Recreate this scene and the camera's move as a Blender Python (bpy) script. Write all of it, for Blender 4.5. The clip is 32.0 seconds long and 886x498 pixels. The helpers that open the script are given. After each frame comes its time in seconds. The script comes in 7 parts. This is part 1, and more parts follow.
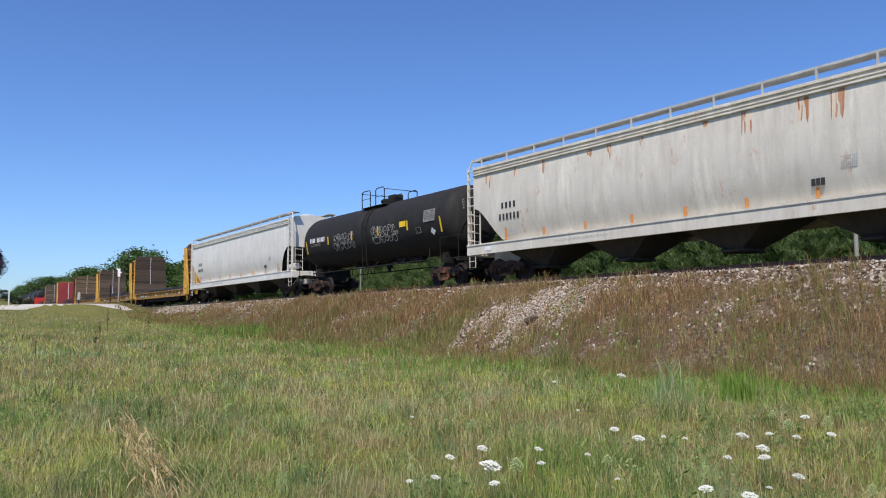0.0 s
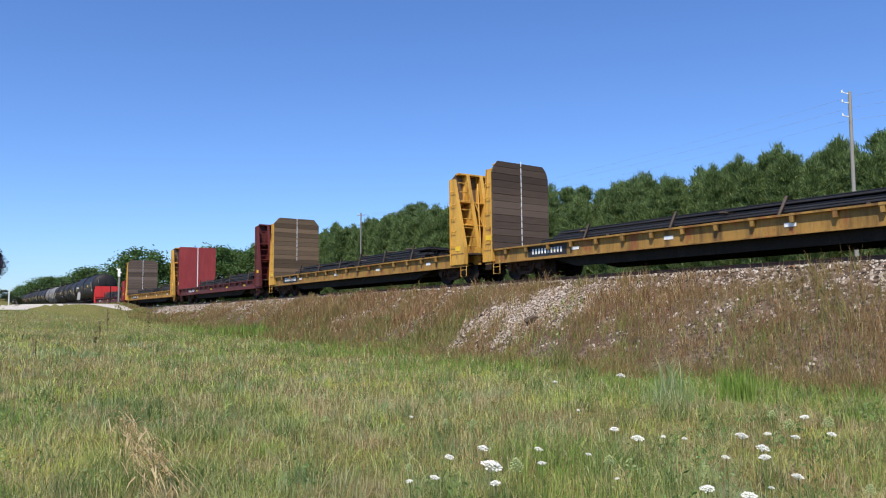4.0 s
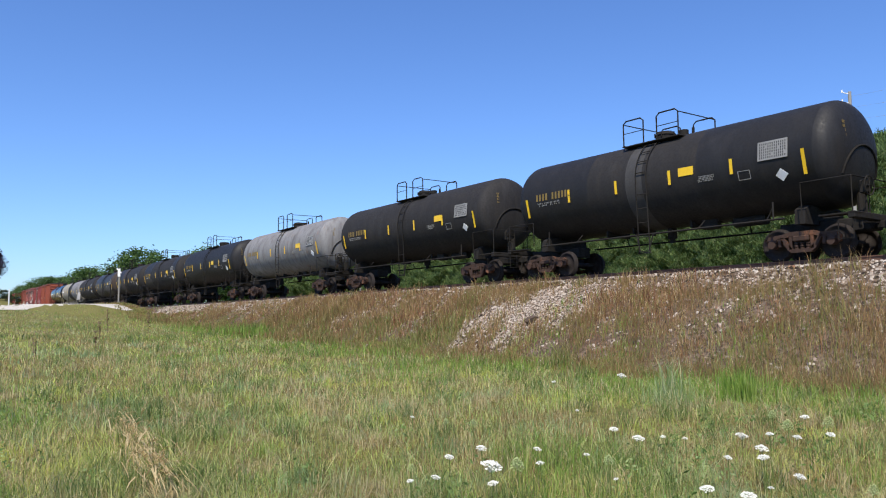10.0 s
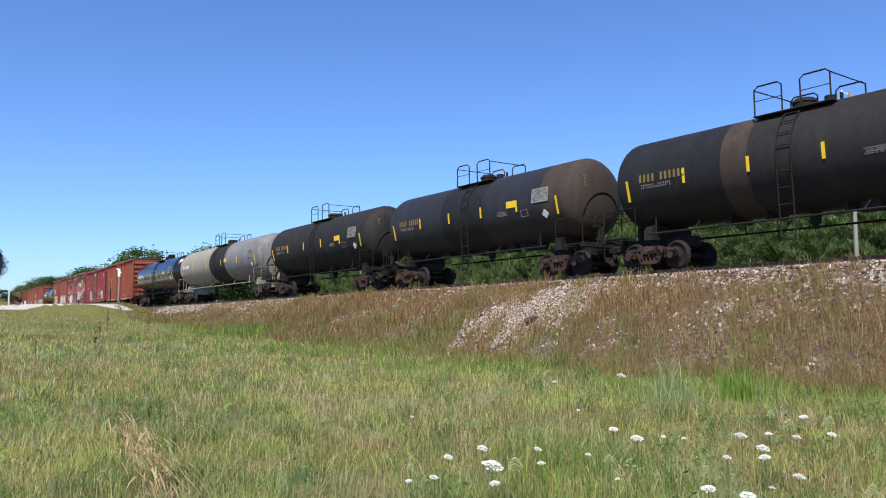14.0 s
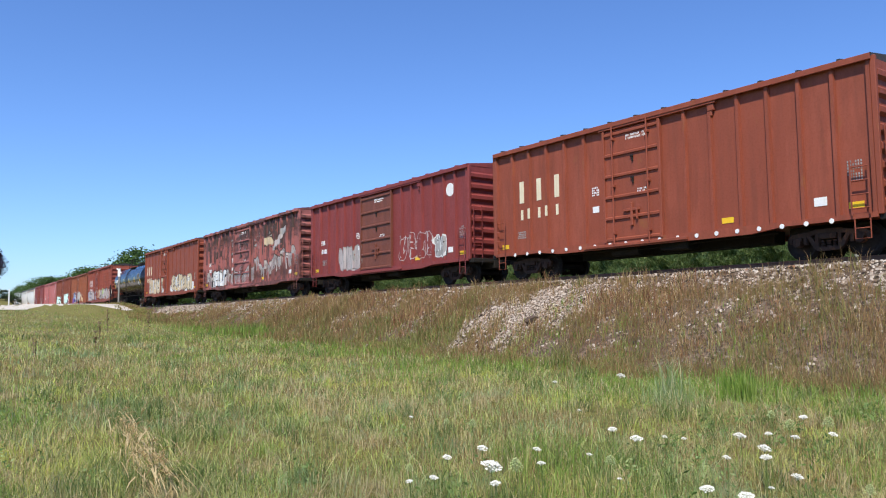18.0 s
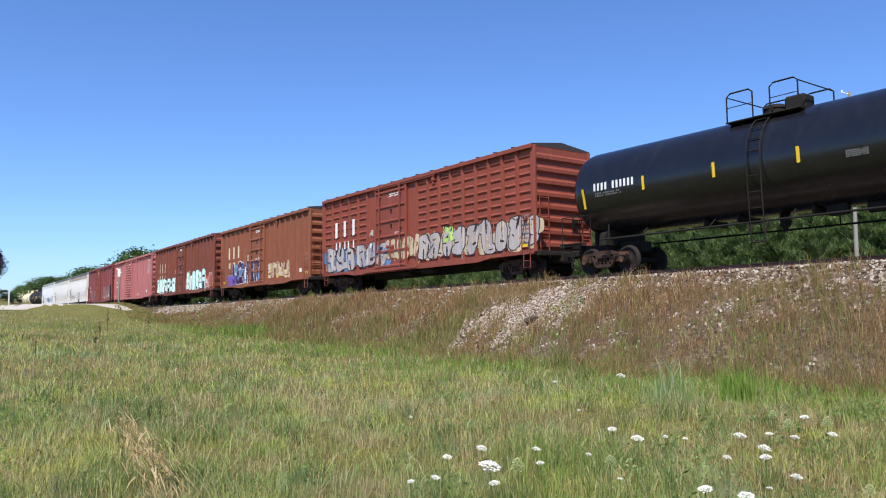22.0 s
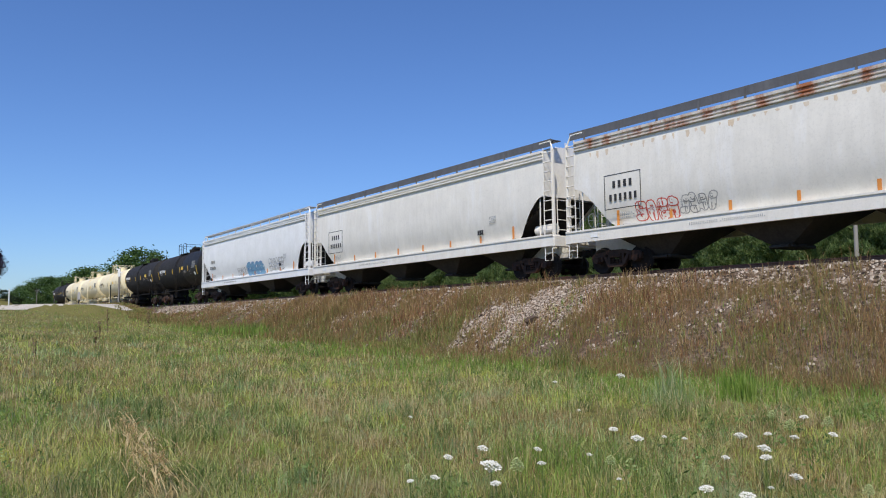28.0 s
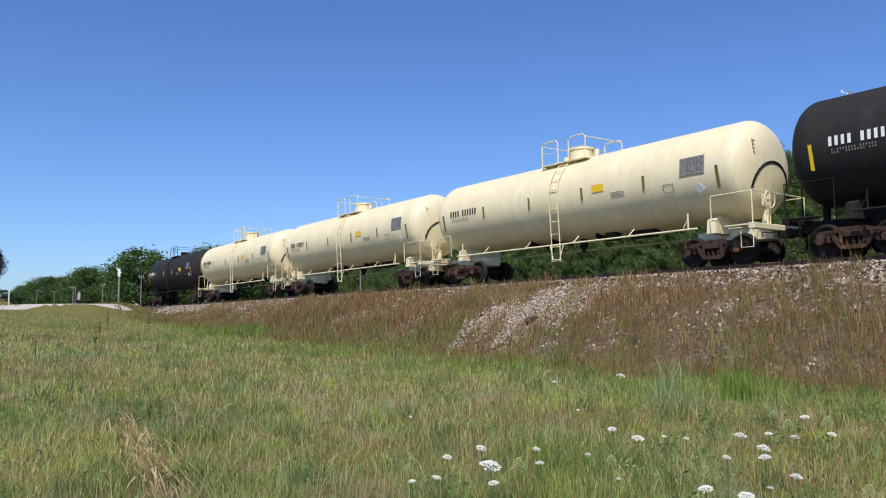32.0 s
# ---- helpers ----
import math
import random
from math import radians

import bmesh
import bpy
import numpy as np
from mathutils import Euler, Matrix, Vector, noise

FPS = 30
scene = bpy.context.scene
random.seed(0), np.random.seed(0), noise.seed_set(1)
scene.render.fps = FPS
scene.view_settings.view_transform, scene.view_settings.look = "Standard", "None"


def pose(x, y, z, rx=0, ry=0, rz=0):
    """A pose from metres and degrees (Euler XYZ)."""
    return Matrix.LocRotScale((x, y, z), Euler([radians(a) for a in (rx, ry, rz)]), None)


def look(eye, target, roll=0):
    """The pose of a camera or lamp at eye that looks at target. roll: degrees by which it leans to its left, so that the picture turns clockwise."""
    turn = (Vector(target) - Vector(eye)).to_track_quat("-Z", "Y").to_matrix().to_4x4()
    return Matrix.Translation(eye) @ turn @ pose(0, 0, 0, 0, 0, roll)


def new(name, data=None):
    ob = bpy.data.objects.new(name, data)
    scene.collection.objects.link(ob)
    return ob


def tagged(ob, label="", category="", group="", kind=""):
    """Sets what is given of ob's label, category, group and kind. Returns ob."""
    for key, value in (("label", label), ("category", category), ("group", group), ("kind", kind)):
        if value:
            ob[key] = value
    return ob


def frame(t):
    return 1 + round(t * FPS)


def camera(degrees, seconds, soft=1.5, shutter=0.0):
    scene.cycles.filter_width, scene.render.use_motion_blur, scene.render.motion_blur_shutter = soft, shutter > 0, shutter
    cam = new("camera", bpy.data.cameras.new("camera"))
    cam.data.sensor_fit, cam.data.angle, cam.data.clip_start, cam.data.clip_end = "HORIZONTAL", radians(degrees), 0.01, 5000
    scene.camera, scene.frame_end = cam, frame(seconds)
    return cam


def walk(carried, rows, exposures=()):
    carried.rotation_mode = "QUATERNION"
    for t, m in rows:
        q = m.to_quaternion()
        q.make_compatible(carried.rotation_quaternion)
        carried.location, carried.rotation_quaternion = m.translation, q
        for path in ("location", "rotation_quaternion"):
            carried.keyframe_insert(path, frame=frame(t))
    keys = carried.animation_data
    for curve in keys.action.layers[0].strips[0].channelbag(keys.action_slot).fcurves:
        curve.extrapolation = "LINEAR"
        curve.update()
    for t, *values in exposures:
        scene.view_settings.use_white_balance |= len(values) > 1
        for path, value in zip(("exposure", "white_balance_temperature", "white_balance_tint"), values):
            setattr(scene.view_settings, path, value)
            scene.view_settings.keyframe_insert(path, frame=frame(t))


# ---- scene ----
# Freight train passing on a low embankment beside a meadow.
# x right, y away from the tripod, z up; the eye stands 1.6 m over the meadow.

EYE = Vector((0.0, 0.0, 1.6))
TILT = 4.564
cam = camera(59.2, 32.0, soft=1.1)
aim = EYE + Vector((0, math.cos(radians(TILT)), math.sin(radians(TILT))))
walk(cam, [(0.0, look(EYE, aim, -0.145)), (32.0, look(EYE, aim, -0.145))],
     exposures=[(0, -.18), (1, -.11), (2, -.2), (3, -.06), (5.8, .0), (8.3, -.04), (9.2, .02), (11, .1), (21, .11), (25, .02), (27.5, -.34), (30, -.29), (31, -.16), (32, -.25)])

# ---- world, sun ----
SUN_AZ, SUN_EL = radians(195), radians(54.5)      # azimuth clockwise from +y
world = bpy.data.worlds.new("sky")
world.use_nodes = True
scene.world = world
wn = world.node_tree.nodes
sky = wn.new("ShaderNodeTexSky")
sky.sky_type = "NISHITA"
sky.sun_disc = False
sky.sun_elevation, sky.sun_rotation = SUN_EL, SUN_AZ
sky.altitude, sky.air_density, sky.dust_density, sky.ozone_density = 0, 1.0, 0.3, 3.0
wn["Background"].inputs["Strength"].default_value = 0.12
tint = wn.new("ShaderNodeMix")                          # the deep blue of dry summer air
tint.data_type, tint.blend_type = "RGBA", "MULTIPLY"
tint.inputs["Factor"].default_value = 1.0
tint.inputs["B"].default_value = (.73, .975, 1.42, 1)
world.node_tree.links.new(sky.outputs[0], tint.inputs["A"])
world.node_tree.links.new(tint.outputs["Result"], wn["Background"].inputs["Color"])
sun_dir = Vector((math.sin(SUN_AZ) * math.cos(SUN_EL), math.cos(SUN_AZ) * math.cos(SUN_EL), math.sin(SUN_EL)))
sun = new("sun", bpy.data.lights.new("sun", "SUN"))
sun.data.energy, sun.data.angle, sun.data.color = 5.0, radians(0.53), (1.0, 0.93, 0.82)
sun.matrix_world = look(sun_dir * 50, (0, 0, 0))

# ---- the railway line in plan ----
KNOT = np.array([-1200., -840, -420, -240, -144, -84, -42, 0, 24, 60, 120])
CURV = np.array([0, -.05, -.068, -.109, .077, -.43, -1.257, .139, .1, 0, 0]) * 1e-3
RISE = np.array([0, -.038, -.044, -.057, .216, .569, 1.447, 1.092, .941, .5, 0]) * 1e-2
HEAD0, DIST0, RAIL0 = radians(53.596), 22.189, 1.6 + 1.562
_s = np.arange(-3000, 3001.0)


def _cum(f):
    c = np.concatenate([[0], np.cumsum((f[1:] + f[:-1]) / 2)])
    return c - np.interp(0, _s, c)


_psi = HEAD0 + _cum(np.interp(_s, KNOT, CURV, 0, 0))
_x = math.sin(HEAD0) * DIST0 + _cum(np.cos(_psi))
_y = math.cos(HEAD0) * DIST0 - _cum(np.sin(_psi))
_z = RAIL0 + _cum(np.interp(_s, KNOT, RISE, 0, 0))


def line(s, u=0.0):
    """Point at s along the line, u metres to the meadow's side, at rail height."""
    p = np.interp(s, _s, _psi)
    return np.interp(s, _s, _x) - np.sin(p) * u, np.interp(s, _s, _y) - np.cos(p) * u, np.interp(s, _s, _z)


def to_line(x, y):
    """s and u of points of the plan."""
    s = (x - _x[3000]) * math.cos(HEAD0) - (y - _y[3000]) * math.sin(HEAD0)
    for _ in range(6):
        p = np.interp(s, _s, _psi)
        s = s + (x - np.interp(s, _s, _x)) * np.cos(p) - (y - np.interp(s, _s, _y)) * np.sin(p)
    p = np.interp(s, _s, _psi)
    return s, -(x - np.interp(s, _s, _x)) * np.sin(p) - (y - np.interp(s, _s, _y)) * np.cos(p)


def sm(a, b, v):
    t = np.clip((v - a) / (b - a), 0, 1)
    return t * t * (3 - 2 * t)


def relief(x, y):
    """Cheap smooth unevenness, about -1 to 1."""
    return (np.sin(x * .9 + 1.3 * np.sin(y * .37)) * np.sin(y * 1.1 + np.sin(x * .53)) * .6
            + np.sin(x * 2.7 + y * 1.9) * np.sin(y * 3.1 - x * 1.3) * .4)


FIELD_S, FIELD_Z = [-900, -240, -180, -144, -108, -90, -72, -54, -36, -18, 200], [2.7, 2.65, 2.3, 2.05, 1.84, 1.55, 1.12, .62, .26, .02, 0]


def road_u(s):
    return 4.4 + 2.0 * sm(-70, -112, s) + 5.5 * sm(-165, -235, s)


def height(s, u):
    """The ground, over the whole plan."""
    zr = np.interp(s, _s, _z)
    field = np.interp(s, FIELD_S, FIELD_Z)
    back = zr - .9 + .25 * sm(10, 40, -u)
    x, y, _ = line(s, u)
    bumps = relief(x, y)
    shoulder = zr - .22 - .56 * np.maximum(np.abs(u) - 1.75, 0) - .025 * np.maximum(np.abs(u) - 1.75, 0) ** 2
    base = np.where(u > 0, field + .05 * bumps * sm(0, 3, u), back + .06 * bumps)
    z = np.where(np.abs(u) < 1.75, zr - .22, shoulder + .05 * bumps * sm(1.75, 3, np.abs(u)))
    k = .35
    d = np.clip((base - z) / k * .5 + .5, 0, 1)
    z = z + (base - z) * d + k * d * (1 - d) * .5
    # gravel road beside the line, further up
    top = 1.6 + np.interp(s, [-1200, -300, -240, -180, -144, -108, -86, -70], [3, 2.2, 1.75, 1.42, 1.23, 1.0, .82, .5])
    z = np.maximum(z, np.minimum(top, top - .8 * np.maximum(np.abs(u - road_u(s)) - 2.2, 0)) * sm(-68, -84, s) + z * (1 - sm(-68, -84, s)))
    # grassy rise beyond the road
    z = z + 2.9 * sm(-200, -245, s) * sm(2.4, 5, u) * sm(9, 7, u) * sm(-460, -380, s)
    return z


def ground_at(x, y):
    s, u = to_line(np.asarray(x, float), np.asarray(y, float))
    return height(s, u)


# ---- motion of the train: way travelled at t seconds ----
def travel(t):
    return 1.2 * (16.666 * t - .02449 * t * (t - 32) / 2 + 1.256e-3 * t * (t - 32) * (t - 16))

# ---- materials ----
def ramp(nt, stops, src):
    r = nt.nodes.new("ShaderNodeValToRGB")
    e = r.color_ramp.elements
    while len(e) < len(stops):
        e.new(0.5)
    for k, (p, c) in zip(e, stops):
        k.position, k.color = p, (*c, 1)
    nt.links.new(src, r.inputs[0])
    return r.outputs[0]


def mix(nt, fac, a, b, how="MIX"):
    m = nt.nodes.new("ShaderNodeMix")
    m.data_type, m.blend_type = "RGBA", how
    for sock, v in ((m.inputs["Factor"], fac), (m.inputs["A"], a), (m.inputs["B"], b)):
        if isinstance(v, (int, float)):
            sock.default_value = v
        elif isinstance(v, tuple):
            sock.default_value = (*v, 1)
        else:
            nt.links.new(v, sock)
    return m.outputs["Result"]


def grain(nt, scale, detail=5.0, rough=.6, stretch=(1, 1, 1), shift=True, space="Object"):
    tc = nt.nodes.new("ShaderNodeTexCoord")
    mp = nt.nodes.new("ShaderNodeMapping")
    nt.links.new(tc.outputs[space], mp.inputs["Vector"])
    mp.inputs["Scale"].default_value = stretch
    if shift:
        oi = nt.nodes.new("ShaderNodeObjectInfo")
        sc = nt.nodes.new("ShaderNodeVectorMath")
        sc.operation = "SCALE"
        sc.inputs[0].default_value = (37, 53, 71)
        nt.links.new(oi.outputs["Random"], sc.inputs["Scale"])
        nt.links.new(sc.outputs[0], mp.inputs["Location"])
    n = nt.nodes.new("ShaderNodeTexNoise")
    n.inputs["Scale"].default_value, n.inputs["Detail"].default_value, n.inputs["Roughness"].default_value = scale, detail, rough
    nt.links.new(mp.outputs[0], n.inputs["Vector"])
    return n.outputs["Fac"]


def shader(name, rough=.6, metal=0.0, spec=.5):
    m = bpy.data.materials.new(name)
    m.use_nodes = True
    b = m.node_tree.nodes["Principled BSDF"]
    b.inputs["Roughness"].default_value, b.inputs["Metallic"].default_value = rough, metal
    b.inputs["Specular IOR Level"].default_value = spec
    return m, m.node_tree, b


def bump(nt, b, src, strength, dist=.01):
    n = nt.nodes.new("ShaderNodeBump")
    n.inputs["Strength"].default_value, n.inputs["Distance"].default_value = strength, dist
    nt.links.new(src, n.inputs["Height"])
    nt.links.new(n.outputs[0], b.inputs["Normal"])


def paint(name, col, rough=.5, dirt=(.05, .04, .03), much=.5, rust=0.0, spec=.4, rustcol=(.17, .055, .02)):
    """Weathered paint on steel: fading, downward grime streaks, rust patches."""
    m, nt, b = shader(name, rough, 0, spec)
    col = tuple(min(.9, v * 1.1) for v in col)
    c = mix(nt, grain(nt, 1.1, 3), tuple(v * .86 for v in col), tuple(min(1, v * 1.14) for v in col))
    streak = ramp(nt, [(.46, (0, 0, 0)), (.75, (1, 1, 1))], grain(nt, 2.2, 6, .65, (1.6, 1.6, .16)))
    f = nt.nodes.new("ShaderNodeMath")
    f.operation = "MULTIPLY"
    nt.links.new(streak, f.inputs[0])
    f.inputs[1].default_value = much
    c = mix(nt, f.outputs[0], c, dirt)
    worn = ramp(nt, [(.52, (0, 0, 0)), (.72, (.5, .5, .5))], grain(nt, 1.3, 6, .7, (1.1, 1.1, .22)))
    c = mix(nt, worn, c, tuple(min(1, v * 1.5 + .012) for v in col))
    fine = grain(nt, 14, 4, .7)
    c = mix(nt, ramp(nt, [(.5, (0, 0, 0)), (.8, (.35, .35, .35))], fine), c, tuple(v * .6 for v in col))
    if rust:
        spots = ramp(nt, [(.62 - .25 * rust, (0, 0, 0)), (.72 - .2 * rust, (1, 1, 1))], grain(nt, 1.7, 8, .72, (1, 1, .45)))
        c = mix(nt, spots, c, mix(nt, fine, rustcol, tuple(v * 2.2 for v in rustcol)))
    nt.links.new(c, b.inputs["Base Color"])
    nt.links.new(ramp(nt, [(.3, (rough * .8,) * 3), (.7, (min(1, rough * 1.3),) * 3)], fine), b.inputs["Roughness"])
    bump(nt, b, fine, .12, .006)
    return m


def islands(name, stops, rough=.8, spatial=None, scale=.25, spec=.2, trans=0.0):
    """Colour that changes from blade to blade or stone to stone, and slowly over the ground."""
    m, nt, b = shader(name, rough, 0, spec)
    g = nt.nodes.new("ShaderNodeNewGeometry")
    c = ramp(nt, stops, g.outputs["Random Per Island"])
    if isinstance(spatial, list):                    # patches of several tints, each with its own noise
        for k, (tint, sc, low, high, most) in enumerate(spatial):
            f = ramp(nt, [(low, (0, 0, 0)), (high, (most,) * 3)], grain(nt, sc, 4, .65, (1, 1.0 + .13 * k, 1), shift=False))
            c = mix(nt, f, c, mix(nt, g.outputs["Random Per Island"], tuple(v * .7 for v in tint), tuple(min(1, v * 1.3) for v in tint)))
    elif spatial:
        c = mix(nt, ramp(nt, [(.4, (0, 0, 0)), (.62, (.85, .85, .85))], grain(nt, scale, 4, .6, shift=False)), c, spatial)
    nt.links.new(c, b.inputs["Base Color"])
    if trans:
        t = nt.nodes.new("ShaderNodeBsdfTranslucent")
        nt.links.new(c, t.inputs["Color"])
        x = nt.nodes.new("ShaderNodeMixShader")
        x.inputs[0].default_value = trans
        nt.links.new(b.outputs[0], x.inputs[1])
        nt.links.new(t.outputs[0], x.inputs[2])
        nt.links.new(x.outputs[0], nt.nodes["Material Output"].inputs["Surface"])
    return m


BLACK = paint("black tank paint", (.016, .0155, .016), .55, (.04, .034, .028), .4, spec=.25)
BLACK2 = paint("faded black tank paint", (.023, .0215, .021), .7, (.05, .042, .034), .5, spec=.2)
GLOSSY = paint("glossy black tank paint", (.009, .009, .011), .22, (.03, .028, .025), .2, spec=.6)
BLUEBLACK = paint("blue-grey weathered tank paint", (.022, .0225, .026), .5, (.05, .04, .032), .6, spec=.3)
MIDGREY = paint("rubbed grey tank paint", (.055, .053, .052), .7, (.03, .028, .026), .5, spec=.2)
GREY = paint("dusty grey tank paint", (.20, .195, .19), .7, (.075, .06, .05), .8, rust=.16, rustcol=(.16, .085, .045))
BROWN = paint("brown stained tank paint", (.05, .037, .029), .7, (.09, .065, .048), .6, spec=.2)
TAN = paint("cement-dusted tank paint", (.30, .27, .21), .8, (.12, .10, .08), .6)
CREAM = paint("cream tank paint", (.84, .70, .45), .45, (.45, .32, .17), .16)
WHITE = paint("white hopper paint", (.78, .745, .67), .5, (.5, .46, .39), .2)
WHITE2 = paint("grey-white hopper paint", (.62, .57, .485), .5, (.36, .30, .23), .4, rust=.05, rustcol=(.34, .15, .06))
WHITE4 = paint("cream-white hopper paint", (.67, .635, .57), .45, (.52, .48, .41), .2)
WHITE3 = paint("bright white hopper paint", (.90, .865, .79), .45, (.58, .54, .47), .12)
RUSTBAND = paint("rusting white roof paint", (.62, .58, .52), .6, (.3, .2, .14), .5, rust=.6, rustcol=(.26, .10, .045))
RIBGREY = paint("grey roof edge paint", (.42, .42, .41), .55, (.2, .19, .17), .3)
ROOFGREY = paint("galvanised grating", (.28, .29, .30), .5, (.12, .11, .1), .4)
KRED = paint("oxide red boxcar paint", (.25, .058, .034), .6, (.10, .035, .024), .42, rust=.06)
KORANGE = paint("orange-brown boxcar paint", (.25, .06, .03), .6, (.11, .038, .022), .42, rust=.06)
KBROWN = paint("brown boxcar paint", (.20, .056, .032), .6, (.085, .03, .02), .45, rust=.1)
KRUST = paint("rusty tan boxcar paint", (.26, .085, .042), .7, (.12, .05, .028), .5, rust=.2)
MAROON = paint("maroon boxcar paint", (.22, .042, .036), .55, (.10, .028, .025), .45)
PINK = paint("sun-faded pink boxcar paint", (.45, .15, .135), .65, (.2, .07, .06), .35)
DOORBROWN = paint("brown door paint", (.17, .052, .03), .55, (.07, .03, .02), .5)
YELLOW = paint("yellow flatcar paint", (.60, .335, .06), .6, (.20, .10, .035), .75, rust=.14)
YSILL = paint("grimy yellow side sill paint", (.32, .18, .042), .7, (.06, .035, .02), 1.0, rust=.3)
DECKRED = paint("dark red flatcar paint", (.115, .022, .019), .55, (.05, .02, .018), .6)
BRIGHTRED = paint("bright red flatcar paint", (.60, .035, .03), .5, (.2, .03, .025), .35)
# red of the side sill, darkened for the shade it lies in
REDSILL = paint("red side sill paint with shade put in", (.095, .013, .014), .6, (.07, .02, .018), .6)
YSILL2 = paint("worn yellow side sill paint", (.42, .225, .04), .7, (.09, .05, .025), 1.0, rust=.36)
# bright red of the near bulkhead, its shade mixed into the colour
REDNEAR = paint("red bulkhead paint with shade put in", (.24, .022, .024), .6, (.07, .02, .018), .5)
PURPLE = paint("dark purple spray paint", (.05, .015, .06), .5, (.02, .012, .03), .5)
SEEDM = paint("brown seed heads", (.16, .105, .06), .9, (.07, .05, .03), .6)
REEDM = islands("pale blue-green reeds", [(0, (.18, .27, .09)), (.6, (.32, .41, .17)), (1, (.60, .58, .32))], .6, None, .3, .3, .3)
LIGHTBLUE = paint("pale blue spray paint", (.20, .40, .56), .5, (.08, .16, .26), .5)
DARKWASH = paint("dark smeared spray paint", (.06, .038, .032), .7, (.12, .06, .05), .7)
RUSTRUN = paint("orange rust streak", (.42, .19, .085), .85, (.55, .42, .32), .9)
FAINTRUST = paint("faint rust spot", (.66, .54, .40), .85, (.72, .66, .58), .9)
GRATE = paint("dark running board grating", (.11, .112, .118), .6, (.06, .055, .05), .5)
FACERED = paint("smooth red bulkhead paint", (.27, .043, .043), .7, (.2, .038, .038), .25, spec=.25)
UNDER = paint("sooty underframe and shaded steel", (.018, .016, .014), .85, (.035, .028, .02), .6, spec=.2)
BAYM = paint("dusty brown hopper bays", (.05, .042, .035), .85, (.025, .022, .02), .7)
TRUCKM = paint("rusty cast steel", (.055, .032, .023), .85, (.025, .018, .015), .7, rust=.3, rustcol=(.14, .06, .03), spec=.25)
WHEELM = paint("worn wheel steel", (.022, .017, .015), .75, (.03, .024, .02), .5, spec=.25)
YSTRIPE = paint("yellow reflective tape", (.80, .50, .02), .4, (.4, .25, .05), .15)
ORANGETAG = paint("orange reflective tape", (.62, .24, .05), .5, (.3, .12, .04), .3)
STENCIL = paint("white stencil paint", (.78, .78, .75), .6, (.4, .38, .34), .3)
STENCILK = paint("black stencil paint", (.03, .03, .03), .6, (.1, .1, .1), .2)
STENCILY = paint("faded yellow stencil paint", (.20, .135, .035), .6, (.12, .08, .025), .6)
STENCILC = paint("cream lettering paint", (.72, .64, .45), .6, (.4, .22, .12), .4)
PANELG = paint("printed data panel", (.34, .33, .31), .6, (.06, .06, .06), .8)
PANELW = paint("faded white stencil print", (.25, .245, .23), .6, (.12, .11, .1), .5)
SPRAYW = paint("white spray paint", (.64, .65, .63), .5, (.45, .5, .5), .3)
SPRAYK = paint("black spray paint", (.02, .02, .022), .5, (.08, .06, .06), .4)
SPRAYB = paint("blue spray paint", (.10, .22, .42), .5, (.05, .08, .2), .4)
SPRAYP = paint("violet spray paint", (.16, .10, .40), .5, (.05, .03, .16), .5)
SPRAYC = paint("cream spray paint", (.56, .45, .29), .55, (.32, .2, .12), .5)
SPRAYR = paint("red spray paint", (.55, .08, .05), .5, (.3, .05, .04), .4)
SPRAYG = paint("green spray paint", (.42, .62, .12), .5, (.2, .3, .06), .3)
SPRAYT = paint("mint spray paint", (.55, .78, .72), .5, (.4, .55, .52), .3)
STEELLOAD = paint("dark mill-scale steel", (.030, .029, .032), .5, (.07, .045, .035), .5, spec=.4)
TARROOF = paint("dark tarred roof steel", (.04, .036, .036), .7, (.08, .06, .05), .5)
FADEDW = paint("worn whitish spray paint", (.46, .41, .39), .6, (.22, .14, .13), .7)
RAILM = paint("rusty rail", (.13, .065, .04), .6, (.06, .035, .025), .5)


def mural_mat():
    """Faded pink side, smeared over with dark spray paint."""
    m, nt, b = shader("pink side with a sprayed mural", .65, 0, .3)
    c = mix(nt, grain(nt, 1.2, 4), (.42, .15, .13), (.30, .10, .085))
    swirl = nt.nodes.new("ShaderNodeTexNoise")
    swirl.inputs["Scale"].default_value, swirl.inputs["Detail"].default_value, swirl.inputs["Distortion"].default_value = .5, 5, 1.1
    tc = nt.nodes.new("ShaderNodeTexCoord")
    nt.links.new(tc.outputs["Object"], swirl.inputs["Vector"])
    c = mix(nt, ramp(nt, [(.46, (0, 0, 0)), (.53, (.85, .85, .85)), (.60, (.4, .4, .4)), (.68, (.9, .9, .9))], swirl.outputs["Fac"]), c, mix(nt, grain(nt, 3, 5), (.02, .016, .015), (.085, .05, .042)))
    nt.links.new(c, b.inputs["Base Color"])
    bump(nt, b, grain(nt, 14, 4, .7), .12, .006)
    return m


MURAL = mural_mat()
SHINY, _nt, _b = shader("worn rail head", .3, 1.0)
_nt.links.new(mix(_nt, grain(_nt, 9, 3, shift=False), (.30, .27, .25), (.48, .45, .42)), _b.inputs["Base Color"])


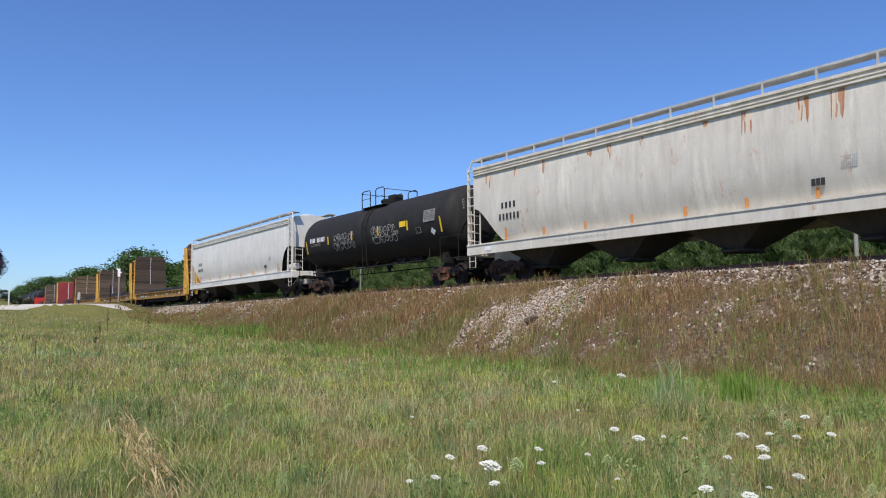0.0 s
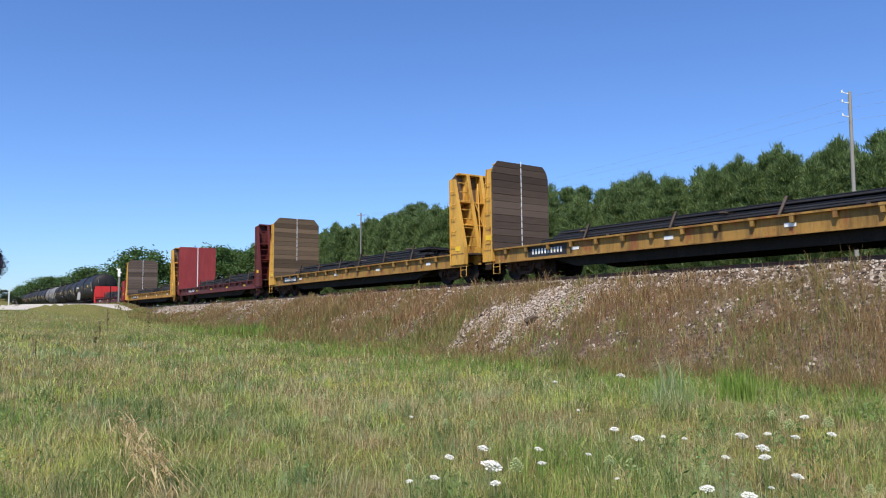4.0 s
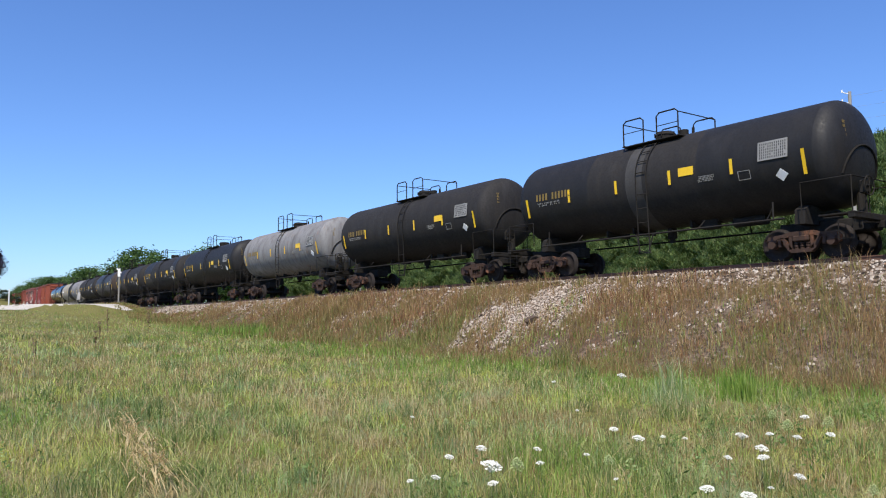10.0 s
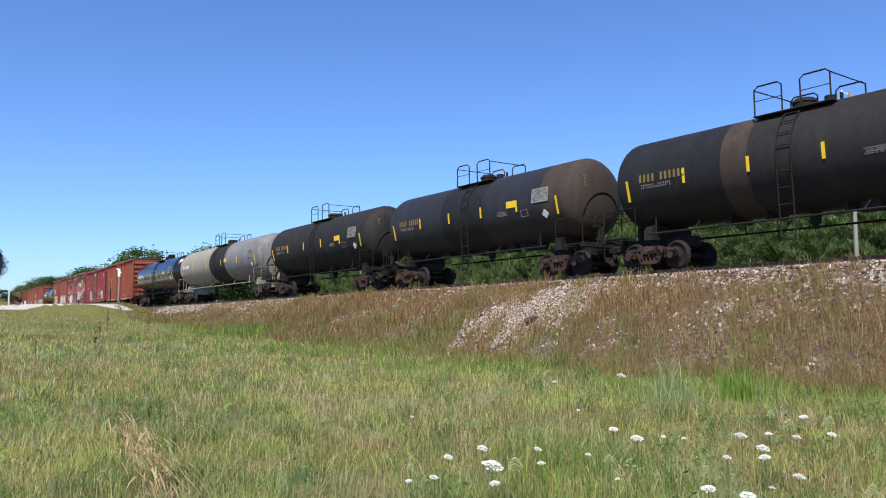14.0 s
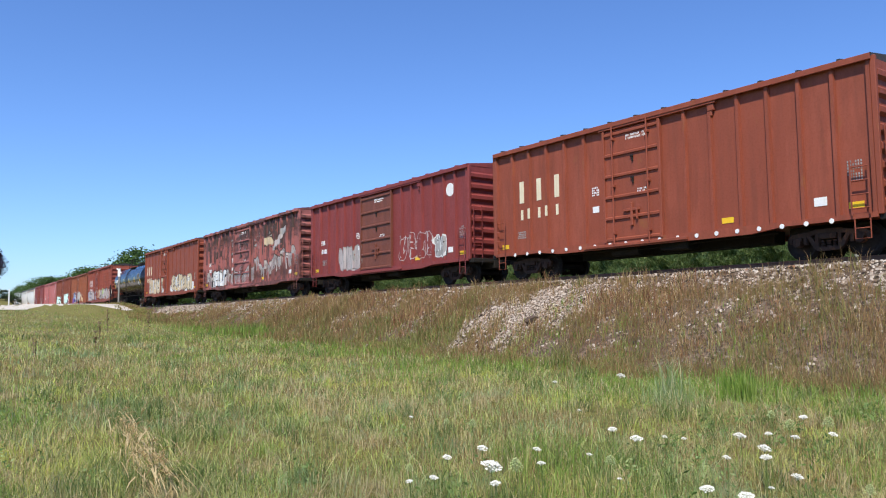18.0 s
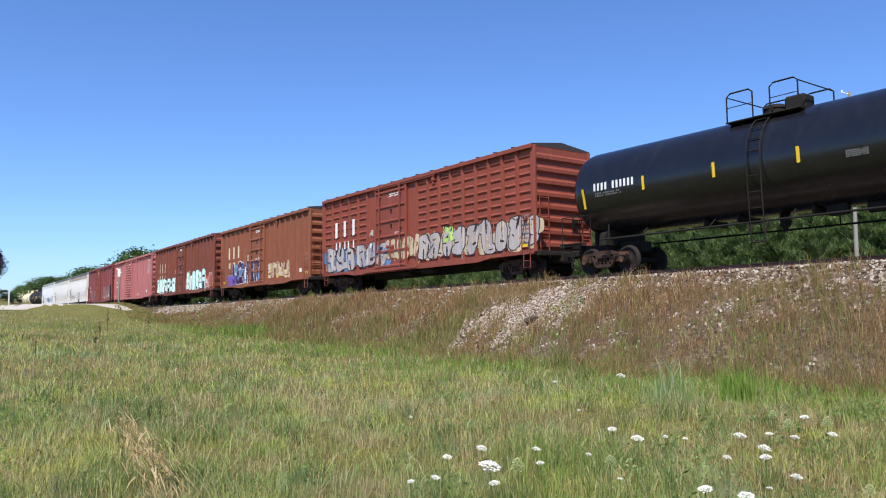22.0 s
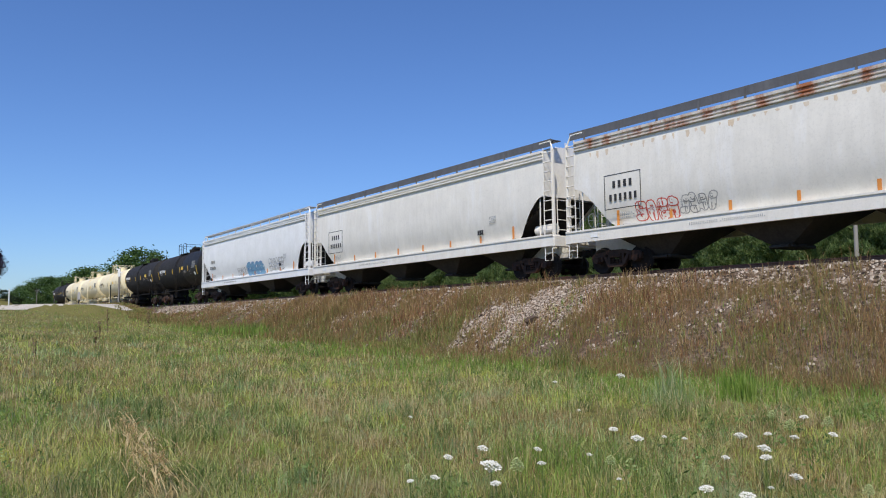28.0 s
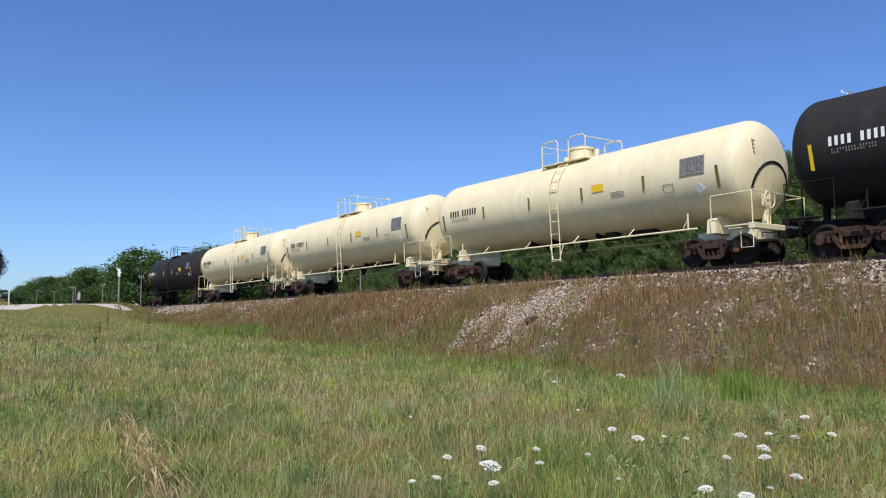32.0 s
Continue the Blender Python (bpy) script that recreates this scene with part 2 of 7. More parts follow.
def wood(name, a, b_):
    m, nt, b = shader(name, .85, 0, .15)
    oi = nt.nodes.new("ShaderNodeObjectInfo")
    c = mix(nt, grain(nt, 3, 6, .7, (8, .5, 8)), a, b_)
    c = mix(nt, ramp(nt, [(.0, (.75, .75, .75)), (.45, (.1, .1, .1))], oi.outputs["Random"]), c, mix(nt, .6, c, (.02, .016, .012)))
    c = mix(nt, ramp(nt, [(.62, (0, 0, 0)), (1.0, (.4, .4, .4))], oi.outputs["Random"]), c, tuple(min(1, v * 1.55) for v in a))
    nt.links.new(c, b.inputs["Base Color"])
    bump(nt, b, grain(nt, 6, 5, .7, (8, .5, 8)), .4, .01)
    return m


PLANK = wood("weathered planks", (.22, .15, .09), (.10, .072, .05))
PLANKD = wood("dark weathered planks", (.15, .108, .08), (.055, .041, .032))
PLANKG = wood("grey-brown weathered planks", (.19, .145, .115), (.085, .064, .05))
TIE = wood("creosoted sleeper", (.06, .045, .035), (.12, .095, .075))
POLEW = wood("grey pole timber", (.30, .285, .25), (.22, .2, .175))
BARK = wood("pine bark", (.09, .06, .045), (.05, .036, .028))


def ground_mat():
    m, nt, b = shader("meadow soil and thatch", .95, 0, .1)
    c = mix(nt, grain(nt, .35, 6, .65, shift=False), (.14, .15, .035), (.24, .20, .07))
    c = mix(nt, ramp(nt, [(.45, (0, 0, 0)), (.7, (1, 1, 1))], grain(nt, 9, 6, .7, shift=False)), c, (.055, .05, .025))
    nt.links.new(c, b.inputs["Base Color"])
    bump(nt, b, grain(nt, 12, 6, .7, shift=False), .8, .05)
    return m


def gravel_mat(name, a, b_, dark):
    m, nt, b = shader(name, .95, 0, .15)
    v = nt.nodes.new("ShaderNodeTexVoronoi")
    v.inputs["Scale"].default_value = 16
    tc = nt.nodes.new("ShaderNodeTexCoord")
    nt.links.new(tc.outputs["Object"], v.inputs["Vector"])
    sx = nt.nodes.new("ShaderNodeSeparateColor")
    nt.links.new(v.outputs["Color"], sx.inputs[0])
    c = mix(nt, sx.outputs[0], a, b_)
    c = mix(nt, ramp(nt, [(.40, (0, 0, 0)), (.66, (.8, .8, .8))], grain(nt, .6, 5, .6, shift=False)), c, dark)
    nt.links.new(c, b.inputs["Base Color"])
    bump(nt, b, v.outputs["Distance"], .9, .04)
    return m


SOIL = ground_mat()
BANK = gravel_mat("ballast and dead thatch", (.27, .20, .145), (.04, .03, .022), (.095, .06, .036))
ROADM = gravel_mat("pale gravel road", (.62, .57, .50), (.46, .42, .36), (.5, .45, .38))
STONEM = islands("ballast stones", [(0, (.045, .034, .027)), (.28, (.15, .11, .08)), (.5, (.29, .225, .165)), (.78, (.50, .42, .34)), (.93, (.66, .59, .50)), (1, (.30, .15, .08))], .9, None, .9, .1)
GRASSM = islands("meadow grass", [(0, (.15, .22, .045)), (.3, (.28, .40, .09)), (.65, (.43, .52, .145)), (.9, (.57, .57, .23)), (1, (.76, .69, .38))], .6, [((.30, .41, .20), .55, .49, .58, .85), ((.51, .54, .11), .37, .51, .59, .9), ((.52, .40, .235), .8, .50, .59, .85), ((.13, .20, .06), 1.3, .56, .64, .8), ((.42, .27, .17), 1.9, .58, .66, .7)], .22, .3, .3)
LUSHM = islands("lush green grass", [(0, (.11, .20, .03)), (.6, (.22, .35, .06)), (1, (.38, .46, .12))], .65, None, .3, .25, .3)
BANKGREENM = islands("olive bank grass", [(0, (.07, .095, .025)), (.4, (.18, .22, .06)), (.8, (.32, .34, .11)), (1, (.46, .42, .18))], .85, (.24, .19, .08), .5, .1, .25)
BROWNM = islands("brown withered grass", [(0, (.14, .09, .04)), (.5, (.36, .25, .11)), (1, (.50, .40, .20))], .85, None, .4, .1, .25)
DRYM = islands("dry reddish weeds", [(0, (.11, .055, .03)), (.3, (.29, .145, .08)), (.55, (.46, .27, .15)), (.8, (.30, .22, .09)), (1, (.20, .22, .06))], .9, (.30, .21, .095), .45, .1, .25)
STRAWM = islands("straw-dry grass", [(0, (.46, .33, .15)), (.5, (.64, .49, .25)), (1, (.80, .66, .38))], .8, None, .3, .15, .25)
PINEM = islands("pine needles", [(0, (.05, .09, .03)), (.5, (.14, .22, .07)), (.85, (.26, .36, .12)), (1, (.38, .40, .19))], .7, (.125, .18, .065), .12, .2, .35)
LEAFM = islands("broad leaves", [(0, (.04, .085, .022)), (.5, (.085, .155, .038)), (1, (.15, .23, .065))], .6, None, .3, .3, .35)
# scrub green taken down to near-black, to paint in the shade among the bushes
SHADELEAFM = islands("scrub leaves with shade put in", [(0, (.008, .017, .006)), (.5, (.021, .036, .011)), (1, (.052, .074, .023))], .6, None, .3, .25, .25)
PURPLEM = islands("dark purple leaves", [(0, (.02, .014, .03)), (1, (.05, .03, .07))], .6, None, .3, .3, .2)
SHRUBM = islands("bright shrub leaves", [(0, (.018, .042, .010)), (.5, (.045, .095, .022)), (1, (.10, .17, .042))], .55, None, .3, .3, .3)
TUSSOCKM = islands("tussock grass", [(0, (.07, .12, .03)), (.5, (.16, .23, .06)), (.85, (.28, .33, .12)), (1, (.48, .42, .22))], .7, None, .3, .25, .3)
HERBM = islands("herb leaves", [(0, (.09, .16, .035)), (.6, (.20, .31, .08)), (1, (.36, .44, .18))], .6, None, .3, .3, .3)
PETALM = islands("white flower umbels", [(0, (.78, .76, .66)), (1, (.88, .87, .80))], .7, None, .3, .2, .2)
BUDM = islands("green flower umbels", [(0, (.35, .42, .16)), (1, (.50, .55, .26))], .7, None, .3, .2, .2)
STEMM = islands("green stems", [(0, (.10, .17, .04)), (1, (.18, .22, .07))], .7, None, .3, .2, .2)

# ---- mesh helpers ----
class Geo:
    """Collects faces; mat is a slot number."""

    def __init__(self):
        self.v, self.f, self.m, self.s = [], [], [], []

    def add(self, verts, faces, mat=0, smooth=False):
        n = len(self.v)
        self.v += [tuple(p) for p in verts]
        self.f += [tuple(i + n for i in q) for q in faces]
        self.m += [mat] * len(faces)
        self.s += [smooth] * len(faces)
        return self

    def box(self, x0, x1, y0, y1, z0, z1, b=0.0, mat=0):
        x0, x1, y0, y1, z0, z1 = min(x0, x1), max(x0, x1), min(y0, y1), max(y0, y1), min(z0, z1), max(z0, z1)
        b = min(b, (x1 - x0) * .45, (y1 - y0) * .45, (z1 - z0) * .45)
        if b <= 0:
            v = [(x, y, z) for x in (x0, x1) for y in (y0, y1) for z in (z0, z1)]
            return self.add(v, [(0, 1, 3, 2), (4, 6, 7, 5), (0, 4, 5, 1), (2, 3, 7, 6), (0, 2, 6, 4), (1, 5, 7, 3)], mat)
        v, idx = [], {}
        for i, (x, sx) in enumerate(((x0, 1), (x1, -1))):
            for j, (y, sy) in enumerate(((y0, 1), (y1, -1))):
                for k, (z, sz) in enumerate(((z0, 1), (z1, -1))):
                    for a in range(3):
                        idx[i, j, k, a] = len(v)
                        v.append((x + sx * b * (a != 0), y + sy * b * (a != 1), z + sz * b * (a != 2)))
        g = lambda i, j, k, a: idx[i, j, k, a]
        f = []
        for e in (0, 1):
            f += [(g(e, 0, 0, 0), g(e, 1, 0, 0), g(e, 1, 1, 0), g(e, 0, 1, 0)), (g(0, e, 0, 1), g(1, e, 0, 1), g(1, e, 1, 1), g(0, e, 1, 1)),
                  (g(0, 0, e, 2), g(1, 0, e, 2), g(1, 1, e, 2), g(0, 1, e, 2))]
            for h in (0, 1):
                f += [(g(0, e, h, 1), g(1, e, h, 1), g(1, e, h, 2), g(0, e, h, 2)), (g(e, 0, h, 0), g(e, 1, h, 0), g(e, 1, h, 2), g(e, 0, h, 2)),
                      (g(e, h, 0, 0), g(e, h, 1, 0), g(e, h, 1, 1), g(e, h, 0, 1))]
                for k in (0, 1):
                    f.append((g(e, h, k, 0), g(e, h, k, 1), g(e, h, k, 2)))
        return self.add(v, f, mat)

    def rod(self, p, q, r, n=6, r2=None, mat=0):
        p, q = Vector(p), Vector(q)
        d = (q - p).normalized()
        a = d.orthogonal().normalized()
        b = d.cross(a)
        v = []
        for c, rr in ((p, r), (q, r if r2 is None else r2)):
            v += [c + (a * math.cos(t) + b * math.sin(t)) * rr for t in (2 * math.pi * i / n for i in range(n))]
        f = [(i, (i + 1) % n, n + (i + 1) % n, n + i) for i in range(n)]
        self.add(v, f, mat, n > 5)
        return self.add(v, [tuple(range(n))[::-1], tuple(range(n, 2 * n))], mat)

    def path(self, pts, r, n=6, mat=0):
        pts = [Vector(p) for p in pts]
        if (pts[0] - pts[-1]).length < 1e-6:
            for p, q in zip(pts, pts[1:]):
                self.rod(p, q, r, n, mat=mat)
            return self
        v, m = [], len(pts)
        for k, p in enumerate(pts):
            t = (pts[min(k + 1, m - 1)] - pts[max(k - 1, 0)]).normalized()
            a = t.cross(Vector((0, 0, 1)) if abs(t.z) < .8 else Vector((0, 1, 0))).normalized()
            if k and a.dot(old) < 0:
                a = -a
            old = a
            b = t.cross(a)
            v += [tuple(p + (a * math.cos(2 * math.pi * i / n) + b * math.sin(2 * math.pi * i / n)) * r) for i in range(n)]
        f = [(k * n + i, k * n + (i + 1) % n, (k + 1) * n + (i + 1) % n, (k + 1) * n + i) for k in range(m - 1) for i in range(n)]
        return self.add(v, f + [tuple(range(n)), tuple(range((m - 1) * n, m * n))], mat)

    def lathe(self, prof, n=40, c=(0, 0), mats=None):
        """prof: (x, radius) along x, about an axis at y, z = c."""
        v = [(x, c[0] + r * math.sin(2 * math.pi * i / n), c[1] + r * math.cos(2 * math.pi * i / n)) for x, r in prof for i in range(n)]
        for k in range(len(prof) - 1):
            f = [(k * n + i, k * n + (i + 1) % n, (k + 1) * n + (i + 1) % n, (k + 1) * n + i) for i in range(n)]
            base = len(self.v)
            if k == 0:
                self.v += v
                self._b = base
            self.f += [tuple(i + self._b for i in q) for q in f]
            self.m += [mats[k] if mats else 0] * n
            self.s += [True] * n
        return self

    def prism(self, poly, a, b, axis="y", mat=0):
        """poly: 2D outline; drawn out from a to b along the axis."""
        put = {"y": lambda p, t: (p[0], t, p[1]), "x": lambda p, t: (t, p[0], p[1]), "z": lambda p, t: (p[0], p[1], t)}[axis]
        n = len(poly)
        v = [put(p, a) for p in poly] + [put(p, b) for p in poly]
        return self.add(v, [(i, (i + 1) % n, n + (i + 1) % n, n + i) for i in range(n)] + [tuple(range(n))[::-1], tuple(range(n, 2 * n))], mat)

    def mesh(self, name, *mats):
        me = bpy.data.meshes.new(name)
        me.from_pydata(self.v, [], self.f)
        for m in mats:
            me.materials.append(m)
        me.polygons.foreach_set("material_index", self.m)
        me.polygons.foreach_set("use_smooth", self.s)
        me.validate()
        bm = bmesh.new()
        bm.from_mesh(me)
        bmesh.ops.recalc_face_normals(bm, faces=bm.faces)
        bm.to_mesh(me)
        bm.free()
        return me


KEPT = {}


def kept(key, build, *mats):
    """One mesh for all alike parts."""
    k = (key, *[m.name for m in mats])
    if k not in KEPT:
        KEPT[k] = build(Geo()).mesh(str(key[0] if isinstance(key, tuple) else key), *mats)
    return KEPT[k]


def part(name, me, parent, at=None, label=""):
    ob = new(name, me)
    ob.parent = parent
    if at is not None:
        ob.matrix_basis = at
    return tagged(ob, label)


def big(name, v, f, mat, smooth=False):
    """A large mesh from numpy arrays; f has one width."""
    me = bpy.data.meshes.new(name)
    v, f = np.asarray(v, np.float32), np.asarray(f, np.int32)
    me.vertices.add(len(v))
    me.vertices.foreach_set("co", v.ravel())
    w = f.shape[1]
    me.loops.add(f.size)
    me.loops.foreach_set("vertex_index", f.ravel())
    me.polygons.add(len(f))
    me.polygons.foreach_set("loop_start", np.arange(0, f.size, w, dtype=np.int32))
    me.polygons.foreach_set("loop_total", np.full(len(f), w, dtype=np.int32))
    me.update(calc_edges=True)
    me.polygons.foreach_set("use_smooth", np.full(len(f), smooth))
    me.materials.append(mat)
    return me


rng = np.random.default_rng(7)

# ---- ground: one sheet to the horizon, laid out along the line ----
def land():
    ss = np.concatenate([-np.geomspace(900, 3000, 14)[::-1], np.arange(-880, -130, 10.), np.arange(-130, 30, .8), np.geomspace(30, 2900, 40)])
    uu = np.concatenate([-np.geomspace(60, 2600, 22)[::-1], np.arange(-56, -6, 4.), np.arange(-6, 12, .4), np.arange(12, 30, 1.0), np.geomspace(30, 2600, 30)])
    S, U = np.meshgrid(ss, uu, indexing="ij")
    x, y, _ = line(S, U)
    z = height(S, U)
    far = sm(150, 900, np.abs(U))
    z = z * (1 - far) + 1.2 * far
    v = np.stack([x, y, z], -1).reshape(-1, 3)
    n = len(uu)
    i, j = np.meshgrid(np.arange(len(ss) - 1), np.arange(n - 1), indexing="ij")
    a = (i * n + j).ravel()
    f = np.stack([a, a + n, a + n + 1, a + 1], -1)
    me = big("ground", v, f, SOIL, True)
    me.materials.append(BANK)
    me.materials.append(ROADM)
    sc, uc = (S[:-1, :-1] + .4).ravel(), ((U[:-1, :-1] + U[1:, 1:]) / 2).ravel()
    x, y, _ = line(sc, uc)
    edge = 1.75 + (np.interp(sc, _s, _z) - .22 - np.interp(sc, FIELD_S, FIELD_Z)) / .6
    idx = np.where((uc > -4.5) & (uc < edge - .5 + .6 * relief(x * 1.3, y * 1.3)), 1, 0)
    idx = np.where((sc < -44) & (sc >= -72) & (uc > 1.75) & (uc < 2.5 + .2 * relief(x, y)), 2, idx)
    me.polygons.foreach_set("material_index", idx.astype(np.int32))
    tagged(new("ground", me), "grass meadow rising to a gravel railway bank", "ground", kind="structure")


land()


def gravel_road():
    """A pale strip beside the line, with ragged edges."""
    ss = np.arange(-420, -75, 1.0)
    lo = np.interp(ss, [-420, -180, -150, -130, -115, -100, -90, -80, -76], [14, 13, 12, 11, 9.8, 8.5, 7.7, 5.8, 4.4])
    hi = np.interp(ss, [-420, -235, -165, -112, -90, -76], [8.2, 8.0, 3.6, 3.6, 3.3, 3.7])
    q = np.linspace(0, 1, 13)
    S = np.repeat(ss[:, None], 13, 1)
    wob = np.stack([np.interp(ss, ss[::3], rng.normal(0, .03, len(ss[::3]))) for _ in range(2)], -1)
    U = (hi + wob[:, 0])[:, None] * (1 - q) + (lo + wob[:, 1])[:, None] * q
    x, y, _ = line(S, U)
    v = np.stack([x, y, height(S, U) + .04 - .05 * ((q < .01) | (q > .99))], -1).reshape(-1, 3)
    i, j = np.meshgrid(np.arange(len(ss) - 1), np.arange(12), indexing="ij")
    a = (i * 13 + j).ravel()
    tagged(new("road", big("road", v, np.stack([a, a + 13, a + 14, a + 1], -1), ROADM, True)), "pale gravel road beside the railway", "road", kind="structure")


gravel_road()


# ---- rails and sleepers ----
def railway():
    track = tagged(new("track"), "single railway track with rusty rails on timber sleepers", "railway track", kind="structure")
    prof = [(-.07, -.17), (.07, -.17), (.07, -.15), (.012, -.13), (.012, -.045), (.036, -.035), (.036, 0), (-.036, 0), (-.036, -.035), (-.012, -.045), (-.012, -.13), (-.07, -.15)]
    ss = np.concatenate([np.arange(-900, -150, 15.), np.arange(-150, 40, 1.5), np.arange(40, 700, 20.)])
    for side in (.76, -.76):
        n = len(prof)
        v = []
        for du, dz in prof:
            x, y, z = line(ss, side + du)
            v.append(np.stack([x, y, z + dz], -1))
        v = np.stack(v, 1).reshape(-1, 3)
        f = [(k * n + i, k * n + (i + 1) % n, (k + 1) * n + (i + 1) % n, (k + 1) * n + i) for k in range(len(ss) - 1) for i in range(n)]
        me = big("rail", v, f, RAILM)
        me.materials.append(SHINY)
        me.polygons.foreach_set("material_index", np.array([1 if i % n == 6 else 0 for i in range(len(f))], np.int32))
        part("rail", me, track)
    tie = kept("sleeper", lambda g: g.box(-.115, .115, -1.3, 1.3, -.34, -.172, .015), TIE)
    rest = Geo()
    for k in range(-1150, 60):
        s = k * .52
        x, y, z = (float(q) for q in line(s))
        h = float(np.interp(s, _s, _psi))
        m = pose(x, y, z, 0, 0, math.degrees(-h) + random.uniform(-1, 1))
        if -220 < k < 40:
            part("sleeper", tie, track, m)
        else:
            rest.add([m @ Vector(c) for c in ((-.115, -1.3, -.172), (.115, -1.3, -.172), (.115, 1.3, -.172), (-.115, 1.3, -.172),
                                              (-.115, -1.3, -.3), (.115, -1.3, -.3), (.115, 1.3, -.3), (-.115, 1.3, -.3))],
                     [(0, 1, 2, 3), (4, 5, 1, 0), (5, 6, 2, 1), (6, 7, 3, 2), (7, 4, 0, 3)])
    tagged(part("sleepers", rest.mesh("sleepers", TIE), track), kind="stuff")


railway()


# ---- plants ----
def blades(x, y, h, w, lean, mat, name, label, category, z=None, droop=.35):
    """Grass: a bent, tapered blade of two faces at every x, y."""
    n = len(x)
    z = ground_at(x, y) - .02 if z is None else z
    a = rng.uniform(0, 2 * np.pi, n)
    b = rng.uniform(0, 2 * np.pi, n)
    wx, wy = np.cos(a) * w * .5, np.sin(a) * w * .5
    lx, ly = np.cos(b) * lean, np.sin(b) * lean
    o = np.zeros(n)
    P = np.stack([x, y, z], -1)
    q = lambda k, dx, dy, dz: P + np.stack([dx, dy, dz], -1)
    v = np.stack([q(0, -wx, -wy, o), q(0, wx, wy, o),
                  q(0, lx * droop - wx * .8, ly * droop - wy * .8, h * .6), q(0, lx * droop + wx * .8, ly * droop + wy * .8, h * .6),
                  q(0, lx, ly, h * (1 - .25 * rng.random(n)))], 1).reshape(-1, 3)
    i = np.arange(n) * 5
    f = np.concatenate([np.stack([i, i + 1, i + 3], -1), np.stack([i, i + 3, i + 2], -1), np.stack([i + 2, i + 3, i + 4], -1)])
    return tagged(new(name, big(name, v, f, mat)), label, category, kind="stuff")


def leaf_cloud(centres, spread, count, size, long=1.0):
    """Leaves round each centre: n x 4 corners."""
    c = np.repeat(centres, count, 0) + rng.normal(0, 1, (len(centres) * count, 3)) * np.repeat(spread, count, 0)
    n = len(c)
    a = rng.normal(0, 1, (n, 3))
    a /= np.linalg.norm(a, axis=1)[:, None]
    b = np.cross(a, rng.normal(0, 1, (n, 3)))
    b /= np.linalg.norm(b, axis=1)[:, None]
    k = (size * rng.uniform(.6, 1.3, n))[:, None]
    v = np.stack([c - a * k * long, c + b * k * .5, c + a * k * long, c - b * k * .5], 1)
    return v.reshape(-1, 3), np.arange(n * 4).reshape(-1, 4)


def foot_of_bank(s):
    return 1.75 + (np.interp(s, _s, _z) - .22 - np.interp(s, FIELD_S, FIELD_Z)) / .61


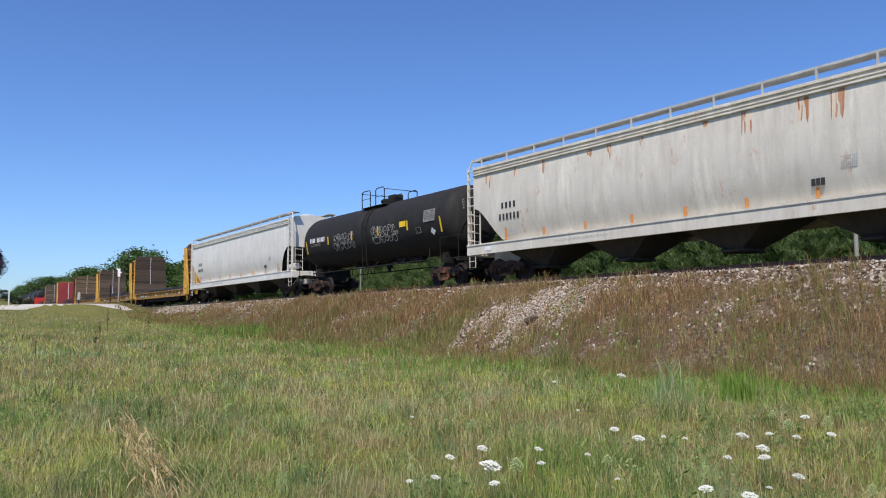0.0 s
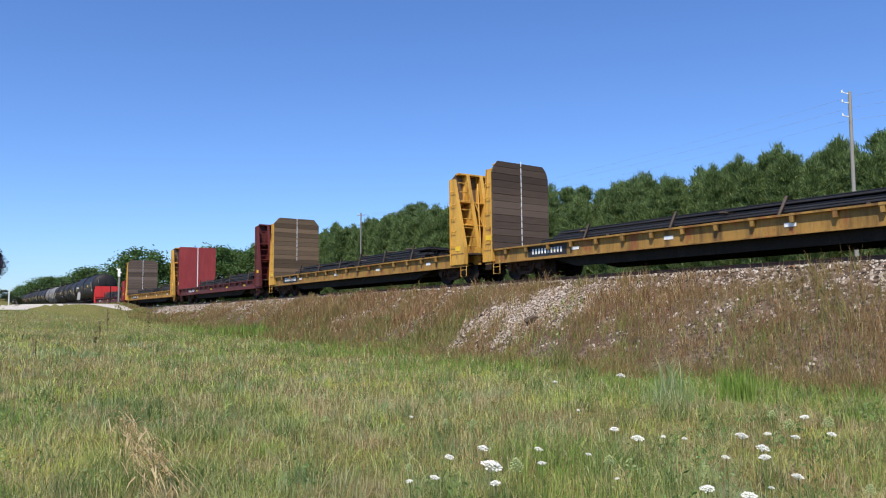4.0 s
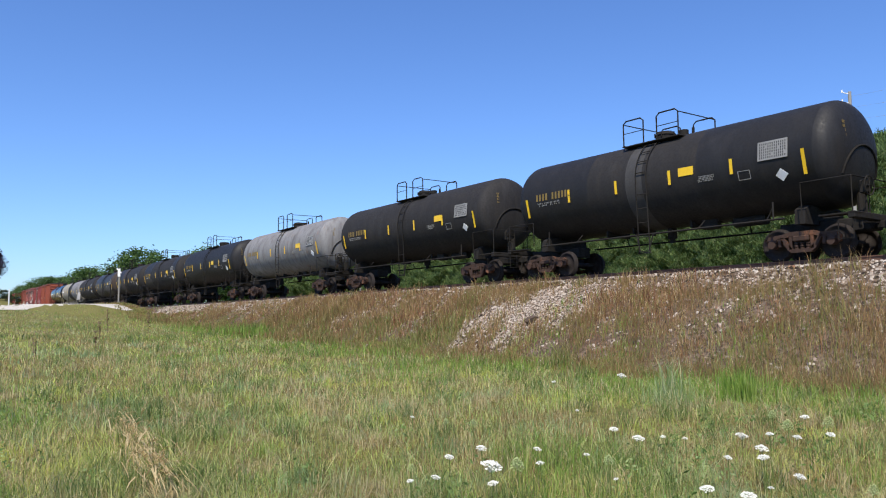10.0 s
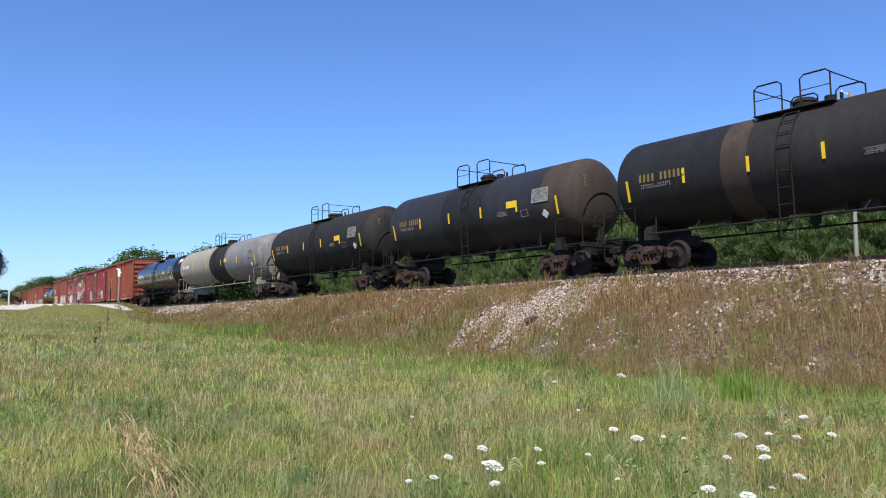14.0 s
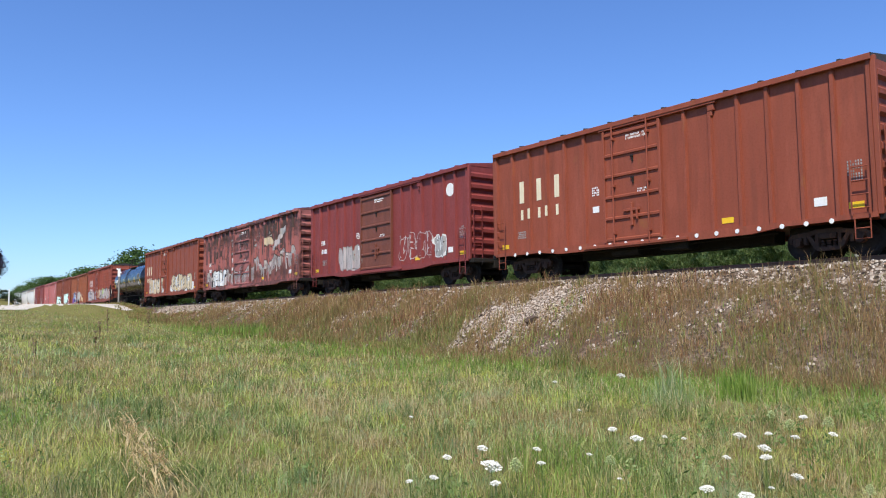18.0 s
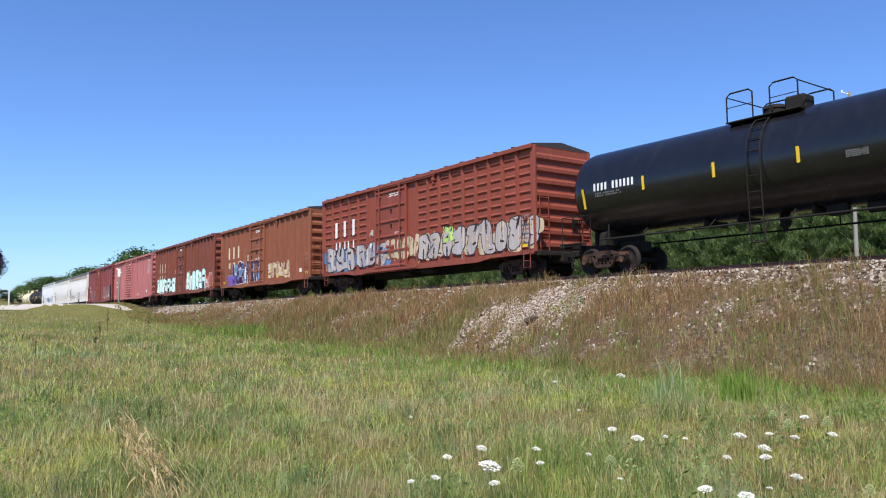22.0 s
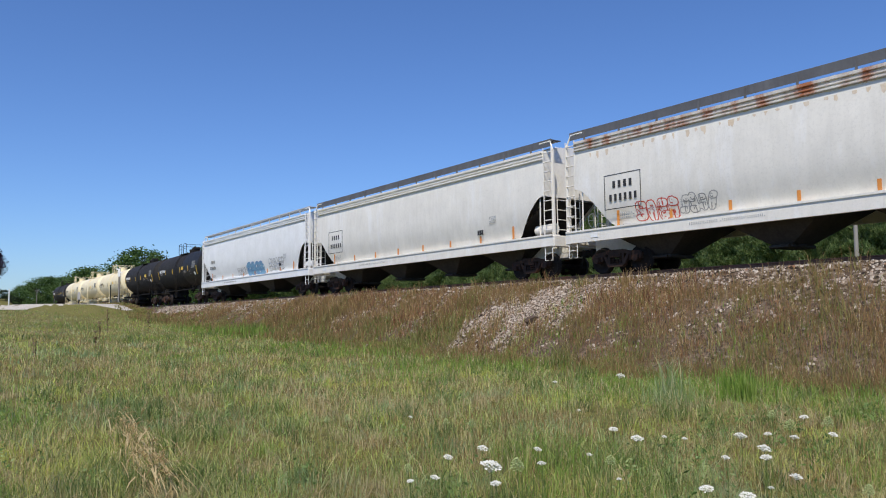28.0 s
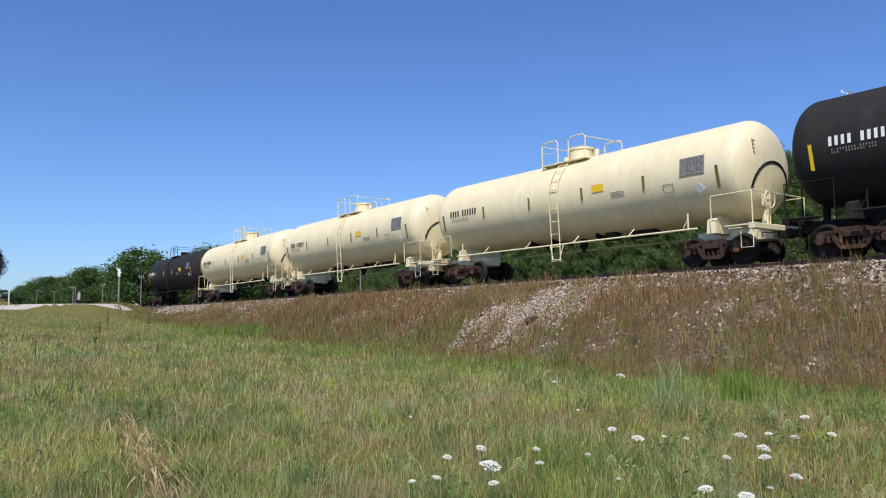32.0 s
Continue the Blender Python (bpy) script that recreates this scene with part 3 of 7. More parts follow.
def meadow():
    """Blades thin out with the distance; a sparser growth goes on all round."""
    n = 76000
    Y = np.exp(rng.uniform(np.log(4.4), np.log(100), n))
    X = rng.uniform(-.68, .68, n) * Y
    k = 14000
    r, a = np.exp(rng.uniform(np.log(1.5), np.log(70), k)), rng.uniform(0, 2 * np.pi, k)
    X, Y = np.concatenate([X, r * np.cos(a)]), np.concatenate([Y, r * np.sin(a)])
    tall = np.repeat(rng.uniform(.6, 1.35, len(X)), 5)          # tufts of five
    X, Y = np.repeat(X, 5), np.repeat(Y, 5)
    n = len(X)
    D = np.hypot(X, Y)
    X, Y = X + rng.normal(0, .022, n) * np.sqrt(D / 6), Y + rng.normal(0, .03, n) * np.sqrt(D / 6)
    s, u = to_line(X, Y)
    foot = foot_of_bank(s)
    inside = (u > foot - 1.1 + rng.normal(0, .8, n) + 3.2 * relief(X * .6, Y * .6)) & ~((s < -74) & (u > 3) & (u < np.interp(s, [-420, -180, -150, -130, -115, -100, -90, -80, -76], [14, 13, 12, 11, 10, 8.9, 8.3, 6.8, 5.6])))
    clump = relief(X * .8, Y * .8) * .4 + relief(X * 3.1 + 5, Y * 3.1) * .6
    keep = inside & (rng.random(n) < .55 + .75 * clump)
    X, Y, D, u, foot, clump, tall = X[keep], Y[keep], D[keep], u[keep], foot[keep], clump[keep], tall[keep]
    n = len(X)
    grow = np.clip(D / 11, .6, 3.0)
    h = (.10 + .18 * rng.random(n) ** 1.7) * (1 + .6 * clump) * tall
    edge = u - foot + rng.normal(0, .9, n) + 3.4 * relief(X * .45 + 3, Y * .45)
    lush = (edge < 2.6) & (rng.random(n) < .7)
    lush |= (relief(X * .35 + 7, Y * .3 + 1) > .25) & (rng.random(n) < .45)
    straw = ~lush & (rng.random(n) < .08 + .22 * (relief(X * .5 + 9, Y * .25 + 4) > .3))
    brown = ~lush & ~straw & (rng.random(n) < .05 + .25 * (relief(X * .33 + 2, Y * .41 + 8) > .2))
    plain = ~lush & ~straw & ~brown
    wd = .0082 * grow * (.4 + 1.0 * rng.random(n))
    ln = h * (.08 + 1.35 * rng.random(n) ** 2.0)
    for sel, mat, name, label in ((plain, GRASSM, "meadow_grass", "mixed green and browning meadow grass"),
                                  (lush, LUSHM, "lush_grass", "fresh green grass along the foot of the bank"),
                                  (brown, BROWNM, "brown_grass", "brown withered grass in the meadow"),
                                  (straw, STRAWM, "dry_grass", "straw-coloured dead grass stalks in the meadow")):
        blades(X[sel], Y[sel], h[sel] * (1.2 if mat in (LUSHM, STRAWM) else 1.0), wd[sel] * (.6 if mat is STRAWM else 1), ln[sel], mat, name, label, "grass")
    # low broad-leaved weeds between the grass
    k = 500
    y = np.exp(rng.uniform(np.log(4.6), np.log(45), k))
    x = rng.uniform(-.66, .66, k) * y
    s, u = to_line(x, y)
    ok = (u > foot_of_bank(s) + .3) & (relief(x * .5 + 3, y * .4 + 6) + rng.normal(0, .25, k) > .05)
    x, y = x[ok], y[ok]
    z = ground_at(x, y)
    spr = np.stack([.05 + .07 * rng.random(len(x)), .05 + .07 * rng.random(len(x)), .05 + .05 * rng.random(len(x))], -1) * np.clip(y / 14, .8, 1.8)[:, None]
    v, f = leaf_cloud(np.stack([x, y, z + .12 + .1 * rng.random(len(x))], -1), spr, 26, .021, 1.3)
    tagged(new("meadow_herbs", big("meadow_herbs", v, f, HERBM)), "low broad-leaved green herbs in the meadow", "weeds", kind="stuff")
    # darker tussocks that stand over the rest
    k = 240
    y = np.exp(rng.uniform(np.log(5.0), np.log(50), k))
    x = rng.uniform(-.62, .62, k) * y
    s, u = to_line(x, y)
    ok = u > foot_of_bank(s) + .2
    x, y = np.repeat(x[ok], 46), np.repeat(y[ok], 46)
    w = .10 * np.clip(y / 12, .8, 2.2)
    x, y = x + rng.normal(0, 1, len(x)) * w, y + rng.normal(0, 1, len(y)) * w
    h = .20 + .22 * rng.random(len(x))
    blades(x, y, h, .009 * np.clip(y / 12, .7, 2.5), h * (.1 + .8 * rng.random(len(x))), TUSSOCKM, "grass_tussocks", "darker green tussocks standing over the meadow", "grass")
    # flattened straw patch near the tripod
    k = 4800
    t = rng.random(k)
    x = -2.2 - 2.3 * t + rng.normal(0, .07, k) * (1.3 - t)
    y = 6.3 + 4.6 * t + rng.normal(0, .14, k)
    keep = rng.random(k) < 1.1 - .8 * t
    x, y = x[keep][:620], y[keep][:620]
    blades(x, y, .08 + .14 * rng.random(len(x)), .006 * np.ones(len(x)), .04 + .16 * rng.random(len(x)), STRAWM, "straw_patch", "flattened patch of bleached straw grass", "grass")
    # long stalks laid over along the streak
    x, y = x[:300] - .1 + rng.normal(0, .06, 300), y[:300] + .25
    m = len(x)
    a = rng.normal(-1.05, .13, m)
    L = rng.uniform(.3, .7, m)
    z = ground_at(x, y) + .15 + .15 * rng.random(m)
    p = np.stack([x, y, z], -1)
    d = np.stack([np.cos(a) * L, np.sin(a) * L, rng.uniform(-.14, .10, m)], -1)
    w = np.stack([np.sin(a), -np.cos(a), .4 * np.ones(m)], -1) * .006
    v = np.stack([p - w, p + w, p + d * .55 + w * .8 + (0, 0, .03), p + d * .55 - w * .8 + (0, 0, .03), p + d], 1).reshape(-1, 3)
    i = np.arange(m) * 5
    f = np.concatenate([np.stack([i, i + 1, i + 2], -1), np.stack([i, i + 2, i + 3], -1), np.stack([i + 3, i + 2, i + 4], -1)])
    tagged(new("laid_straw", big("laid_straw", v, f, STRAWM)), "long bleached straw stalks lying over the grass", "straw", kind="stuff")


meadow()


def bare_patch(s, u, x, y):
    """How bare of weeds the bank is: a slide of stones and the top of the shoulder."""
    slide = 1.0 - np.hypot((s + 20.0 + .9 * (u - 3.9)) / 3.0, (u - 3.7) / 1.9)
    top = np.maximum(.78 - np.abs(u - 2.4) / 1.0 - .7 * sm(-10, -20, s), (1.2 - np.abs(u - 2.1) / .6) * sm(-40, -50, s))
    return np.maximum(slide, top) + .42 * relief(x * 1.6, y * 1.6) + .38 * relief(x * 4.1, y * 4.3)


def bank_weeds():
    n = 440000
    s = -rng.uniform(0, 1, n) ** 1.7 * 112 + 4
    foot = foot_of_bank(s)
    u = 1.95 + (foot + .9 + 1.3 * rng.random(n) ** 2 - 1.95) * rng.random(n) ** .9
    x, y, _ = line(s, u)
    d = relief(x * 1.7, y * 1.7) * .5 + relief(x * 4.7, y * 4.3) * .5
    keep = (rng.random(n) < (.72 + .8 * d) * (1 - .85 * sm(-.5, 1.5, u - foot - 3.2 * relief(x * .6, y * .6))) * (1 - .35 * sm(-35, -60, s)) - 1.25 * np.clip(bare_patch(s, u, x, y), 0, 1)) & (np.hypot(x, y) > 5)
    x, y, s, u, foot = x[keep], y[keep], s[keep], u[keep], foot[keep]
    n = len(x)
    far = np.clip(np.hypot(x, y) / 24, .75, 3)
    low = np.where((s < -42) & (u < 4.6), .42, 1.0)         # trodden short beside the gravel
    h = low * (.10 + .46 * rng.random(n) ** 2.0) * (.75 + .8 * np.clip(relief(x * .9 + 6, y * .9) + .3, 0, 1))
    w = .014 * far * (.5 + .9 * rng.random(n))
    green = rng.random(n) < .10 + .42 * sm(.35, 1.0, (u - 2) / (foot - 2)) + .5 * relief(x * .7 + 4, y * .7)
    pale = ~green & (rng.random(n) < .10)
    for sel, mat, name, label in ((~green & ~pale, DRYM, "bank_weeds", "dry reddish-brown weeds on the railway bank"), (green, BANKGREENM, "bank_grass", "patchy green grass on the railway bank"),
                                  (pale, STRAWM, "bank_straw", "pale dry stalks on the railway bank")):
        blades(x[sel], y[sel], h[sel], w[sel] * (.6 if mat is STRAWM else 1), h[sel] * rng.uniform(.05, .6, sel.sum()), mat, name, label, "weeds")
    # thin stalks standing along the shoulder, in clumps
    k = 15000
    s = -rng.uniform(0, 1, k) ** 1.4 * 60 + 2
    u = rng.uniform(1.95, 3.0, k)
    x, y, _ = line(s, u)
    ok = rng.random(k) < .35 + .75 * relief(x * 1.1 + 2, y * 1.1)
    x, y = x[ok], y[ok]
    h = .16 + .34 * rng.random(len(x)) ** 1.5
    blades(x, y, h, .011 * np.clip(np.hypot(x, y) / 24, .8, 2), h * rng.uniform(.05, .3, len(x)), DRYM, "shoulder_weeds", "thin brown stalks along the top of the bank", "weeds")
    # ballast stones showing between the weeds
    m = 170000
    s = -rng.uniform(0, 1, m) ** 1.3 * 75 + 3
    u = 1.2 + (foot_of_bank(s) - .2 - 1.2) * rng.random(m) ** 1.3
    slide = (rng.random(m) < .36)
    u = np.where(slide, rng.uniform(2.2, 5.7, m), u)
    s = np.where(slide, -20.2 - .75 * (u - 3.9) + rng.normal(0, 1.3, m), s)
    x, y, _ = line(s, u)
    keep = (rng.random(m) < .16 * sm(.75, .3, (u - 1.75) / (foot_of_bank(s) - 1.75)) + .8 * np.clip(bare_patch(s, u, x, y) * 1.1, 0, 1)) | ((u < 1.9) & (rng.random(m) < .6))
    s, u, x, y = s[keep], u[keep], x[keep], y[keep]
    m = len(s)
    z = height(s, u)
    size = .018 + .042 * rng.random(m) ** 2.0
    shape = np.array([(-1, -.7, -.5), (1, -.9, -.4), (.8, .9, -.5), (-.9, .8, -.4), (-.6, -.5, .7), (.7, -.5, .6), (.5, .6, .8), (-.7, .5, .55)])
    quad = np.array([(4, 5, 6, 7), (0, 1, 5, 4), (1, 2, 6, 5), (2, 3, 7, 6), (3, 0, 4, 7)])
    ang = rng.uniform(0, 2 * np.pi, m)
    v = shape[None] * size[:, None, None] * rng.uniform(.65, 1.25, (m, 8, 3))
    c, q = np.cos(ang)[:, None], np.sin(ang)[:, None]
    v = np.stack([v[..., 0] * c - v[..., 1] * q, v[..., 0] * q + v[..., 1] * c, v[..., 2]], -1)
    v += np.stack([x, y, z + size * .1], -1)[:, None]
    f = (np.arange(m)[:, None, None] * 8 + quad[None]).reshape(-1, 4)
    tagged(new("ballast_stones", big("ballast_stones", v.reshape(-1, 3), f, STONEM)), "pale broken ballast stones on the bank", "stones", kind="stuff")


bank_weeds()


def pine_meshes(seed):
    r = random.Random(seed)
    tr = Geo()
    tr.rod((0, 0, -.02), (0, 0, .55), .011, 7, .007).rod((0, 0, .55), (0, 0, .97), .007, 6, .002)
    cen, out = [], []
    z = .2
    while z < .96:
        reach = (.155 - .135 * ((z - .06) / .9) ** 1.3) * r.uniform(.8, 1.15)
        k = r.randint(5, 7)
        off = r.uniform(0, 6.28)
        for i in range(k):
            a = off + 6.283 * i / k + r.uniform(-.3, .3)
            L = reach * r.uniform(.6, 1.15)
            e = (math.cos(a) * L, math.sin(a) * L, z + L * r.uniform(.45, 1.1))
            tr.rod((0, 0, z), e, .003, 4, .0012)
            for q in (.5, .78, 1.0):
                cen.append((e[0] * q, e[1] * q, z + (e[2] - z) * q))
                out.append((math.cos(a) * .35, math.sin(a) * .35, 1.0))
        z += r.uniform(.045, .065)
    for q in range(6):
        cen.append((0, 0, .9 + .02 * q))
        out.append((0, 0, 1.5))
    n = 64
    c = np.repeat(np.array(cen), n, 0) + rng.normal(0, .012, (len(cen) * n, 3))
    d = np.repeat(np.array(out), n, 0) + rng.normal(0, .42, (len(cen) * n, 3))
    d /= np.linalg.norm(d, axis=1)[:, None]
    w = np.cross(d, rng.normal(0, 1, d.shape))
    w /= np.linalg.norm(w, axis=1)[:, None]
    L = rng.uniform(.018, .046, len(c))[:, None]
    v = np.stack([c - w * .0021, c + w * .0021, c + d * L], 1).reshape(-1, 3)
    return tr.mesh("trunk", BARK), big("crown", v, np.arange(len(v)).reshape(-1, 3), PINEM)


def broad_meshes(seed, mat, size=.021, low=.10, clumps=60, per=95):
    r = random.Random(seed)
    tr = Geo()
    tr.rod((0, 0, -.02), (0, 0, .4), .028, 8, .018)
    cen, spr = [], []
    for i in range(clumps):
        a, q = r.uniform(0, 6.283), r.random()
        z = low + (1 - low) * (.12 + .82 * q)
        R = .36 * math.sin(math.pi * min(.97, .18 + .78 * q)) ** .7 * r.uniform(.55, 1.1)
        e = (math.cos(a) * R, math.sin(a) * R, z)
        if i % 3 == 0:
            tr.rod((0, 0, max(.12, z - .3)), e, .009, 5, .003)
        cen.append(e)
        spr.append((.055 * r.uniform(.7, 1.3), .055 * r.uniform(.7, 1.3), .04 * r.uniform(.7, 1.2)))
    v, f = leaf_cloud(np.array(cen), np.array(spr), per, size, .8)
    return tr.mesh("trunk", BARK), big("crown", v, f, mat)


def plant(name, kinds, x, y, h, label, category, group="", wide=1.0, z=None):
    t, c = random.choice(kinds)
    z = float(ground_at(x, y)) if z is None else z
    e = tagged(new(name), label, category, group)
    e.matrix_basis = pose(x, y, z, 0, 0, random.uniform(0, 360)) @ Matrix.Diagonal((h * wide, h * wide, h, 1))
    part("trunk", t, e)
    part("crown", c, e)
    return e


PINES = [pine_meshes(k) for k in range(6)]
OAKS = [broad_meshes(20 + k, LEAFM) for k in range(4)]
BUSHES = [broad_meshes(40 + k, SHRUBM, .021, .0, 24, 190) for k in range(4)]
DARKBUSH = [broad_meshes(60 + k, SHADELEAFM, .021, .0, 28, 170) for k in range(3)]


def woods():
    random.seed(11)
    for row, (u0, gap, h0) in enumerate(((-46, 1.35, 14.0), (-50, 1.6, 15.4), (-55, 2.1, 16.8))):
        s = -205.0
        while s < 26:
            x, y, z = (float(q) for q in line(s, u0 + random.uniform(-1.4, 1.4)))
            plant("pine_tree", PINES, x, y, h0 * random.uniform(.86, 1.08) * float(np.interp(s, [-110, -95, -85, -75, -60, -40], [1.10, 1.06, 1.0, .96, .95, .95])), "dense young dark green pine tree", "tree", "pine plantation behind the railway",
                  random.uniform(1.15, 1.65), z - .8)
            s += gap * random.uniform(.7, 1.3) * (1 + max(0, -s - 120) / 160)
    # scrub along the far side of the bank
    s = -130.0
    while s < 14:
        x, y, z = (float(q) for q in line(s, -random.uniform(9, 30)))
        # most get the darkened leaves, which carry the shade seen below the cars
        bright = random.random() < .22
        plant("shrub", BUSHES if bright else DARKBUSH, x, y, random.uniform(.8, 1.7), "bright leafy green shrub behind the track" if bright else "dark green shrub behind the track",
              "shrub", "scrub behind the railway", random.uniform(1.0, 1.7))
        s += random.uniform(1.3, 3.6)
    # broadleaf trees further up the line: direction and distance from the tripod
    for px, dist, top in ((252, 150, 437), (232, 158, 452), (275, 152, 462), (300, 170, 470), (158, 190, 471), (140, 200, 480), (180, 195, 478), (120, 210, 492), (100, 215, 489),
                          (82, 210, 487), (205, 185, 480), (40, 240, 503), (52, 250, 508), (20, 260, 517), (378, 135, 434), (402, 140, 438), (428, 142, 441), (358, 150, 446), (450, 150, 440),
                          (330, 165, 462), (65, 230, 500), (148, 215, 490), (192, 205, 492)):
        x = (px - 784) / 1380 * dist
        z = float(ground_at(x, dist))
        h = 1.6 + (551 - top) / 1380 * dist - z
        plant("broadleaf_tree", OAKS, x, dist, h, "dark green broadleaf tree with a rounded crown", "tree", "trees beyond the road", random.uniform(1.15, 1.6) * (9.5 / h) ** .3, z)
    for px, dist, h in ((30, 205, 3.2), (45, 215, 2.6), (12, 200, 2.8), (58, 212, 2.0), (0, 200, 3.0)):
        x = (px - 784) / 1380 * dist
        plant("shrub", DARKBUSH, x, dist, h, "dark green shrub on the grassy rise", "shrub", "shrubs on the rise", 1.5)
    # a dark-leaved tree that reaches in from the side
    plant("dark_tree", [broad_meshes(90, PURPLEM, .025, .45, 60, 90)], -55.7, 95.0, 7.9, "dark purple-leaved tree at the meadow's edge", "tree", "", .6)


woods()

# ---- rolling stock: x forward, y to the left of travel, z from the rail top ----
R_WHEEL, BASE = .457, .87


def wheelset_mesh(g):
    for y in (-.76, .76):
        o = math.copysign(1, y)
        prof = [(y + o * .07, .05), (y + o * .07, .15), (y + o * .02, .17), (y + o * .0, .36), (y + o * .05, .40), (y + o * .065, .455), (y - o * .055, .462), (y - o * .058, .50), (y - o * .085, .50),
                (y - o * .085, .40), (y - o * .03, .36), (y - o * .02, .17), (y - o * .08, .14), (y - o * .08, .05)]
        n = 28
        v = [(r * math.cos(6.28319 * i / n), yy, r * math.sin(6.28319 * i / n)) for yy, r in prof for i in range(n)]
        g.add(v, [(k * n + i, k * n + (i + 1) % n, (k + 1) * n + (i + 1) % n, (k + 1) * n + i) for k in range(len(prof) - 1) for i in range(n)], 0, True)
        for i in range(3):
            a = 2.094 * i
            g.rod((.06 * math.cos(a), y + o * .30, .06 * math.sin(a)), (.06 * math.cos(a), y + o * .335, .06 * math.sin(a)), .016, 5)
    g.rod((0, -1.07, 0), (0, 1.07, 0), .085, 10)
    return g.rod((0, -1.09, 0), (0, -1.02, 0), .10, 10).rod((0, 1.02, 0), (0, 1.09, 0), .10, 10)


def frame_mesh(g):
    """Cast side frame with open windows, pedestals and springs."""
    a, b = -.065, .065
    g.prism([(-1.12, .60), (-1.02, .70), (-.55, .74), (-.33, .80), (.33, .80), (.55, .74), (1.02, .70), (1.12, .60), (1.0, .585), (.55, .62), (.33, .67), (-.33, .67), (-.55, .62), (-1.0, .585)], a, b)
    for o in (-1, 1):
        g.prism([(o * .63, .66), (o * .50, .64), (o * .26, .30), (o * .40, .27)], a, b)
        g.prism([(o * .36, .68), (o * .27, .68), (o * .27, .30), (o * .36, .30)], a, b)
        g.prism([(o * 1.12, .62), (o * 1.03, .64), (o * 1.03, .42), (o * 1.10, .44)], a, b)
        g.prism([(o * .71, .64), (o * .62, .64), (o * .60, .40), (o * .69, .40)], a, b)
        g.box(o * .74, o * 1.0, -.10, .10, .50, .60, .02)
        g.rod((o * .87, -.13, .457), (o * .87, .12, .457), .115, 12)
    g.prism([(-.42, .30), (.42, .30), (.30, .20), (-.30, .20)], a - .02, b + .02)
    for x in (-.17, 0, .17):
        for k in range(3):
            g.rod((x, 0, .30 + .07 * k), (x, 0, .345 + .07 * k), .062, 8)
    return g.box(-.24, .24, -.11, .11, .52, .67, .02)


def bolster_mesh(g):
    g.box(-.2, .2, -1.0, 1.0, .52, .72, .03).rod((0, 0, .70), (0, 0, .84), .2, 14)
    for x in (-.38, .38):
        g.box(x - .04, x + .04, -.85, .85, .38, .48, .015).box(x * 1.12 - .03, x * 1.12 + .03, -.83, -.69, .28, .52, .01).box(x * 1.12 - .03, x * 1.12 + .03, .69, .83, .28, .52, .01)
    return g


WHEELS = {-1: [], 1: []}


def truck(car, x):
    t = part("truck", kept("bolster", bolster_mesh, UNDER), car, pose(x, 0, 0), "three-piece freight truck with rusty cast side frames")
    for y in (-1.02, 1.02):
        part("side_frame", kept("side_frame", frame_mesh, TRUCKM), t, pose(0, y, 0))
    for o in (-1, 1):
        w = part("wheelset", kept("wheelset", wheelset_mesh, WHEELM), t, pose(o * BASE, 0, R_WHEEL))
        WHEELS[o].append(w)


def coupler_mesh(g):
    g.box(-.55, .05, -.09, .09, .78, .98, .02).box(.0, .22, -.15, .12, .72, 1.02, .04).box(.17, .32, .04, .16, .76, .98, .03).box(.17, .30, -.17, -.09, .76, .98, .03)
    g.path([(.05, -.1, .75), (.15, -.3, .45), (.25, -.33, .3), (.38, -.2, .32)], .028, 6)
    return g.path([(-.1, -.12, .92), (-.08, -.6, .9), (-.08, -1.2, .86), (-.05, -1.25, .7)], .014, 5)


def couplers(car, half):
    for o in (1, -1):
        part("coupler", kept("coupler", coupler_mesh, UNDER), car, pose(o * (half - .30), 0, 0, 0, 0, 0 if o > 0 else 180), "dark cast knuckle coupler with air hose")


def ladder_mesh(g, h, w=.42, n=None, r=.014):
    n = n or max(2, round(h / .36))
    for x in (-w / 2, w / 2):
        g.box(x - .02, x + .02, -.012, .012, 0, h, .004)
    for k in range(n):
        z = h * (k + .5) / n
        g.rod((-w / 2, -.0, z), (w / 2, 0, z), r, 6)
    return g


def plate(w, h, t=.012):
    return kept(("plate", round(w, 2), round(h, 2)), lambda g: g.box(-w / 2, w / 2, -t, 0, -h / 2, h / 2, .003), PANELG)


def slab(w, h, mat, t=.008):
    return kept(("slab", round(w, 2), round(h, 2), t), lambda g: g.box(-w / 2, w / 2, -t, 0, -h / 2, h / 2), mat)


def bars(w, h, mat, n, rows=1, fill=.72, seed=0):
    """Unreadable writing: rows of plain bars."""
    def build(g):
        r = random.Random(seed)
        for j in range(rows):
            z = h / 2 - h * (j + .5) / rows
            hh = h / rows * (.42 if rows == 1 else .34)
            for i in range(n):
                if rows > 1 and r.random() < .12:
                    continue
                x = -w / 2 + w * (i + .5) / n
                ww = w / n * fill / 2
                g.box(x - ww, x + ww, -.006, 0, z - hh, z + hh)
        return g
    return kept(("bars", round(w, 2), round(h, 2), n, rows, fill, seed), build, mat)


def glyphs(w, h, mat, n):
    """Lettering turned into plain upright bars."""
    return bars(w, h * 1.1, mat, n, 1, .5)


def blob(g, cx, cz, bx, bz, lean, d):
    """A flat rounded lozenge, leaning."""
    pts = []
    for k in range(12):
        a = math.pi / 6 * (k + .5)
        c, q = math.cos(a), math.sin(a)
        z = bz * math.copysign(abs(q) ** .7, q)
        pts.append((cx + bx * math.copysign(abs(c) ** .7, c) + lean * z, -d, cz + z))
    return g.add(pts, [tuple(range(12))])


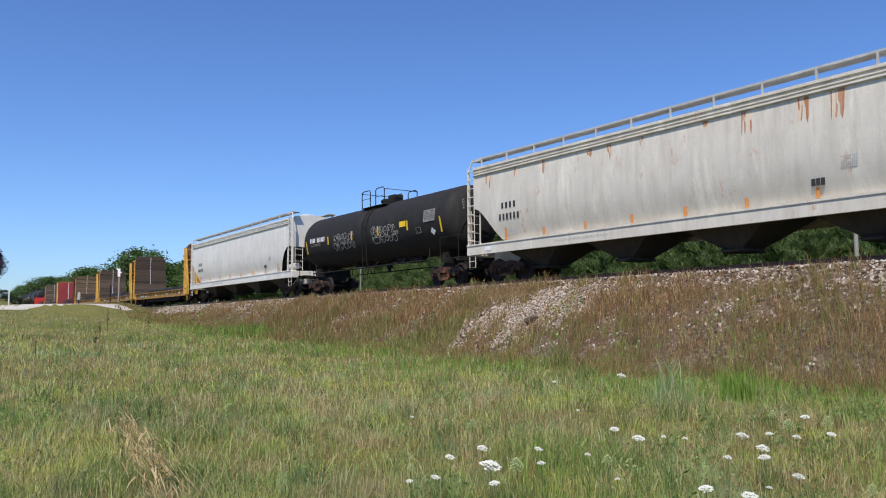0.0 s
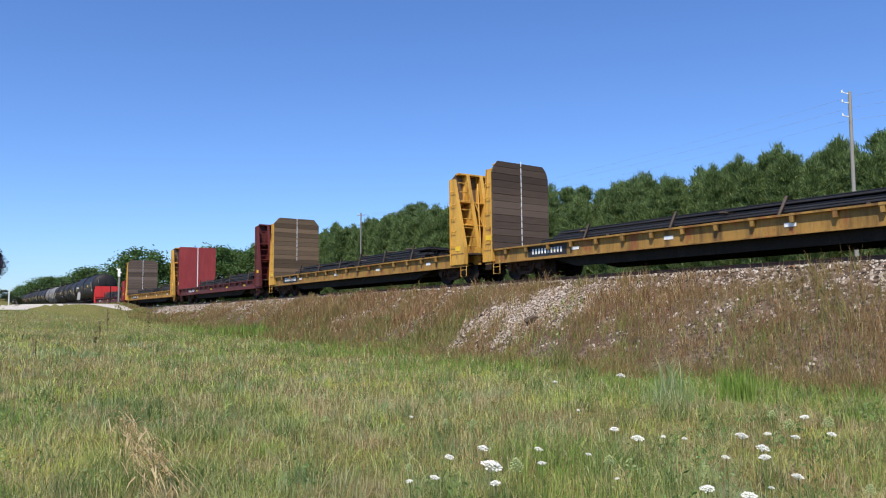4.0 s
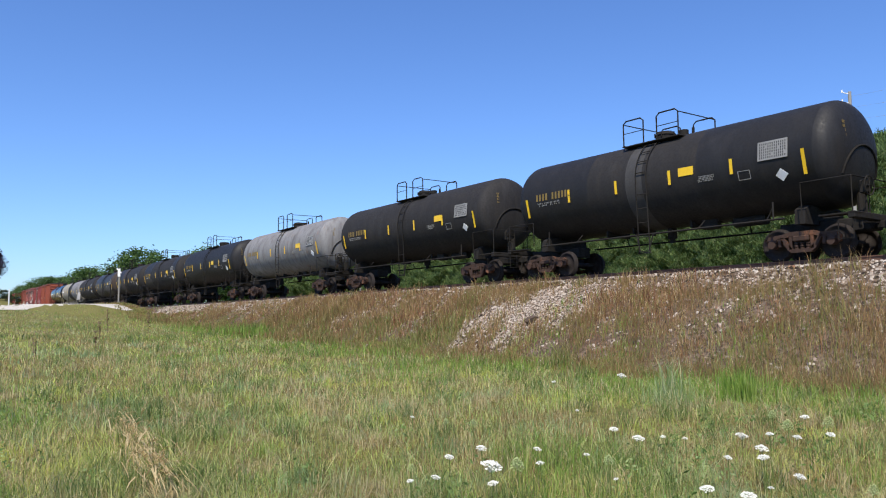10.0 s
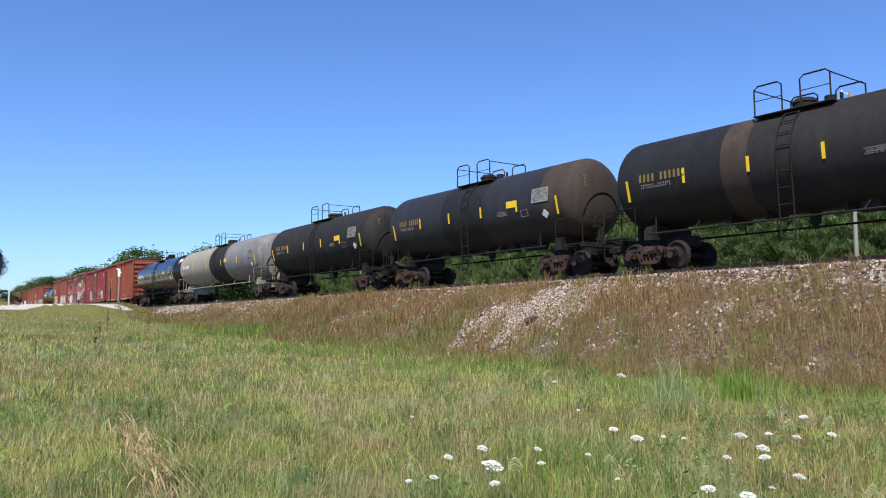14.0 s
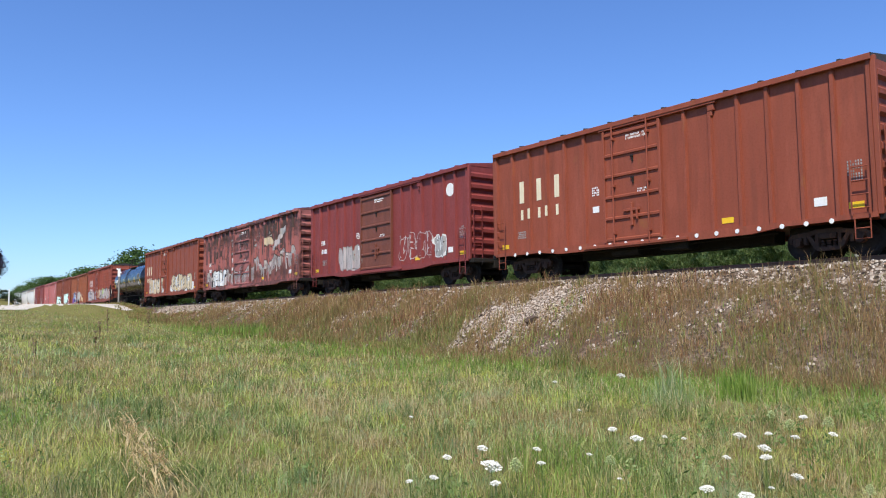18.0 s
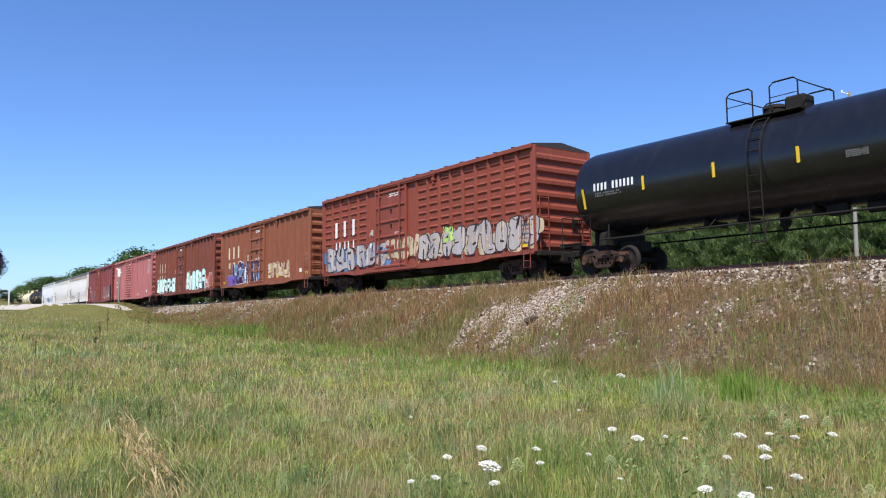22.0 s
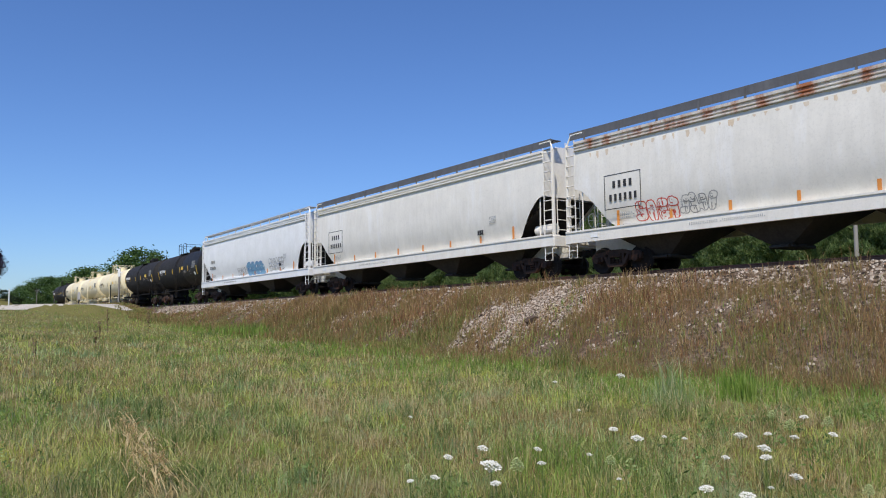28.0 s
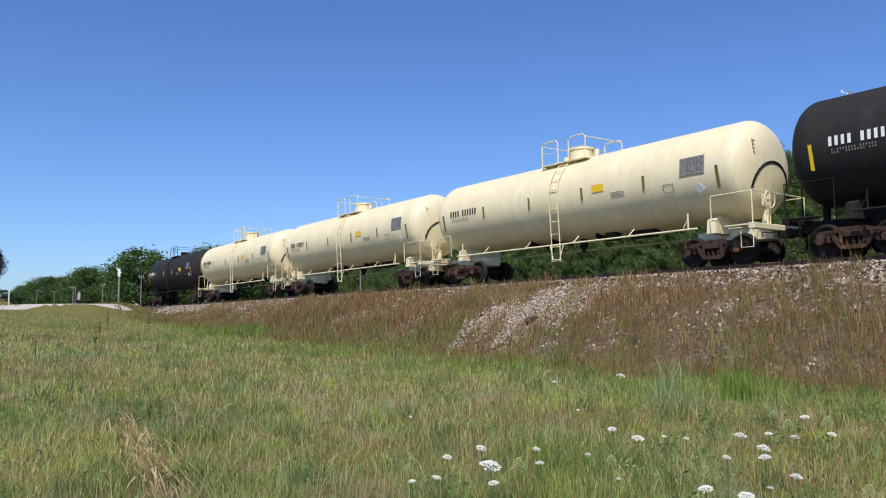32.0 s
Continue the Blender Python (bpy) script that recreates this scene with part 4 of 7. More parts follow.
def drape(g, x0, z0, cuts, depth):
    """Lays flat shapes over posts and panels: cut at the kinks, each corner set on the side."""
    out = Geo()
    for face, m in zip(g.f, g.m):
        poly = [g.v[i] for i in face]
        lo, hi = min(p[0] for p in poly), max(p[0] for p in poly)
        edges = [lo] + [c - x0 for c in cuts if lo < c - x0 < hi] + [hi]
        for a, b in zip(edges, edges[1:]):
            piece = poly
            for lim, o in ((a, 1), (b, -1)):
                kept_ = []
                for p, q in zip(piece, piece[1:] + piece[:1]):
                    pin, qin = o * (p[0] - lim) >= -1e-9, o * (q[0] - lim) >= -1e-9
                    if pin:
                        kept_.append(p)
                    if pin != qin:
                        t = (lim - p[0]) / (q[0] - p[0])
                        kept_.append(tuple(p[k] + (q[k] - p[k]) * t for k in range(3)))
                piece = kept_
            if len(piece) > 2:
                out.add([(p[0], p[1] - depth(p[0] + x0, p[2] + z0), p[2]) for p in piece], [tuple(range(len(piece)))], m)
    return out


def stroke(g, a, b, t, d):
    """A flat blunt stroke from a to b, half-width t, at depth d."""
    dx, dz = b[0] - a[0], b[1] - a[1]
    L = math.hypot(dx, dz) or 1
    dx, dz = dx / L, dz / L
    pts = []
    for (cx, cz), o in ((a, -1), (b, 1)):
        for q in (-1.2, -.4, .4, 1.2):
            c, s_ = math.cos(q), math.sin(q)
            pts.append((cx + o * t * (dx * c - dz * s_), cz + o * t * (dz * c + dx * s_)))
    return g.add([(p[0], -d, p[1]) for p in pts], [tuple(range(8))])


def graffiti(car, x, z, w, h, n, mats, seed, cuts=(), depth=None, label="sprayed wild-style graffiti", cloud=True):
    """Sprayed bubble letters on the car's side: cloud, outline, fill, inner lines, highlights."""
    line_, fill, inner = mats
    r = random.Random(seed + 5)
    n = max(2, round(n * 1.5))
    cw = w / n
    base = Geo()
    ground_, other = (inner, fill) if inner is not line_ else (fill, inner)
    if cloud:
        for k in range(n * 3):
            a = -w / 2 + w * (k + .5) / (n * 3)
            blob(base, a, r.uniform(-.3, .12) * h, cw * r.uniform(.25, .42), h * r.uniform(.2, .36), 0, .003 + .0001 * k)
    k1 = len(base.f)
    for k in range(n * 4):
        a = (r.uniform(-.5, .5) * w, r.uniform(-.46, .36) * h)
        b = (a[0] + r.uniform(-.3, .3) * cw, a[1] + r.uniform(-.16, .16) * h)
        stroke(base, a, b, min(cw, h) * r.uniform(.015, .05), .0062 + .00004 * k)
    base.m = [0 if k < k1 else 1 + (k % 2) for k in range(len(base.f))]
    top = tagged(part("graffiti", drape(base, x, z, cuts, depth).mesh("graffiti", ground_, other, line_), car, pose(x, 0, z), label), kind="stuff")
    rim = min(.036 if fill in (MAROON, BLACK2, WHITE) else .05, h * .05)
    for i in range(n):
        cx = -w / 2 + cw * (i + .5)
        lean, tall = r.uniform(-.22, .28), h * r.uniform(.40, .5)
        forms = [(cx, r.uniform(-.05, .05) * h, cw * r.uniform(.36, .44), tall)]
        if r.random() < .7:
            forms.append((cx + cw * r.uniform(-.3, .3), -tall * r.uniform(.5, .75), cw * r.uniform(.38, .5), tall * .32))
        if r.random() < .6:
            forms.append((cx + cw * r.uniform(-.25, .3), tall * r.uniform(.45, .7), cw * r.uniform(.3, .46), tall * .34))
        g, e = Geo(), .0004 * (i % 2)
        for c in forms:
            blob(g, c[0], c[1], c[2] + rim, c[3] + rim, lean, .009 + e)
        k1 = len(g.f)
        for k, c in enumerate(forms):
            blob(g, *c, lean, .0115 + e + .0006 * k)
        k2 = len(g.f)
        t = min(cw, h) * .045                               # counters and joints of the letter
        q = cx + cw * r.uniform(-.12, .12)
        up = r.choice((-1, 1))
        stroke(g, (q + lean * up * tall * .3, up * tall * .3), (q + lean * up * tall, up * tall * .98), t * 1.3, .0148 + e)
        if r.random() < .8:
            stroke(g, (q - cw * .08, -up * tall * r.uniform(.25, .45)), (q + cw * .1, -up * tall * r.uniform(.25, .45)), t * r.uniform(.8, 1.6), .0152 + e)
        if r.random() < .5:
            stroke(g, (cx - cw * .36, tall * r.uniform(-.3, .3)), (cx - cw * .1, tall * r.uniform(-.3, .3)), t * .8, .0150 + e)
        k3 = len(g.f)
        for k in range(r.randint(2, 4)):
            a = (cx + cw * r.uniform(-.28, .2), tall * r.uniform(-.7, .7))
            stroke(g, a, (a[0] + lean * .2 * tall, a[1] + tall * r.uniform(.12, .3)), t * r.uniform(.5, 1.4), .0156 + e + .0003 * k)
        g.m = [0 if k < k1 else 1 if k < k2 else 0 if k < k3 else 2 for k in range(len(g.f))]
        part("sprayed_letter", drape(g, x, z, cuts, depth).mesh("sprayed_letter", line_, fill, inner), top)
    fine = Geo()
    for k in range(n * 9):
        a = (r.uniform(-.5, .5) * w, r.uniform(-.48, .44) * h)
        q, m = r.uniform(0, 6.28), min(cw, h) * r.uniform(.04, .2)
        stroke(fine, a, (a[0] + m * math.cos(q), a[1] + m * math.sin(q)), min(cw, h) * r.uniform(.008, .035), .018 + .00002 * k)
    fine.m = [r.choice((0, 0, 1, 2, 2, 3)) for _ in fine.f]
    tagged(part("spray_scribble", drape(fine, x, z, cuts, depth).mesh("spray_scribble", line_, fill, inner, FADEDW if n > 3 else inner), car, pose(x, 0, z), "fine sprayed lines over graffiti"), kind="stuff")


def start_car(name, half, truck_x, label, category, group):
    car = tagged(new(name), label, category, group)
    for o in (1, -1):
        truck(car, o * truck_x)
    couplers(car, half)
    return car


# ---- tank cars ----
def tank_car(length, label, dia=3.1, axis=3.0, shell=(BLACK,), cuts=(), ends=(None, None), tape=YSTRIPE, letters=STENCIL, rail=UNDER, fittings=UNDER, panels=True, dome=0, seed=0,
             yellow=True, tags=5, inset=.78):
    half = length / 2
    car = start_car("tank_car", half, half - 2.15, label, "tank car", "tank cars of the train")
    L, R = half - inset, dia / 2
    r = random.Random(seed)
    # shell in rings, with its own coats of paint
    cuts_x = [-1] + list(cuts) + [1]
    prof, mats = [], []
    body = L - .68
    for k in range(len(cuts_x) - 1):
        a, b = cuts_x[k] * body, cuts_x[k + 1] * body
        if k == 0:
            prof.append((a, R))
        for q in range(1, 4):
            prof.append((a + (b - a) * q / 3, R))
            mats.append(min(k, len(shell) - 1))
    part("shell", Geo().lathe(prof, 56, (0, axis), mats).mesh("shell", *shell), car)
    for o, e in ((1, ends[0]), (-1, ends[1])):
        hp = [(o * (body + .68 * math.sin(t)), max(.001, R * (math.cos(t)) ** .8)) for t in np.linspace(0, math.pi / 2, 11)]
        m = e or (shell[-1] if o > 0 else shell[0])
        part("tank_head", kept(("head", round(body, 2), R, o), lambda g: g.lathe(hp, 56, (0, axis)), m), car)
        def hoop(g):
            pts = []
            for k in range(15):
                a = math.pi * k / 14
                yy, zz = .92 * math.cos(a), -.72 + .86 * math.sin(a)
                q = min(1, math.hypot(yy, zz) / R)
                pts.append((o * (body + .68 * math.sin(math.acos(q ** 1.25)) + .01), yy, axis + zz))
            return g.path(pts, .034, 6)
        part("head_hoop", kept(("hoop", round(body, 2), R, o, axis), hoop, UNDER), car, label="dark hoop welded to the tank head")
        part("head_stencils", bars(.7, .5, letters if letters is not STENCIL else PANELW, 9, 4, .5, seed), car, pose(o * (body + .56), -.55 * o, axis + .55, -8, 0, 90 * o), "small stencils on the tank head")
    # saddles, stub sills, walkway end platforms
    for o in (1, -1):
        def under(g):
            x = half - 2.15
            g.box(o * (half - .55), o * (half - 3.2), -.33, .33, .74, 1.12, .03)
            g.prism([(-1.1, 1.0), (1.1, 1.0), (1.05, 1.42), (.8, 1.55), (0, axis - R + .05), (-.8, 1.55), (-1.05, 1.42)], o * x - .16, o * x + .16, "x")
            g.box(o * (half - .62), o * (half - .42), -1.5, 1.5, .98, 1.16, .02).box(o * (half - .42), o * (half - 1.4), -1.5, -1.1, 1.10, 1.14).box(o * (half - .42), o * (half - 1.4), 1.1, 1.5, 1.10, 1.14)
            g.path([(o * (half - .95), 0, 1.1), (o * (half - .95), 0, axis - R * .75)], .11, 8)
            return g
        part("end_platform", kept(("tankend", round(length, 2), o, R, axis), under, rail), car)

        def rails(g):
            x = o * (half - .5)
            g.path([(o * (half - 1.9), -1.42, 1.2), (o * (half - 1.9), -1.44, 2.1), (x, -1.44, 2.12), (x, 1.44, 2.12), (o * (half - 1.9), 1.44, 2.1), (o * (half - 1.9), 1.42, 1.2)], .018, 6)
            for y in (-1.44, 1.44):
                g.path([(x, y, 2.12), (x, y, .95)], .018, 6)
                g.path([(x, y, .95), (x, y, .45), (x - o * .4, y, .45), (x - o * .4, y, .95)], .016, 5)
            return g.path([(x, -.5, 2.12), (x, -.5, 1.1)], .018, 6)
        part("end_railing", kept(("tankrail", round(length, 2), o), rails, rail), car)
        if o > 0:
            part("brake_wheel", kept("tankbrake", lambda g: g.path([(0, .27 * math.cos(.5236 * k), .27 * math.sin(.5236 * k)) for k in range(13)], .02, 5).path([(0, -.27, 0), (0, .27, 0)], .014, 5).path([(0, 0, -.27), (0, 0, .27)], .014, 5)
                 .box(-.22, -.02, -.13, .13, -.2, .16, .03).rod((-.1, 0, -.2), (-.1, 0, -.75), .03, 6), rail), car, pose(half - .42, -.62, 1.9))
        part("grab_iron", kept("tankgrab", lambda g: g.path([(0, -.02, 0), (0, -.1, 0), (.4, -.1, 0), (.4, -.02, 0)], .016, 5), rail), car, pose(o * (half - 1.0) - .2, -1.5, 1.02))
        # triangular post that holds the running rail
        part("post", kept("railpost", lambda g: g.rod((0, 0, -.02), (0, 0, .5), .028, 6).rod((-.22, 0, -.02), (0, 0, .34), .02, 5), rail), car,
             pose(o * (half - 2.75), -1.42, 1.17))
    for y in (-1.45, 1.45):
        def run(g):
            g.rod((-half + 2.4, 0, 0), (half - 2.4, 0, 0), .032, 6)
            k = -half + 4.2
            while k < half - 4:
                if abs(k) > .7:
                    g.path([(k, 0, 0), (k + .09, math.copysign(.22, -y), .26)], .02, 5)
                k += 2.6
            return g
        part("running_rail", kept(("runrail", round(length, 2), y), run, rail), car, pose(0, y, 1.16))
    # ladder over the shell, platform, rails, manway
    def lad(g):
        for x in (-.22, .22):
            pts = [(x, -1.5, .55), (x, -1.52, 1.2)]
            for t in np.linspace(-.05, 1.25, 9):
                pts.append((x, -(R + .06) * math.cos(t), axis + (R + .06) * math.sin(t)))
            g.path(pts, .02, 5)
        for z in np.linspace(.6, axis, 6):
            g.rod((-.22, -1.52, z), (.22, -1.52, z), .016, 5)
        for t in np.linspace(.15, 1.15, 5):
            g.rod((-.22, -(R + .06) * math.cos(t), axis + (R + .06) * math.sin(t)), (.22, -(R + .06) * math.cos(t), axis + (R + .06) * math.sin(t)), .016, 5)
        g.path([(-.26, -1.5, .55), (.26, -1.5, .55)], .02, 5)
        return g.path([(.35, -1.46, 1.16), (.18, -1.5, .62)], .022, 5).path([(-.35, -1.46, 1.16), (-.18, -1.5, .62)], .022, 5)
    part("ladder", kept(("tankladder", R, axis), lad, fittings), car)
    top = axis + R

    def deck(g):
        g.box(-1.2, 1.2, -1.05, -.35, top - .20, top - .16, .01).box(-1.2, 1.2, .35, 1.05, top - .20, top - .16, .01)
        for x in (-1.1, 0, 1.1):
            g.rod((x, -.75, top - .2), (x, -.72, top - .42), .03, 5).rod((x, .75, top - .2), (x, .72, top - .42), .03, 5)
        return g
    part("platform", kept(("deck", R, axis), deck, fittings), car)

    def guard(g):
        for y in (-1.02, 1.02):
            for xs in ((-1.15, -.28), (.28, 1.15)):
                a, b = xs
                g.path([(a, y, top - .18), (a, y, top + .62), (a + .12, y, top + .72), (b - .12, y, top + .72), (b, y, top + .62), (b, y, top - .18)], .026, 6)
                g.path([(a, y, top + .28), (b, y, top + .28)], .014, 5)
        for x in (-1.15, 1.15):
            g.path([(x, -1.02, top + .62), (x, 1.02, top + .62)], .018, 6)
        return g
    part("guard_rail", kept(("guard", R, axis), guard, fittings), car)

    def hatch(g):
        if dome == 2:
            g.rod((0, 0, top - .2), (0, 0, top + .38), .46, 20).rod((0, 0, top + .38), (0, 0, top + .46), .50, 20)
            return g.rod((-.8, 0, top - .05), (-.8, 0, top + .25), .12, 10).rod((.8, 0, top - .05), (.8, 0, top + .3), .1, 10)
        g.rod((-.15, 0, top - .15), (-.15, 0, top + .18), .34, 18).rod((-.15, 0, top + .18), (-.15, 0, top + .30), .37, 18, .28)
        if dome == 1:
            g.box(.3, .95, -.3, .3, top - .05, top + .42, .06)
        else:
            g.rod((.62, 0, top - .1), (.62, 0, top + .22), .16, 12).rod((.85, .2, top - .1), (.85, .2, top + .3), .05, 8)
        for a in range(6):
            g.rod((-.15 + .36 * math.cos(a), .36 * math.sin(a), top + .1), (-.15 + .36 * math.cos(a), .36 * math.sin(a), top + .26), .025, 5)
        return g
    part("manway", kept(("hatch", R, axis, dome), hatch, fittings if dome != 2 else CREAM), car)
    # belly: outlet valve, heater pipes, brake gear
    def belly(g):
        b = axis - R
        g.rod((0, 0, b + .1), (0, 0, b - .35), .16, 12).rod((0, 0, b - .35), (0, 0, b - .5), .09, 10)
        g.box(1.5, 2.1, -.5, -.2, b - .22, b + .12, .05).rod((2.6, -.25, b - .08), (3.7, -.25, b - .08), .17, 12)
        g.path([(-3, -.35, b - .1), (-1, -.35, b - .14), (1, -.3, b - .14)], .025, 5)
        for x in (-2.4, -1.2, 1.2):
            g.box(x - .04, x + .04, -.6, .6, b - .12, b + .1)
        return g
    part("outlet_and_brake_gear", kept(("belly", R, axis), belly, UNDER), car)
    # markings, each set on the curve of the shell on its meadow side
    def on_shell(name, me, x, t, label=""):
        t = radians(t)
        m = Matrix.Translation((x, -(R + .006) * math.cos(t), axis + (R + .006) * math.sin(t))) @ Matrix.Rotation(-t, 4, "X")
        return part(name, me, car, m, label)
    for k in range(tags + 1):
        x = -body + .25 + (2 * body - .5) * k / tags
        on_shell("reflective_tape", slab(.10, .72 if k in (0, tags) else .46, tape), x, -12 if k in (0, tags) else -4)
    for k in (0, 1, 2, 3, 5, 6, 7, 8, 9, 10):
        on_shell("letter", slab(.085, .26, letters), -body + 1.65 + .17 * (k - 5), 1, "plain bar where a painted character stands")
    on_shell("lettering", bars(1.2, .16, PANELW, 16, 2, .4, seed), -body + 1.4, -9)
    if panels:
        panel = on_shell("data_panel", slab(.92, .56, PANELW, .004), body - 1.15, 6, "worn grey data panel")
        part("lettering", bars(.84, .48, STENCILK, 13, 6, .4, seed + 1), panel, pose(0, -.004, 0))
        on_shell("notice", bars(.6, .2, PANELW, 12, 4, .6, seed + 2), body * .42, -12)
        on_shell("stencil_box", kept("stencilbox", lambda g: g.box(-.2, .2, -.006, 0, .12, .14).box(-.2, .2, -.006, 0, -.14, -.12).box(-.2, -.18, -.006, 0, -.12, .12).box(.18, .2, -.006, 0, -.12, .12), PANELW), body - 2.1, -16)
    if yellow:
        on_shell("warning_panel", slab(.56, .27, YSTRIPE), body * .52 if seed % 3 else body * .3, 0)
    on_shell("placard", kept("placard", lambda g: g.prism([(0, -.19), (.19, 0), (0, .19), (-.19, 0)], -.012, 0), STENCIL), body - .95, -22, "white diamond placard")
    return car


# ---- covered hoppers ----
def hopper_car(length, label, body_m=WHITE, band=RIBGREY, roof=ROOFGREY, seed=0, tags=8, letter=STENCILK, frame_box=True, spray=None, tall=4.79, boxed=False, rust_runs=None, board_m=GRATE):
    half = length / 2
    car = start_car("covered_hopper", half, half - 2.2, label, "hopper car", "covered hoppers of the train")
    H = half - .82                                   # top of the body reaches this far
    zt, zs = tall, 1.52

    def side(z):
        t = (z - zs) / (zt - zs)
        return 1.60 - (.30 if t < .5 else .07) * abs(2 * t - 1) ** (2.4 if t < .5 else 2)

    def bottom(x):
        d = H - abs(x)
        return zs + 1.55 * (1 - sm(.0, 1.75, d)) ** .75 if d < 1.75 else zs

    xs = sorted(set([o * (H - d) for o in (1, -1) for d in (0, .12, .3, .5, .75, 1.0, 1.25, 1.5, 1.75)] + list(np.linspace(-H + 1.8, H - 1.8, 8))))
    n = 11
    v = []
    for x in xs:
        b = float(bottom(x))
        ring = [(x, -side(b + (zt - b) * k / n), b + (zt - b) * k / n) for k in range(n + 1)]
        ring += [(x, -1.05, zt + .22), (x, 0, zt + .34), (x, 1.05, zt + .22)]
        ring += [(x, -p[1], p[2]) for p in ring[n::-1]]
        v.append(ring)
    m = len(v[0])
    g = Geo()
    g.add([p for ring in v for p in ring], [(k * m + i, k * m + i + 1, (k + 1) * m + i + 1, (k + 1) * m + i) for k in range(len(xs) - 1) for i in range(m - 1)], 0, True)
    g.add(v[0], [tuple(range(m))]).add(v[-1], [tuple(range(m))[::-1]])
    part("body", g.mesh("body", body_m), car)
    # slope sheets inside the end bays, near-black to paint in the bays' shade
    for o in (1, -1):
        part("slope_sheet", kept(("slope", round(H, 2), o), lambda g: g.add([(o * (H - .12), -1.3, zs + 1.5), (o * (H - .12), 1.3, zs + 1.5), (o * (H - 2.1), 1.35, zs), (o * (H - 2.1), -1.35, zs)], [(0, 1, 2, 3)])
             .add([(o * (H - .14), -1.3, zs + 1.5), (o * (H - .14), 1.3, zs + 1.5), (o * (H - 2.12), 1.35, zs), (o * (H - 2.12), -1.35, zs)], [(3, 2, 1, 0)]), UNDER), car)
    # roof edge with its ribs
    for y in (-1, 1):
        part("roof_edge", kept(("edge", round(H, 2), y, zt), lambda g: g.box(-H, H, y * 1.50, y * 1.585, zt - .33, zt + .03, .012).box(-H, H, y * 1.585, y * 1.635, zt - .31, zt - .25, .008)
             .box(-H, H, y * 1.585, y * 1.635, zt - .20, zt - .15, .008).box(-H, H, y * 1.585, y * 1.65, zt - .07, zt + .03, .012), band), car)
    # running boards on stanchions
    for y in (-1, 1):
        def board(g):
            g.box(-H - .36, H + .36, y * .95, y * 1.44, zt + .40, zt + .435, .006)
            return g
        part("running_board", kept(("board", round(H, 2), y, zt), board, board_m), car)
        part("board_edge", kept(("boarde", round(H, 2), y, zt, board_m.name), lambda g: g.box(-H - .36, H + .36, y * 1.44, y * 1.465, zt + (.17 if board_m is GRATE else .385), zt + .46, .006), board_m), car, label="dark grating edge of the running board")
        k = -H + .4
        while k <= H:
            part("stanchion", kept(("stan", y, board_m.name), lambda g: g.prism([(y * 1.44, 0), (y * 1.50, 0), (y * 1.49, .40), (y * 1.467, .40)], -.03, .03, "x"), board_m), car, pose(k, 0, zt - .02))
            k += 1.62
    for k in range(5):
        part("roof_hatch", kept("roofhatch", lambda g: g.box(-1.4, 1.4, -.4, .4, 0, .12, .03).rod((-1.3, 0, .14), (1.3, 0, .14), .03, 6), body_m), car, pose(-H + 1.9 + (2 * H - 3.8) * k / 4, 0, zt + .30))
    # side sills and end sills
    for y in (-1, 1):
        part("side_sill", kept(("sill", round(half, 2), y), lambda g: g.prism([(y * a, b) for a, b in ((1.46, 1.12), (1.60, 1.12), (1.605, 1.5), (1.64, 1.5), (1.64, 1.56), (1.26, 1.56), (1.26, 1.50), (1.5, 1.5), (1.5, 1.15), (1.46, 1.15))],
             -half + .33, half - .33, "x"), body_m), car)
    for o in (1, -1):
        part("end_sill", kept(("hend", round(half, 2), o), lambda g: g.box(o * (half - .53), o * (half - .28), -1.6, 1.6, 1.10, 1.52, .02).box(o * (half - .6), o * (half - 3.4), -.34, .34, .74, 1.5, .03), body_m), car)
        # corner posts and end ladders
        for y in (-1, 1):
            def corner(g):
                x = o * (half - .36)
                g.box(x - .05, x + .05, y * 1.46, y * 1.56, 1.5, zt + .02, .01)
                g.path([(x, y * 1.5, zt), (o * (H + .3), y * 1.45, zt + .36), (o * (H - .3), y * 1.45, zt + .36)], .035, 6)
                return g.path([(o * (half - 1.1), y * 1.52, 1.5), (o * (half - 1.1), y * 1.5, 3.0)], .028, 6)
            part("corner_post", kept(("corner", round(half, 2), o, y, zt), corner, body_m), car)
            part("ladder", kept(("hl", zt), lambda g: ladder_mesh(g, zt - 1.45, .44, 9, .02), body_m), car, pose(o * (half - .58), y * 1.58, 1.56))
            part("ladder", kept("hls", lambda g: ladder_mesh(g, 1.5, .5, 4), body_m), car, pose(o * (half - .33), y * 1.1, 1.56, 0, 0, 90))
            part("sill_step", kept("sillstep", lambda g: g.path([(-.2, 0, 0), (-.2, 0, -.55), (.2, 0, -.55), (.2, 0, 0)], .018, 5).path([(-.2, 0, -.28), (.2, 0, -.28)], .014, 5), body_m), car,
                 pose(o * (half - .62), y * 1.55, 1.14))
    part("air_tank", kept("airtank", lambda g: g.rod((-.5, 0, 0), (.5, 0, 0), .2, 14), body_m), car, pose(half - 1.35, -.95, 1.86))
    part("brake_wheel", kept("brakewheel", lambda g: g.path([(0, .28 * math.cos(.5236 * k), .28 * math.sin(.5236 * k)) for k in range(13)], .02, 5).path([(0, -.28, 0), (0, .28, 0)], .014, 5)
         .path([(0, 0, -.28), (0, 0, .28)], .014, 5), body_m), car, pose(half - .3, .55, 2.2))
    # discharge bays
    bays = 4
